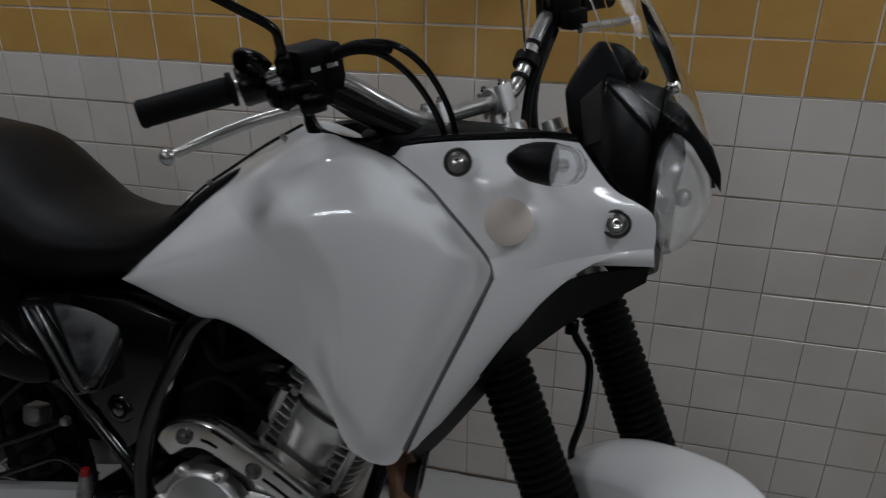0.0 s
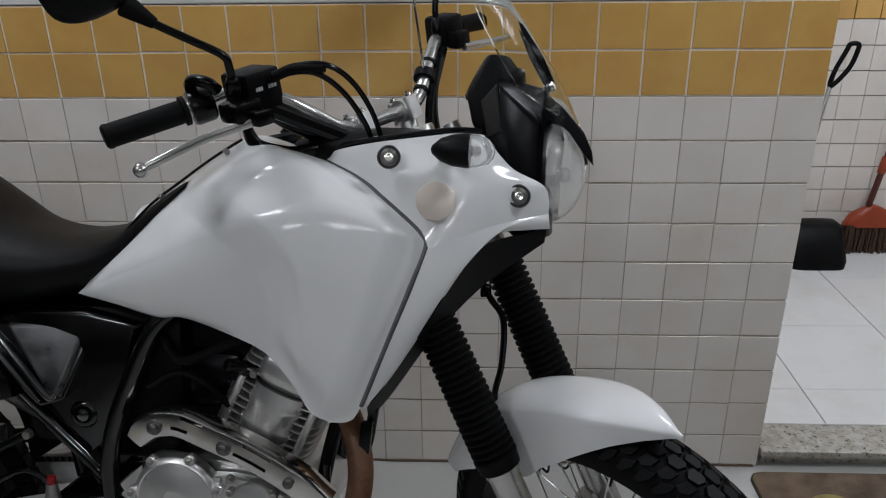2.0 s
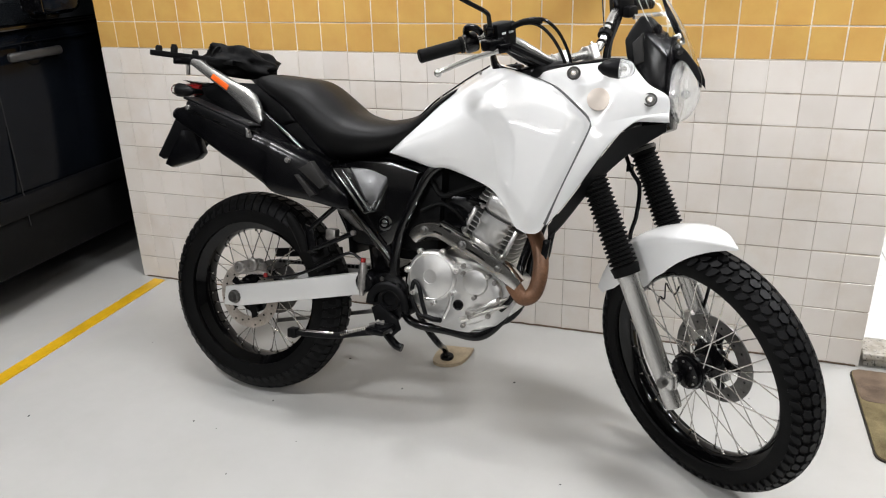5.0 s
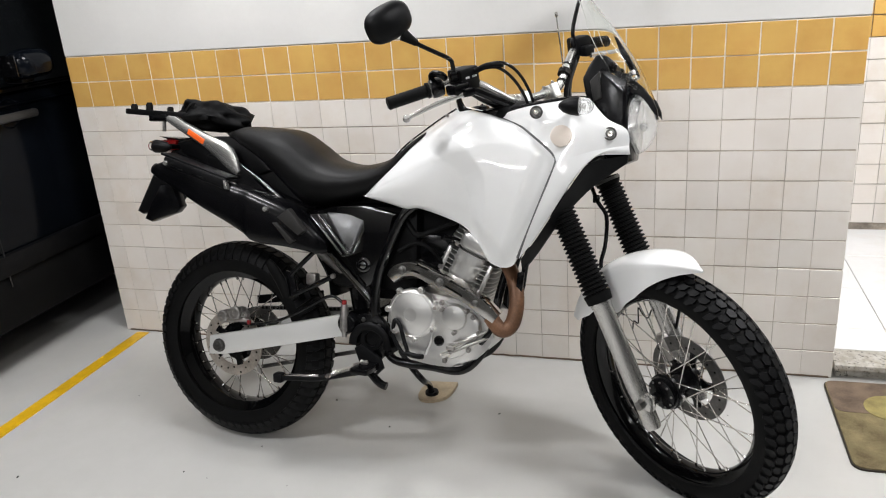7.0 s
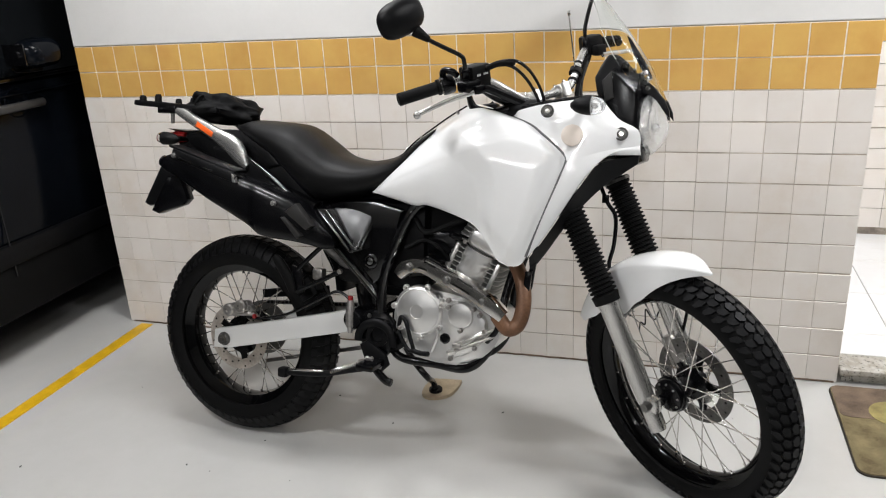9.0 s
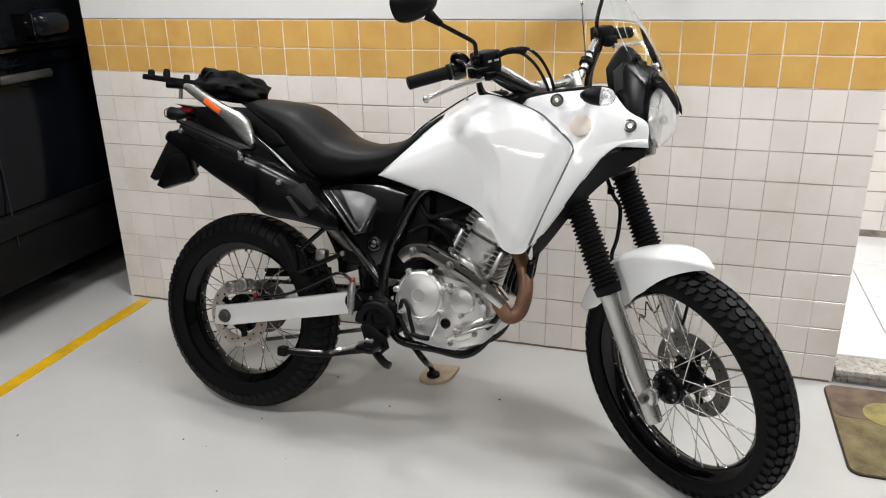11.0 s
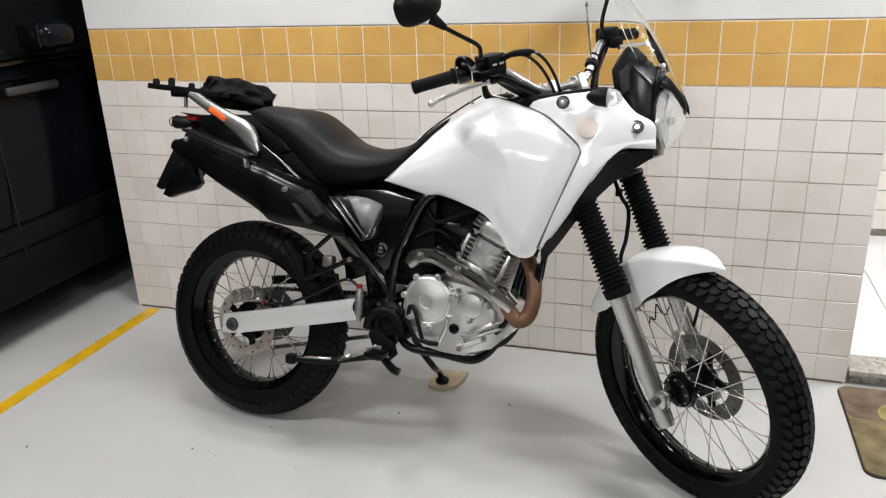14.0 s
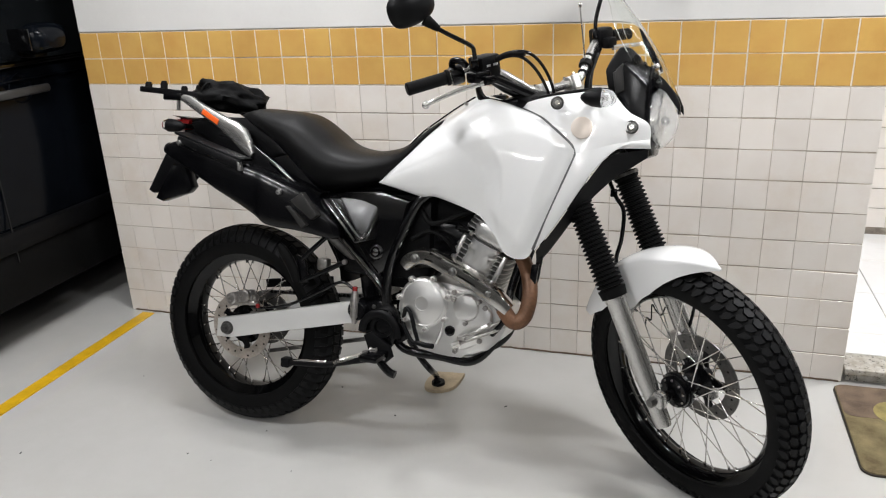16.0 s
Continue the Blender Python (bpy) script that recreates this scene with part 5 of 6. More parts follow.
head = part("cylinder_head", loft([round_section(CYL_AT + AX_CYL * h, D_CYL, (0, 1, 0), a, b, 4.0, 24) for h, a, b in ((0.061, 0.06, 0.072), (0.085, 0.064, 0.076), (0.11, 0.062, 0.078), (0.128, 0.055, 0.07), (0.135, 0.03, 0.05))]), M_ALU, bike, "cast cylinder head", smooth=50)
part("head_cover", loft([round_section(CYL_AT + D_CYL * 0.006 + AX_CYL * 0.088 + Vector((0, y, 0)), D_CYL, AX_CYL, a, b, 3.2, 32) for y, a, b in ((-0.066, 0.052, 0.032), (-0.088, 0.051, 0.031), (-0.096, 0.046, 0.027), (-0.100, 0.036, 0.018), (-0.101, 0.010, 0.004))]), M_ALU, head, "smooth rounded side cover of the head", smooth=60)
for k in range(5):
    c = CYL_AT + AX_CYL * (0.068 + k * 0.0135) - D_CYL * 0.046
    part("head_fin", loft([round_section(c + AX_CYL * h, D_CYL, (0, 1, 0), 0.034 - 0.003 * k - q, 0.092 - q, 5.0, 18) for h, q in ((-0.0019, 0.0015), (-0.001, 0), (0.001, 0), (0.0019, 0.0015))]), M_ALU, head, smooth=20)
for q, h in ((-0.048, 0.064), (0.05, 0.066), (0.058, 0.103)):
    part("head_bolt", lathe([(0.0, 0.006), (0.0055, 0.006), (0.007, 0.004), (0.0075, -0.006)], CYL_AT + D_CYL * q + AX_CYL * h + Vector((0, -0.088, 0)), (0, -1, 0), 10), M_STEEL, head, smooth=25)
part("spark_plug_cap", rod(Vector((0.78, -0.06, 0.69)), Vector((0.74, -0.11, 0.71)), 0.01, 10), M_SATIN, head)

# exhaust: header sweeps from the head round the front and back along the flank
EXH = Matrix.Translation((-0.006, 0.026, 0.002))
ex = part("exhaust_pipe", sweep([(0.865, -0.02, 0.645), (0.905, -0.05, 0.635), (0.944, -0.095, 0.592), (0.961, -0.125, 0.535), (0.953, -0.14, 0.478), (0.925, -0.15, 0.462), (0.893, -0.152, 0.498)], 0.021, 16, 8), M_RUST, bike, "heat-tanned steel exhaust header", at=EXH)
# Pipe coloured dark so the slots above it read as shaded.
part("exhaust_mid_pipe", sweep([(0.897, -0.152, 0.493), (0.86, -0.15, 0.535), (0.80, -0.145, 0.565), (0.73, -0.14, 0.595), (0.66, -0.125, 0.60), (0.58, -0.075, 0.58), (0.48, -0.06, 0.57), (0.40, -0.085, 0.59), (0.34, -0.135, 0.66)], 0.0185, 14, 8), M_DISC, ex, "dull middle pipe, darkened as shade behind the shield slots", at=EXH)


def shield():
    """Polished heat shield, a gutter over the pipe with long slots cut through it."""
    line = smooth_line([(0.602, -0.158, 0.585), (0.622, -0.160, 0.606), (0.648, -0.160, 0.616), (0.680, -0.160, 0.616), (0.727, -0.160, 0.598), (0.797, -0.162, 0.570), (0.864, -0.164, 0.533), (0.915, -0.160, 0.495)], 8)
    bm = bmesh.new()
    rows = []
    for i, p in enumerate(line):
        t = (line[min(i + 1, len(line) - 1)] - line[max(i - 1, 0)]).normalized()
        up = t.cross(Vector((0, 1, 0)))
        if up.z < 0:
            up = -up
        f = i / (len(line) - 1)
        hw = 0.0225 * (0.75 + 0.25 * min(1, f * 12, (1 - f) * 9))
        rows.append([bm.verts.new(p + up * (hw * a) + Vector((0, -b, 0))) for a, b in ((-1.04, -0.016), (-1.0, 0.007), (-0.86, 0.0122), (-0.38, 0.0135), (-0.12, 0.0137), (0.5, 0.0135), (0.78, 0.0128), (1.0, 0.004), (1.04, -0.022))])
    cut = {(i, 3) for i in (*range(21, 27), *range(37, 43))} | {(i, 5) for i in (*range(24, 30), *range(38, 43))}
    for i, (a, b) in enumerate(zip(rows, rows[1:])):
        for k in range(8):
            if (i, k) not in cut:
                bm.faces.new((a[k], a[k + 1], b[k + 1], b[k]))
    bmesh.ops.recalc_face_normals(bm, faces=bm.faces[:])
    bmesh.ops.solidify(bm, geom=bm.faces[:], thickness=0.0016)
    return bm


sh = part("heat_shield", shield(), M_POLISHED, ex, "polished slotted heat shield", smooth=50, at=EXH)
for x, z in ((0.640, 0.612), (0.753, 0.585), (0.858, 0.536)):
    part("shield_bolt", lathe([(0.0, 0.008), (0.005, 0.008), (0.0085, 0.006), (0.009, 0.0), (0.0125, -0.001), (0.0125, -0.005)], (x, -0.177, z), (0, -1, 0), 14), M_DISC, ex, at=EXH)

# muffler on the right, black, with heat guard
MUF = [(-0.182, 0.865, 0.885, 0.03), (-0.172, 0.856, 0.898, 0.044), (-0.12, 0.832, 0.905, 0.05), (0.0, 0.768, 0.872, 0.053), (0.095, 0.720, 0.845, 0.055), (0.14, 0.694, 0.832, 0.056), (0.165, 0.676, 0.825, 0.06), (0.2, 0.668, 0.812, 0.06), (0.26, 0.664, 0.788, 0.057), (0.32, 0.655, 0.755, 0.05), (0.37, 0.645, 0.71, 0.036), (0.395, 0.648, 0.678, 0.016)]
mdir = Vector((0.93, 0, -0.36)).normalized()
mperp = Vector((0.36, 0, 0.93)).normalized()
dens = smooth_line([Vector((a, b, 0)) for a, b, c, d in MUF], 4)
wid = smooth_line([Vector((c, d, 0)) for a, b, c, d in MUF], 4)
muf = part("muffler", loft([round_section((p.x, -0.165 + 0.03 * max(0, p.x / 0.37), (p.y + w.x) / 2), (0, 0, 1), (0, 1, 0), (w.x - p.y) / 2, w.y, 4.6, 36) for p, w in zip(dens, wid)]), M_SATIN, bike, "satin black muffler with side guard", smooth=45)
part("guard_rail", box(0.232, 0.014, 0.03, (-0.015, -0.214, 0.876), 0.006, turn=Matrix.Rotation(radians(16.5), 3, "Y")), M_BLACK_MATT, muf, "raised black guard rail")
part("guard_lip", box(0.25, 0.06, 0.008, (-0.02, -0.185, 0.895), 0.003, turn=Matrix.Rotation(radians(16.5), 3, "Y")), M_BLACK_MATT, muf, "folded top lip of the guard")
# Slots are not cut: proud black bars stand for their shade.
for k in range(2):
    part("rail_slot", box(0.05, 0.006, 0.006, (-0.075 + 0.075 * k, -0.2195, 0.888 - 0.022 * k), 0.002, turn=Matrix.Rotation(radians(16.5), 3, "Y")), M_BLACK_GLOSS, muf, "black bar standing for a narrow slot in the guard")
part("guard_window", plate([(0.262, 0.752), (0.300, 0.778), (0.352, 0.716), (0.332, 0.702)], -0.207, -0.18, 0.004), M_GREY_PLASTIC, muf, "smooth grey-black inset plate")
part("guard_window", plate([(0.246, 0.735), (0.262, 0.737), (0.318, 0.686), (0.300, 0.676)], -0.206, -0.18, 0.004), M_GREY_PLASTIC, muf, "smooth grey-black inset plate")
part("guard_bracket", plate([(0.09, 0.856), (0.099, 0.853), (0.104, 0.829), (0.094, 0.83)], -0.222, -0.206, 0.002), M_SILVER, muf, "bent silver bracket")
for x, z in ((-0.115, 0.902), (0.228, 0.775)):
    part("guard_bolt", lathe([(0, 0.006), (0.007, 0.005), (0.0085, 0), (0.0085, -0.006)], (x, -0.222 if x < 0 else -0.211, z), (0, -1, 0), 14), M_SILVER, muf)
part("tail_pipe", lathe([(0.016, 0.03), (0.018, 0.03), (0.018, -0.01), (0.016, -0.01)], (-0.178, -0.165, 0.872), -mdir, 16, closed=True), M_SATIN, muf)

# rear end: inner fender, plate holder, tail lamp, rack
part("rear_fender", plate([(-0.18, 0.95), (-0.26, 0.90), (-0.30, 0.862), (-0.372, 0.737), (-0.352, 0.727), (-0.315, 0.732), (-0.25, 0.84), (-0.18, 0.89), (0.0, 0.88), (0.2, 0.80), (0.30, 0.74), (0.32, 0.78), (0.2, 0.90), (0.02, 0.965)], -0.075, 0.075, 0.012), M_BLACK_MATT, bike, "black plastic rear mudguard")
part("plate_holder", plate([(-0.25, 0.83), (-0.318, 0.715), (-0.29, 0.706), (-0.19, 0.74), (-0.17, 0.76), (-0.2, 0.83)], -0.1, -0.06, 0.008), M_SATIN, bike, "black splash guard")
part("inner_fender", sweep([(0.36, 0, 0.50), (0.345, 0, 0.58), (0.30, 0, 0.65), (0.24, 0, 0.70)], 0.012, 12, 6, flat=5.5, hint=(1, 0, 0.3)), M_BLACK_MATT, bike, "black inner mudguard")
part("tail_lamp", loft([round_section((x, 0, z), (0, 1, 0), (0, 0, 1), w, h, 3.0, 20) for x, z, w, h in ((-0.30, 0.952, 0.04, 0.012), (-0.285, 0.953, 0.068, 0.022), (-0.23, 0.957, 0.082, 0.024), (-0.20, 0.957, 0.078, 0.02))]), M_RED, bike, "red tail lamp")
# Black block added to fill the gap below the grab rail.
part("tail_box", plate([(-0.19, 0.965), (-0.10, 0.985), (0.03, 0.985), (0.10, 0.95), (0.17, 0.88), (0.10, 0.86), (-0.06, 0.89), (-0.17, 0.93)], -0.085, 0.085, 0.012), M_BLACK_MATT, bike, "black filler block under the seat")
part("lamp_hood", plate([(-0.285, 0.985), (-0.20, 0.978), (-0.10, 0.985), (-0.05, 0.96), (-0.12, 0.935), (-0.24, 0.93), (-0.20, 0.965)], -0.06, 0.06, 0.006), M_SATIN, bike, "black lamp hood")
for s in (-1, 1):
    sig = part("turn_signal", lathe([(0.0, -0.05), (0.008, -0.046), (0.016, -0.03), (0.02, -0.008), (0.021, 0.01), (0.0, 0.012)], (-0.225, 0.125 * s, 0.952), (-1, 0, 0.05), 24), M_BLACK_MATT, bike, "black rear turn signal with clear lens")
    ls = part("lens", lathe([(0.0, 0.036), (0.009, 0.033), (0.016, 0.026), (0.02, 0.012), (0.017, 0.012), (0.012, 0.024), (0.0, 0.03)], (-0.225, 0.125 * s, 0.952), (-1, 0, 0.05), 24), M_LENS, sig, "clear signal lens")
    part("stalk", rod((-0.2, 0.05 * s, 0.952), (-0.21, 0.115 * s, 0.952), 0.008), M_BLACK_MATT, sig)
    gr = part("grab_rail", loft([round_section((x, 0.115 * s, z), (0.5, 0, 0.86), (0, 1, 0), h, w, 3.2, 16) for x, z, h, w in ((-0.188, 1.040, 0.010, 0.012), (-0.165, 1.032, 0.0155, 0.014), (-0.10, 0.998, 0.0175, 0.016), (-0.045, 0.971, 0.020, 0.016), (0.005, 0.945, 0.028, 0.015), (0.035, 0.922, 0.031, 0.013), (0.055, 0.898, 0.024, 0.012), (0.072, 0.872, 0.009, 0.010))]), M_SILVER, bike, "cast silver grab rail")
    part("reflector_strip", box(0.068, 0.004, 0.017, (-0.074, 0.1305 * s, 0.983), 0.0015, turn=Matrix.Rotation(radians(29), 3, "Y")), M_ORANGE, gr, "orange reflector strip")
rack = part("rear_rack", plate([(-0.385, -0.09), (-0.36, -0.105), (-0.26, -0.10), (-0.12, -0.11), (-0.06, -0.09), (-0.06, 0.09), (-0.12, 0.11), (-0.26, 0.10), (-0.36, 0.105), (-0.385, 0.09)], 0, 0.018, 0.004), M_BLACK_MATT, bike, "flat black luggage rack", at=Matrix.Translation((-0.385, 0, 1.057)) @ Matrix.Rotation(radians(4), 4, "Y") @ Matrix.Translation((0.385, 0, 0)) @ Matrix(((1, 0, 0, 0), (0, 0, 1, 0), (0, 1, 0, 0), (0, 0, 0, 1))))
for x, y, h in ((-0.352, -0.085, 0.018), (-0.29, -0.085, 0.026), (-0.352, 0.085, 0.018), (-0.29, 0.085, 0.026)):
    part("rack_stud", lathe([(0.011, 0), (0.0115, h * 0.6), (0.008, h), (0.0, h)], (x, y, 1.073 - 0.07 * (x + 0.385)), (0, 0, 1), 12), M_RUBBER, rack, "rubber rack stud")
part("rack_bracket", box(0.07, 0.03, 0.022, (-0.235, -0.10, 1.042), 0.005), M_SATIN, rack)
part("rack_bracket", box(0.07, 0.03, 0.022, (-0.235, 0.10, 1.042), 0.005), M_SATIN, rack)
part("rack_bolt", rod((-0.22, -0.1, 1.0), (-0.22, -0.1, 1.035), 0.006, 10), M_STEEL, rack)

# frame, side covers, airbox
for s in (-1, 1):
    # Black filler added between seat and muffler.
    part("inner_tail_panel", plate([(-0.06, 0.93), (0.06, 0.905), (0.20, 0.81), (0.315, 0.775), (0.28, 0.735), (0.19, 0.762), (0.04, 0.832), (-0.03, 0.85)], 0.08 * s, 0.111 * s, 0.005), M_BLACK_MATT, bike, "black filler panel under the seat")
    part("frame_spar", sweep([(0.05, 0.09 * s, 0.90), (0.17, 0.105 * s, 0.83), (0.275, 0.112 * s, 0.752), (0.40, 0.113 * s, 0.63), (0.505, 0.11 * s, 0.525), (0.54, 0.105 * s, 0.47)], 0.0115, 12, 6), M_BLACK_GLOSS, bike, "gloss black frame tube")
    part("frame_spar", sweep([(0.66, 0.09 * s, 0.80), (0.618, 0.105 * s, 0.762), (0.575, 0.11 * s, 0.67), (0.54, 0.11 * s, 0.575), (0.53, 0.108 * s, 0.48), (0.545, 0.10 * s, 0.40)], 0.0155, 12, 6), M_BLACK_GLOSS, bike, "gloss black frame tube")
    part("frame_cradle", sweep([(0.545, 0.10 * s, 0.40), (0.586, 0.092 * s, 0.335), (0.70, 0.09 * s, 0.327), (0.79, 0.09 * s, 0.325), (0.845, 0.085 * s, 0.37), (0.872, 0.07 * s, 0.44), (0.893, 0.045 * s, 0.56), (0.935, 0.03 * s, 0.70), (1.0, 0.02 * s, 0.86)], 0.0125, 12, 6), M_SATIN, bike, "black cradle tube")
    cover = plate([(0.312, 0.765), (0.40, 0.782), (0.505, 0.79), (0.60, 0.768), (0.575, 0.70), (0.535, 0.57), (0.505, 0.548), (0.475, 0.60), (0.40, 0.685)], 0.085 * s, 0.118 * s, 0.008)
    sc_ = part("side_cover", cover, M_BLACK_GLOSS, bike, "gloss black side cover with pressed ribs")
    for k in range(2):
        line = ([(0.334, 0.131, 0.752), (0.395, 0.145, 0.697), (0.448, 0.157, 0.648)], [(0.356, 0.128, 0.757), (0.412, 0.143, 0.703), (0.462, 0.155, 0.657), (0.474, 0.152, 0.660)])[k]
        part("rib", sweep([(x, y * s, z) for x, y, z in line], lambda f: 0.0062 - 0.003 * abs(2 * f - 1) ** 3, 10, 5), M_RIB, sc_, "pressed rib")
    part("cover_boss", lathe([(0.0, 0.004), (0.011, 0.004), (0.014, 0.008), (0.018, 0.008), (0.024, 0.002), (0.026, -0.006)], (0.499, 0.116 * s, 0.616), (0.1, s, 0.1), 24), M_BLACK_GLOSS, sc_, "round moulded boss", smooth=50)
    face = bmesh.new()
    loft([[Vector((x, (y - d * 0.05) * s, z)) for x, y, z in ((0.318, 0.128, 0.760), (0.520, 0.100, 0.772), (0.484, 0.150, 0.650), (0.446, 0.156, 0.638))] for d in (0, 1)], face)
    bmesh.ops.bevel(face, geom=face.edges[:], offset=0.006, segments=3, affect="EDGES", profile=0.5)
    part("cover_face", face, M_BLACK_GLOSS, sc_, "slanting gloss black face", smooth=60)
    # Facet tilted towards a lamp and greyed to carry its reflection.
    inset = bmesh.new()
    loft([[Vector((x, (y - d * 0.05) * s, z)) for x, y, z in ((0.376, 0.126, 0.765), (0.509, 0.108, 0.768), (0.479, 0.156, 0.655), (0.464, 0.158, 0.655))] for d in (0, 1)], inset)
    bmesh.ops.bevel(inset, geom=inset.edges[:], offset=0.008, segments=3, affect="EDGES", profile=0.5)
    part("cover_inset", inset, M_COVER_SHEEN, sc_, "raised black cover face, tilted and greyed for a lamp reflection", smooth=60)
    part("cover_bolt", lathe([(0, 0.006), (0.006, 0.005), (0.0105, 0.003), (0.011, -0.004)], (0.499, 0.122 * s, 0.616), (0, s, 0), 14), M_RIB, sc_, "round cover bolt")
    part("frame_gusset", plate([(0.47, 0.585), (0.505, 0.575), (0.535, 0.50), (0.51, 0.49), (0.49, 0.53)], 0.10 * s, 0.114 * s, 0.003), M_SATIN, bike)
    # passenger peg mount
    pg = part("passenger_peg_mount", sweep([(0.345, 0.125 * s, 0.652), (0.30, 0.13 * s, 0.61), (0.262, 0.135 * s, 0.572)], 0.0075, 10, 4), M_SATIN, bike, "black tube peg mount")
    part("mount_tube", sweep([(0.405, 0.12 * s, 0.58), (0.33, 0.13 * s, 0.54), (0.27, 0.135 * s, 0.512)], 0.0075, 10, 4), M_SATIN, pg)
    part("mount_plate", plate([(0.245, 0.585), (0.275, 0.575), (0.285, 0.505), (0.255, 0.5)], 0.126 * s, 0.138 * s, 0.002), M_SATIN, pg)
    part("mount_bolt", lathe([(0, 0.007), (0.007, 0.006), (0.008, -0.004)], (0.345, 0.132 * s, 0.655), (0, s, 0), 10), M_STEEL, pg)
    part("mount_bolt", lathe([(0, 0.007), (0.007, 0.006), (0.008, -0.004)], (0.403, 0.128 * s, 0.578), (0, s, 0), 10), M_STEEL, pg)
    part("passenger_peg", sweep([(0.25, 0.142 * s, 0.505), (0.235, 0.145 * s, 0.55), (0.205, 0.147 * s, 0.595), (0.19, 0.147 * s, 0.61)], lambda f: 0.012 + 0.006 * math.sin(math.pi * min(1, f * 1.1)), 12, 6, flat=0.65), M_RUBBER, pg, "folded rubber passenger peg")
    # rider peg and its bracket
    pb = part("peg_bracket", plate([(0.475, 0.465), (0.53, 0.475), (0.572, 0.445), (0.575, 0.395), (0.56, 0.345), (0.52, 0.31), (0.485, 0.325), (0.47, 0.39)], 0.10 * s, 0.122 * s, 0.006, steps=2), M_SATIN, bike, "black cast peg bracket")
    part("bracket_web", plate([(0.56, 0.42), (0.60, 0.405), (0.605, 0.37), (0.575, 0.35)], 0.102 * s, 0.116 * s, 0.004), M_SATIN, pb)
    for bx, bz in ((0.50, 0.455), (0.55, 0.44), (0.49, 0.345)):
        part("bracket_bolt", lathe([(0, 0.006), (0.006, 0.005), (0.0075, 0), (0.0075, -0.004)], (bx, 0.122 * s, bz), (0, s, 0), 6), M_DISC, pb, smooth=20)
    part("bracket_ring", lathe([(0.022, 0), (0.034, 0), (0.034, 0.008), (0.022, 0.008)], (0.528, 0.122 * s, 0.40), (0, s, 0), 24, closed=True), M_BLACK_MATT, pb)
    arc = [Vector((0.525 + 0.056 * math.cos(radians(a)), 0.134 * s, 0.383 + 0.056 * math.sin(radians(a)))) for a in range(-10, 206, 24)]
    part("heel_guard", sweep(arc, 0.0125, 10, 4, flat=0.5, hint=(0.2, 0, 1)), M_BLACK_MATT, pb, "curved black heel guard")
    part("guard_stay", plate([(0.475, 0.37), (0.50, 0.385), (0.56, 0.35), (0.572, 0.318), (0.548, 0.295), (0.50, 0.305)], 0.124 * s, 0.138 * s, 0.006), M_BLACK_MATT, pb)
    part("rider_peg", box(0.055, 0.085, 0.02, (0.53, 0.175 * s, 0.325), 0.005), M_SATIN, pb, "black folding footpeg")
    part("peg_spring", rod((0.55, 0.14 * s, 0.31), (0.50, 0.145 * s, 0.335), 0.007, 10), M_STEEL, pb)
edge = [(0.515, -0.112, 0.838), (0.562, -0.106, 0.897), (0.618, -0.099, 0.958), (0.668, -0.089, 0.998), (0.714, -0.074, 1.034), (0.758, -0.058, 1.064)]
part("tank_edge_trim", sweep(edge, 0.0022, 8, 6), M_BLACK_MATT, bike, "thin dark rubber edge between tank and seat")
for x, y, z in ((0.64, -0.1, 0.975), (0.735, -0.072, 1.046)):
    part("trim_bolt", lathe([(0, 0.004), (0.003, 0.0036), (0.0042, 0.0016), (0.0042, -0.006)], (x, y, z), (-0.45, -0.7, 0.55), 10), M_STEEL, bike)
# Sheet added to keep the gaps below the tank dark.
part("inner_panel", plate([(0.30, 0.72), (0.36, 0.70), (0.47, 0.60), (0.50, 0.50), (0.60, 0.50), (0.68, 0.58), (0.74, 0.66), (0.80, 0.72), (0.88, 0.78), (0.86, 0.86), (0.62, 0.83), (0.40, 0.80), (0.30, 0.78)], -0.03, 0.045, 0.008), M_BLACK_MATT, bike, "added dark filler sheet behind the engine")
part("airbox", box(0.30, 0.14, 0.26, (0.50, 0, 0.66), 0.03), M_BLACK_MATT, bike, "black airbox and battery case")
part("shock_absorber", rod((0.44, 0, 0.45), (0.40, 0, 0.66), 0.034, 18), M_SATIN, bike, "rear shock absorber")
part("carburettor", box(0.12, 0.1, 0.1, (0.68, 0, 0.66), 0.02), M_SATIN, bike, "dark intake body")
part("main_beam", sweep([(0.60, 0, 0.80), (0.80, 0, 0.86), (1.0, 0, 0.93), (1.06, 0, 0.96)], 0.032, 14, 6), M_SATIN, bike, "black main beam")
part("head_tube", rod(AXLE_F + UP * 0.64 - AHEAD * 0.035, AXLE_F + UP * 0.79 - AHEAD * 0.035, 0.034, 20), M_SATIN, bike)
part("cowl_strut", sweep([(0.985, -0.1, 0.69), (0.972, -0.085, 0.63), (0.963, -0.07, 0.585), (0.955, -0.06, 0.56)], 0.0085, 10, 4), M_SATIN, bike, "black strut below the cowl")
part("strut_plate", plate([(0.955, 0.62), (0.975, 0.625), (0.968, 0.57), (0.95, 0.565)], -0.1, -0.085, 0.002), M_SATIN, bike)
part("wiring_loom", sweep([(0.62, -0.09, 0.75), (0.66, -0.1, 0.71), (0.72, -0.09, 0.73), (0.78, -0.095, 0.755)], 0.008, 8, 6), M_RUBBER, bike, "black wiring under the tank")
part("wiring_loom", sweep([(0.60, -0.1, 0.66), (0.65, -0.09, 0.685), (0.70, -0.095, 0.67), (0.73, -0.08, 0.63)], 0.006, 8, 6), M_RUBBER, bike, "black wiring under the tank")

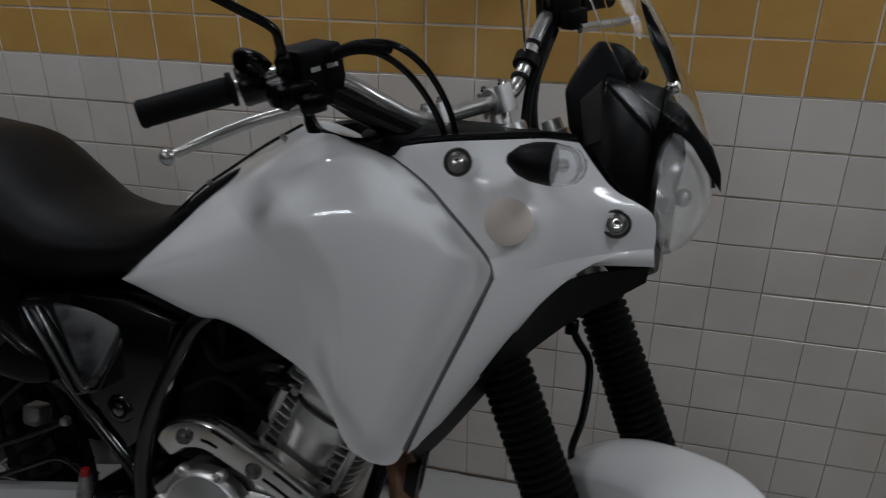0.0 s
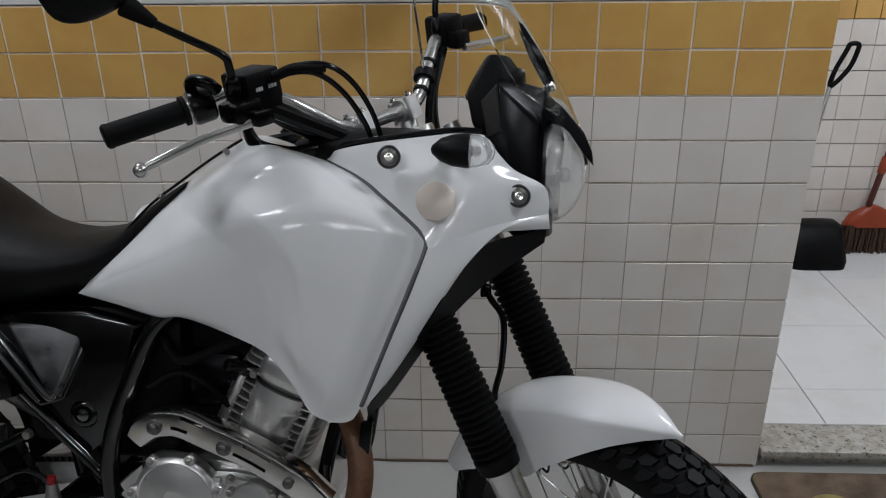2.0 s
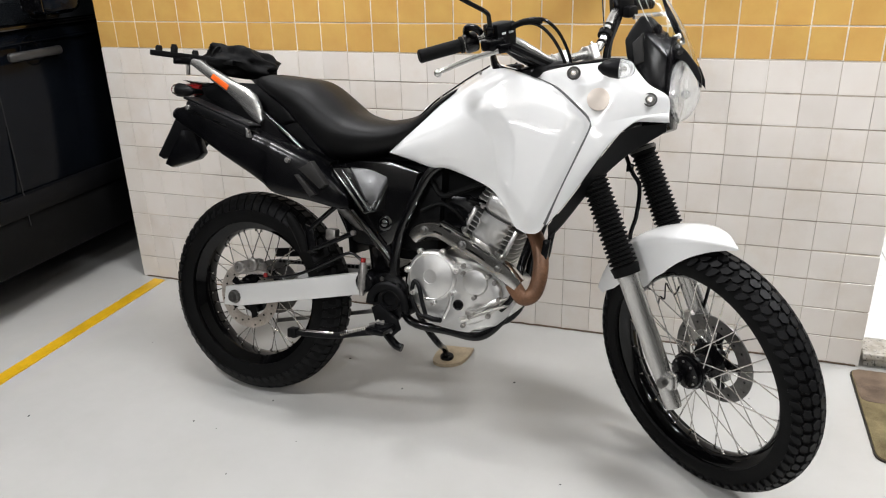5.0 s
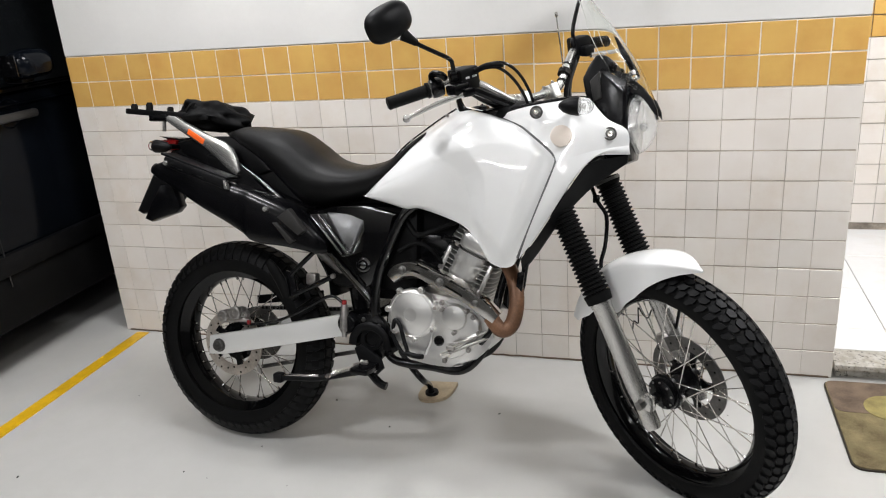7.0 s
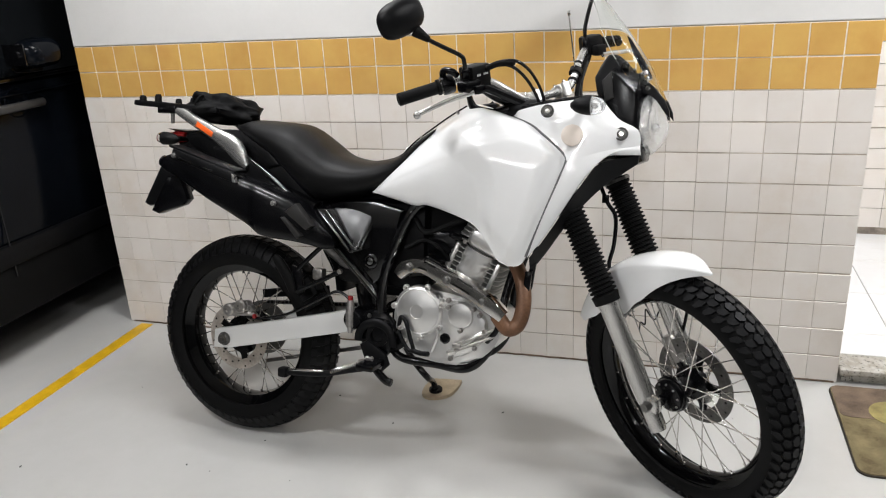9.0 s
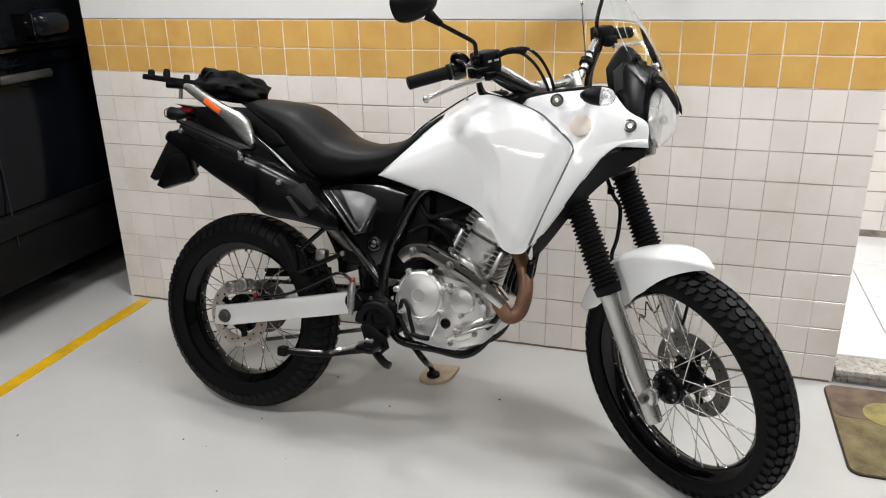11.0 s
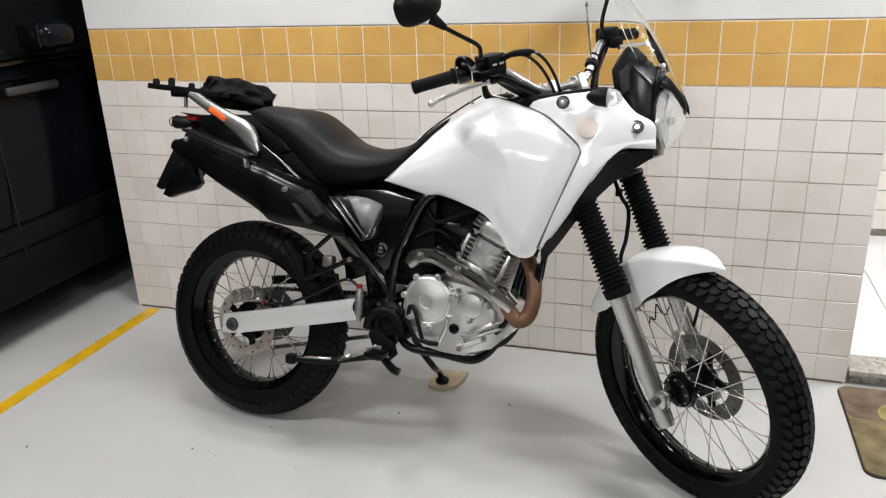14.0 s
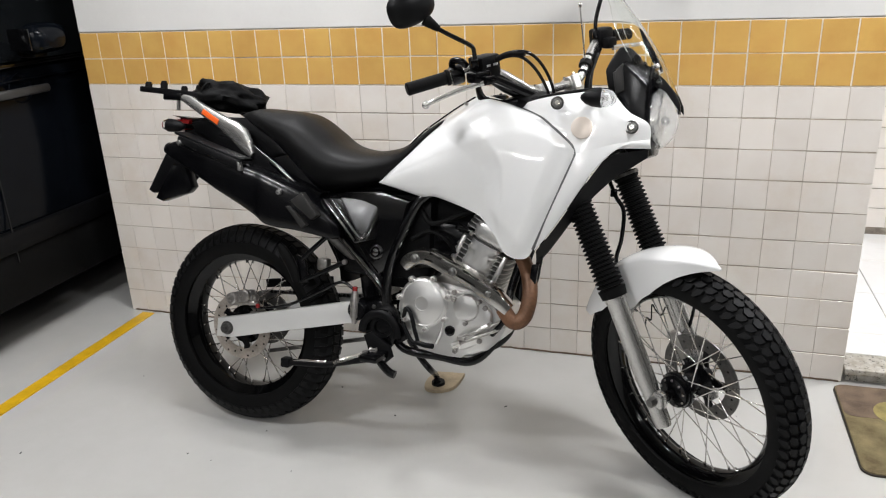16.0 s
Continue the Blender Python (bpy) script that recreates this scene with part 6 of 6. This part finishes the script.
# rear brake: master cylinder, pedal, caliper, chain
mc = part("rear_master_cylinder", lathe([(0.0, -0.05), (0.007, -0.05), (0.009, -0.035), (0.0135, -0.03), (0.0135, 0.02), (0.011, 0.03), (0.009, 0.048), (0.0, 0.048)], (0.443, -0.135, 0.45), (0, 0, 1), 16), M_STEEL, bike, "alloy rear brake cylinder with red cap")
part("cap", rod((0.443, -0.135, 0.492), (0.443, -0.135, 0.51), 0.0075, 10), M_RED, mc, "red cap")
part("brake_pedal", sweep([(0.60, -0.135, 0.425), (0.612, -0.15, 0.468), (0.63, -0.155, 0.458), (0.645, -0.155, 0.41), (0.655, -0.155, 0.378), (0.635, -0.15, 0.378), (0.608, -0.14, 0.41), (0.60, -0.135, 0.425)], 0.006, 10, 5), M_BLACK_MATT, bike, "black brake pedal loop")
part("pedal_pad", sweep([(0.65, -0.155, 0.378), (0.68, -0.16, 0.374), (0.705, -0.165, 0.376)], 0.0075, 10, 4), M_BLACK_MATT, bike)
lk = part("centre_lever", sweep([(0.215, -0.142, 0.252), (0.28, -0.142, 0.258), (0.36, -0.14, 0.266), (0.44, -0.13, 0.285), (0.51, -0.12, 0.30)], 0.0095, 12, 5), M_BLACK_MATT, bike, "black folded stand leg under the swingarm")
part("leg_foot", box(0.03, 0.03, 0.03, (0.22, -0.142, 0.253), 0.006), M_BLACK_MATT, lk)
part("chrome_edge", rod((0.24, -0.147, 0.264), (0.36, -0.145, 0.275), 0.004, 8), M_CHROME, lk)
coil = [Vector((0.385, -0.145, 0.276)).lerp(Vector((0.487, -0.145, 0.318)), k / 110) + Vector((0, 0.0065 * math.cos(k * 0.9), 0.0065 * math.sin(k * 0.9))) for k in range(111)]
part("return_spring", sweep(coil, 0.0016, 5, 1), M_CHROME, lk, "steel return spring")
part("spring_plate", plate([(0.478, 0.327), (0.525, 0.342), (0.53, 0.328), (0.485, 0.31)], -0.152, -0.146, 0.001), M_STEEL, lk)
part("stand_bracket", sweep([(0.50, -0.125, 0.33), (0.53, -0.13, 0.295), (0.56, -0.135, 0.272), (0.58, -0.135, 0.266)], 0.012, 10, 5), M_SATIN, lk)
cb_ = box(0.085, 0.034, 0.036, (0.022, -0.086, 0.425), 0.012, turn=Matrix.Rotation(radians(-14), 3, "Y"))
for x, z, r in ((-0.008, 0.418, 0.019), (0.038, 0.432, 0.021), (0.078, 0.43, 0.012)):
    lathe([(r, 0.0), (r, 0.012), (r * 0.8, 0.016), (r * 0.35, 0.016), (r * 0.3, 0.012), (0, 0.012)], (x, -0.1, z), (0, -1, 0), 18, cb_)
rod((-0.02, -0.095, 0.40), (0.085, -0.095, 0.412), 0.008, 10, cb_)
rc = part("rear_caliper", cb_, M_STEEL, bike, "cast rear brake caliper")
part("caliper_pad_cover", box(0.012, 0.01, 0.014, (0.088, -0.105, 0.405), 0.003), M_RED, rc, "red bleed cap")
part("caliper_arm", rod((0.05, -0.085, 0.37), (0.11, -0.09, 0.375), 0.011, 10), M_STEEL, rc)
part("rear_sprocket", lathe([(0.05, -0.003), (0.092, -0.003), (0.092, 0.003), (0.05, 0.003)], AXLE_R + Vector((0, 0.078, 0)), Y_AXIS, 40, closed=True), M_DISC, rear_wheel, "steel rear sprocket")
ch = part("drive_chain", box(0.50, 0.012, 0.013, (0.25, 0.078, 0.428), 0.002, turn=Matrix.Rotation(radians(-4), 3, "Y")), M_DISC, bike, "dark drive chain")
part("lower_run", box(0.50, 0.012, 0.013, (0.25, 0.078, 0.265), 0.002, turn=Matrix.Rotation(radians(-14), 3, "Y")), M_DISC, ch)
for k in range(34):
    part("chain_link", box(0.011, 0.016, 0.010, (0.02 + k * 0.0145, 0.078, 0.413 + k * 0.001), 0.003), M_SATIN, ch, smooth=0)
part("chain_guard", box(0.26, 0.01, 0.03, (0.12, 0.085, 0.455), 0.004, turn=Matrix.Rotation(radians(-8), 3, "Y")), M_BLACK_MATT, bike, "black chain guard")
part("brake_hose_rear", sweep([(0.443, -0.135, 0.5), (0.40, -0.14, 0.52), (0.32, -0.13, 0.48), (0.22, -0.12, 0.43), (0.11, -0.1, 0.40), (0.05, -0.09, 0.395)], 0.0045, 8, 6), M_SATIN, bike, "black rear brake hose")
part("reservoir", box(0.035, 0.03, 0.035, (0.318, -0.1, 0.56), 0.006), M_STEEL, bike, "grey brake fluid reservoir")

# side stand on the far side
IB = BIKE.inverted()
foot_w = Vector((-1.345, -0.343, 0.02))
foot = IB @ foot_w
st = part("side_stand", sweep([(0.52, 0.10, 0.31), (0.55, 0.115, 0.255), (0.585, 0.13, 0.21), foot + Vector((-0.008, -0.012, 0.03)), foot], 0.0105, 12, 4), M_SATIN, bike, "black side stand, lowered")
part("stand_foot", lathe([(0, 0.004), (0.022, 0.004), (0.024, 0), (0.024, -0.006)], foot, IB.to_3x3() @ Vector((0, 0, 1)), 20), M_SATIN, st)

# black cap lying on the rack


def soft_heap():
    bm = bmesh.new()
    bmesh.ops.create_uvsphere(bm, u_segments=40, v_segments=24, radius=1)
    for v in bm.verts:
        p = v.co.copy()
        n = noise.noise(p * 1.6 + Vector((3, 1, 7))) * 0.34 + noise.noise(p * 3.2) * 0.22 + noise.noise(p * 7.0) * 0.06
        fold = 0.10 * math.sin(9 * p.x + 3 * p.y + 4 * n)
        q = p * (1 + n + fold * (1 - abs(p.z)))
        v.co = Vector((q.x * 0.122, q.y * 0.09, max(-0.045, q.z * 0.048)))
    return bm


cap_at = BIKE @ pose(-0.095, -0.01, 1.046, 0, 6, 8)
cap = part("cloth_bag", soft_heap(), M_CLOTH, None, smooth=80)
tagged(cap, "crumpled black cloth bag on the bike rack", "bag")
cap.matrix_basis = cap_at
part("strap", sweep([(-0.045, -0.07, -0.02), (-0.05, -0.085, 0.01), (-0.042, -0.075, 0.035), (-0.035, -0.06, 0.036), (-0.03, -0.085, 0.005), (-0.035, -0.08, -0.018)], 0.003, 6, 5), M_RUBBER, cap, "grey strap loop")

# wooden pad under the stand
pad = thing("wooden_pad", "thin pale half-round wooden pad under the side stand", "pad", pose(-1.33, -0.315, 0.0))
bm = bmesh.new()
rim = [(-0.05, 0.055), (0.056, 0.064), (0.052, 0.0), (0.036, -0.045), (0.0, -0.07), (-0.036, -0.072), (-0.06, -0.05), (-0.064, 0.0)]
ring = smooth_line([Vector((x, y, 0)) for x, y in rim[1:]], 4)
loft([[Vector((-0.05, 0.055, z))] + [Vector((p.x, p.y, z)) for p in ring] for z in (0.001, 0.013)], bm)
part("board", bm, M_WOOD, pad, smooth=20)

# ---- parked car beyond the yellow line ----
M_CAR = surface("black_car_paint", (0.003, 0.004, 0.006), 0.16, vary=0.2, bump=0.0, coat=0.04, spec=0.12)
# Handle's black raised to grey for caught light; also the floor grit's colour.
M_HANDLE = surface("worn_grey_black_plastic", (0.034, 0.033, 0.032), 0.45, vary=0.25, scale=20)
M_CARGLASS = surface("dark_car_glass", (0.006, 0.007, 0.008), 0.06, vary=0.2, bump=0.0, spec=0.4)
car = thing("car", "black sport utility car parked close to the wall", "car", pose(-3.09, 0.84, 0.03))


def car_side(x, lo, hi, bulge):
    """One flank station, from sill to belt."""
    return [Vector((x - 0.05, 0, lo)), Vector((x - 0.01, 0, lo + 0.06)), Vector((x + bulge * 0.6, 0, lo + (hi - lo) * 0.35)), Vector((x + bulge, 0, lo + (hi - lo) * 0.62)), Vector((x + bulge * 0.8, 0, hi - 0.09)), Vector((x - 0.02, 0, hi))]


bm = bmesh.new()
W = 1.78
secs = []
for y, lo, hi, inset in ((-2.6, 0.50, 0.90, 0.18), (-2.5, 0.36, 1.03, 0.06), (-2.0, 0.26, 1.06, 0.0), (-0.9, 0.22, 1.065, 0.0), (0.5, 0.22, 1.06, 0.0), (1.0, 0.24, 1.04, 0.01), (1.8, 0.32, 0.95, 0.06), (2.15, 0.42, 0.80, 0.2)):
    right = car_side(0.0 - inset, lo, hi, 0.028)
    left = [Vector((-W - p.x, 0, p.z)) for p in right]
    ring = right + left[::-1]
    secs.append([Vector((p.x, y, p.z)) for p in ring])
loft(secs, bm)
part("body", bm, M_CAR, car, "gloss black car body", smooth=35)
bm = bmesh.new()
cab = []
for y, hw, top in ((-2.45, 0.80, 1.10), (-2.2, 0.78, 1.44), (-1.6, 0.74, 1.60), (-0.6, 0.73, 1.62), (0.05, 0.74, 1.52), (0.75, 0.82, 1.07)):
    m = -W / 2
    low = 1.04
    cab.append([Vector((m + 0.86, y, low)), Vector((m + hw + 0.03, y, (low + top) / 2)), Vector((m + hw - 0.06, y, top - 0.03)), Vector((m + hw - 0.2, y, top)), Vector((m - hw + 0.2, y, top)), Vector((m - hw + 0.06, y, top - 0.03)), Vector((m - hw - 0.03, y, (low + top) / 2)), Vector((m - 0.86, y, low))])
loft(cab, bm)
part("cabin", bm, M_CAR, car, "black cabin and roof", smooth=35)
for y0, y1 in ((-2.1, -1.27), (-1.19, 0.1)):
    lean = 0.3 if y1 > 0 else 0.02
    part("side_window", loft([[Vector((-0.045, y0, 1.09)), Vector((-0.03, y1, 1.09)), Vector((-0.12, y1 - lean, 1.45)), Vector((-0.12, y0 + 0.05, 1.45))], [Vector((-0.005, y0, 1.085)), Vector((-0.005, y1, 1.085)), Vector((-0.10, y1 - lean, 1.45)), Vector((-0.10, y0 + 0.05, 1.45))]]), M_CARGLASS, car, "dark side window", smooth=0)
part("belt_trim", box(0.014, 2.6, 0.018, (-0.002, -0.9, 1.072), 0.004), M_BLACK_GLOSS, car, "gloss belt trim")
part("shoulder_crease", sweep([(0.018, -2.3, 1.0), (0.024, -1.4, 1.012), (0.024, -0.6, 1.02), (0.012, 0.4, 1.02)], 0.006, 8, 5), M_CAR, car, "pressed shoulder crease")
for y in (-1.04, -2.12):
    h = part("door_handle", loft([round_section((0.058, y + q, 0.975), (1, 0, 0), (0, 0, 1), 0.011 * k, 0.0165 * k, 3.0, 14) for q, k in ((-0.128, 0.6), (-0.12, 1.0), (0.12, 1.0), (0.128, 0.6))]), M_HANDLE, car, "black bar door handle, greyed for the light it catches")
    for q in (-0.09, 0.09):
        part("handle_mount", box(0.05, 0.03, 0.02, (0.035, y + q, 0.975), 0.004), M_SATIN, h)
    part("handle_cup", lathe([(0.0, -0.004), (0.05, -0.002), (0.056, 0.003), (0.058, 0.0), (0.056, -0.01)], (0.024, y + 0.02, 0.985), (1, 0, 0), 24), M_CAR, h, "recess behind the handle")
for y in (-1.22, -0.02):
    part("door_gap", box(0.004, 0.006, 0.66, (0.026, y, 0.66), 0.0), M_CARGLASS, car, "door shut line", smooth=0)
part("sill_trim", box(0.04, 2.9, 0.09, (0.014, -0.7, 0.415), 0.018), M_BLACK_MATT, car, "black plastic side moulding")
# Dull sheet added so the lower flank stays dark and reflects no floor.
part("sill_cladding", box(0.06, 2.7, 0.22, (-0.01, -0.7, 0.265), 0.02), M_RUBBER, car, "added dull black sheet hiding floor reflections on the sill")
mirror_body = loft([round_section((x, -0.96, z), (0, 1, 0), (0, 0, 1), a, b, 2.6, 20) for x, z, a, b in ((0.03, 1.13, 0.05, 0.03), (0.06, 1.155, 0.085, 0.048), (0.11, 1.17, 0.10, 0.058), (0.16, 1.17, 0.09, 0.052), (0.185, 1.165, 0.05, 0.032))])
mb = part("door_mirror", mirror_body, M_CAR, car, "black door mirror", smooth=50)
part("mirror_glass", box(0.10, 0.006, 0.08, (0.11, -1.060, 1.17), 0.002), M_BLACK_GLOSS, mb, "mirror glass")
part("mirror_arm", box(0.09, 0.07, 0.03, (0.04, -0.94, 1.11), 0.01), M_BLACK_MATT, mb)
for y in (-1.95, 1.25):
    for x in (-0.11, -W + 0.11):
        wl = part("wheel", lathe([(0.0, -0.09), (0.2, -0.085), (0.225, -0.1), (0.25, -0.11), (0.33, -0.105), (0.352, -0.07), (0.355, 0.07), (0.33, 0.105), (0.25, 0.11), (0.0, 0.09)], (x, y, 0.325), (1, 0, 0), 40), M_RUBBER, car, "black tyre and wheel")
        for k in range(5):
            a = 2 * math.pi * k / 5
            part("rim_spoke", box(0.02, 0.05, 0.19, (0, 0, 0.12), 0.008), M_STEEL, wl, at=Matrix.Translation((x + (0.09 if x > -1 else -0.09), y, 0.325)) @ Matrix.Rotation(a, 4, "X"))

# ---- doormat, broom and dustpan ----


def mat_material():
    m, nt, b = nodes_of("printed_doormat")
    fine, big = noise_node(nt, 420.0, 3.0, 0.7), noise_node(nt, 11.0, 6.0, 0.7)
    r = ramp(nt, big.outputs[0], (0.10, 0.07, 0.032), (0.27, 0.22, 0.11), 0.3, 0.68)
    mix = nt.nodes.new("ShaderNodeMix")
    mix.data_type, mix.blend_type = "RGBA", "OVERLAY"
    mix.inputs[0].default_value = 0.6
    link(nt, r.outputs[0], mix.inputs[6])
    link(nt, fine.outputs[0], mix.inputs[7])
    link(nt, mix.outputs[2], b.inputs["Base Color"])
    b.inputs["Roughness"].default_value = 0.95
    bp = nt.nodes.new("ShaderNodeBump")
    bp.inputs["Strength"].default_value, bp.inputs["Distance"].default_value = 0.8, 0.003
    link(nt, fine.outputs[0], bp.inputs["Height"])
    link(nt, bp.outputs[0], b.inputs["Normal"])
    return m


M_MAT = mat_material()
M_MATBROWN = surface("brown_mat_band", (0.15, 0.105, 0.072), 0.95, vary=0.55, scale=13, grain=420, bump=0.7, depth=0.003)
M_MATOLIVE = surface("olive_mat_print", (0.30, 0.245, 0.09), 0.95, vary=0.5, scale=14, grain=420, bump=0.7, depth=0.003)
M_MATEDGE = surface("dark_mat_edge", (0.035, 0.027, 0.018), 0.8, vary=0.2)
doormat = thing("doormat", "brown and olive rectangular doormat with dark edge", "mat", pose(-0.034, -0.03, 0.0, 0, 0, 0))


def rounded(x0, y0, x1, y1, r, z0, z1):
    pts = []
    for cx_, cy_, a0 in ((x1 - r, y1 - r, 0), (x0 + r, y1 - r, 90), (x0 + r, y0 + r, 180), (x1 - r, y0 + r, 270)):
        for k in range(6):
            a = radians(a0 + 18 * k)
            pts.append((cx_ + r * math.cos(a), cy_ + r * math.sin(a)))
    bm = bmesh.new()
    loft([[Vector((x, y, z)) for x, y in pts] for z in (z0, z1)], bm)
    return bm


part("base", rounded(0.0, -0.508, 0.72, 0.0, 0.035, 0.0005, 0.006), M_MATEDGE, doormat, "dark rubber edge", smooth=0)
part("top_face", rounded(0.004, -0.504, 0.716, -0.004, 0.032, 0.006, 0.0095), M_MAT, doormat, "olive brown carpet face", smooth=0)
part("band", rounded(0.006, -0.205, 0.714, -0.006, 0.03, 0.0095, 0.0105), M_MATBROWN, doormat, "darker brown band", smooth=0)
for x in (0.17, 0.36, 0.55):
    part("print", lathe([(0.075, 0.0105), (0.075, 0.0117), (0.0, 0.0117)], (x, -0.165, 0), (0, 0, 1), 28), M_MATOLIVE, doormat, "round olive print", smooth=0)

M_ORANGE_BROOM = surface("orange_broom_plastic", (0.33, 0.05, 0.012), 0.4, vary=0.2)
M_BROOM_STICK = surface("dark_red_stick", (0.10, 0.02, 0.015), 0.45, vary=0.3)
M_BRISTLE = surface("dark_bristles", (0.07, 0.035, 0.02), 0.9, vary=0.4, scale=60, grain=300, bump=0.6)
broom = thing("broom", "orange broom with dark red stick leaning by the wall", "broom", pose(0.90, 1.36, ROOM_Z))
part("stick", rod((-0.02, 0.0, 0.2), (0.17, 0.06, 1.25), 0.012, 14), M_BROOM_STICK, broom, "dark red broom stick")
part("collar", rod((0.005, 0.01, 0.34), (0.018, 0.014, 0.41), 0.016, 14), M_ORANGE_BROOM, broom)
part("head", loft([round_section((0, 0, z), (1, 0, 0), (0, 1, 0), a, b, 2.6, 24) for z, a, b in ((0.205, 0.018, 0.018), (0.19, 0.05, 0.024), (0.165, 0.092, 0.032), (0.13, 0.108, 0.036), (0.118, 0.11, 0.037))]), M_ORANGE_BROOM, broom, "orange plastic broom head")
bm = bmesh.new()
brg = random.Random(3)
for k in range(240):
    x, y = brg.uniform(-0.102, 0.102), brg.uniform(-0.03, 0.03)
    rod((x, y, 0.125), (x * 1.12 + brg.uniform(-0.008, 0.008), y * 1.3 + brg.uniform(-0.006, 0.006), brg.uniform(0.0, 0.012)), 0.0035, 5, bm, cap=False)
tagged(part("bristles", bm, M_BRISTLE, broom, "dark worn bristles"), kind="stuff")
pan = thing("dustpan", "black long-handled dustpan standing on the white tiles", "dustpan", pose(0.63, 1.25, ROOM_Z))
secs = []
for z, d, w in ((0.0, 0.10, 0.115), (0.03, 0.10, 0.118), (0.10, 0.075, 0.112), (0.155, 0.05, 0.105), (0.165, 0.03, 0.09)):
    secs.append(round_section((0, 0.0 + (0.1 - d) * 0.5, z), (1, 0, 0), (0, 1, 0), w, d, 5.0, 28))
part("scoop", loft(secs), M_BLACK_MATT, pan, "black plastic scoop")
part("handle", rod((-0.115, 0.0, 0.165), (-0.05, 0.0, 0.73), 0.0085, 12), M_SILVER, pan, "silver tube handle")
part("grip_loop", sweep([(-0.05, 0, 0.72), (-0.02, 0.0, 0.75), (0.012, 0.0, 0.80), (0.028, 0.0, 0.865), (0.02, 0.0, 0.88), (-0.005, 0, 0.878), (-0.012, 0, 0.86), (-0.04, 0, 0.79), (-0.052, 0, 0.74), (-0.05, 0, 0.72)], 0.009, 10, 5), M_BLACK_MATT, pan, "black grip loop")

# grit on the floor
grit_rng = random.Random(17)
bm = bmesh.new()
for k in range(46):
    gx, gy, gr = grit_rng.uniform(-2.6, 0.3), grit_rng.uniform(-1.9, -0.06), grit_rng.uniform(0.0012, 0.0035)
    bmesh.ops.create_icosphere(bm, subdivisions=1, radius=1, matrix=Matrix.Translation((gx, gy, gr * 0.35)) @ Matrix.Rotation(grit_rng.uniform(0, 3), 4, "Z") @ Matrix.Diagonal((gr * grit_rng.uniform(1, 2), gr, gr * 0.5, 1)))
tagged(part("floor_grit", bm, M_HANDLE, None), "tiny dark grit specks on the grey floor", "grit", kind="stuff")

# ---- wall tiles, one object each ----


def tile_mesh(name, material, gap=0.0011, depth=0.011, gap_z=0.0034):
    bm = box(T - gap, depth, T - gap_z, (0, depth / 2, 0), 0.0007, segs=1)
    mesh = bpy.data.meshes.new(name)
    bm.to_mesh(mesh)
    bm.free()
    mesh.materials.append(material)
    return mesh


tile_rng = random.Random(5)
TILE, TILE_YELLOW = tile_mesh("tile", M_TILE), tile_mesh("yellow_tile", M_TILE_Y, 0.0042, gap_z=0.0042)


def place_tile(mesh, parent, x, y, z):
    ob = new(mesh.name, mesh)
    ob.parent = parent
    ob.matrix_basis = Matrix.Translation((x, y + tile_rng.uniform(-0.0006, 0.0006), z + tile_rng.uniform(-0.0007, 0.0007))) @ Euler((radians(tile_rng.uniform(-0.5, 0.5)), radians(tile_rng.uniform(-0.35, 0.35)), radians(tile_rng.uniform(-0.5, 0.5)))).to_matrix().to_4x4() @ Matrix.Diagonal((tile_rng.uniform(0.993, 1.0), 1, tile_rng.uniform(0.986, 1.0), 1))
    return ob


for row in range(12):
    yellow = row >= 10
    for col in range(25):
        place_tile(TILE_YELLOW if yellow else TILE, wall, -(col + 0.5) * T, 0.0, (row + 0.5) * T)


def joined_tiles(cells, material, gap=0.0015, depth=0.011):
    bm = bmesh.new()
    for x, y, z, w, h in cells:
        box(w - gap, depth, h - max(gap, 0.0032), (x, y + depth / 2, z), 0.0007, bm, segs=1)
    return bm


far = lambda rows: [(-(col + 0.5) * T if col < 28 else (WALL_L - 28 * T) / 2, 0.0, (row + 0.5) * T, T if col < 28 else -WALL_L - 28 * T, T) for row in rows for col in range(25, 29)]
tagged(part("tile_field", joined_tiles(far(range(10)), M_TILE), M_TILE, wall, smooth=0), kind="stuff")
tagged(part("yellow_tile_field", joined_tiles(far((10, 11)), M_TILE_Y, 0.0042), M_TILE_Y, wall, smooth=0), kind="stuff")

# room tiles
for row in range(1, 13):
    for col in range(8):
        place_tile(TILE_YELLOW if row in (10, 11) else TILE, room_wall, 0.22 + (col + 0.5) * T, ROOM_Y + 0.006, ROOM_Z + 0.039 + (row - 0.5) * T)
bm = bmesh.new()
box(0.397, 0.397, 0.008, (0, 0, 0.0), 0.0015, bm, segs=1)
FLOOR_TILE = bpy.data.meshes.new("floor_tile")
bm.to_mesh(FLOOR_TILE)
bm.free()
FLOOR_TILE.materials.append(M_ROOMTILE)
for i in range(-1, 3):
    for j in range(4):
        ob = new("floor_tile", FLOOR_TILE)
        ob.parent = room_floor
        ob.matrix_basis = Matrix.Translation((0.025 + 0.4 * i + 0.4, 0.2025 if j == 0 else 0.09 + 0.4 * j, ROOM_Z - 0.0035)) @ Matrix.Diagonal((1, 0.4375 if j == 0 else 1, 1, 1))
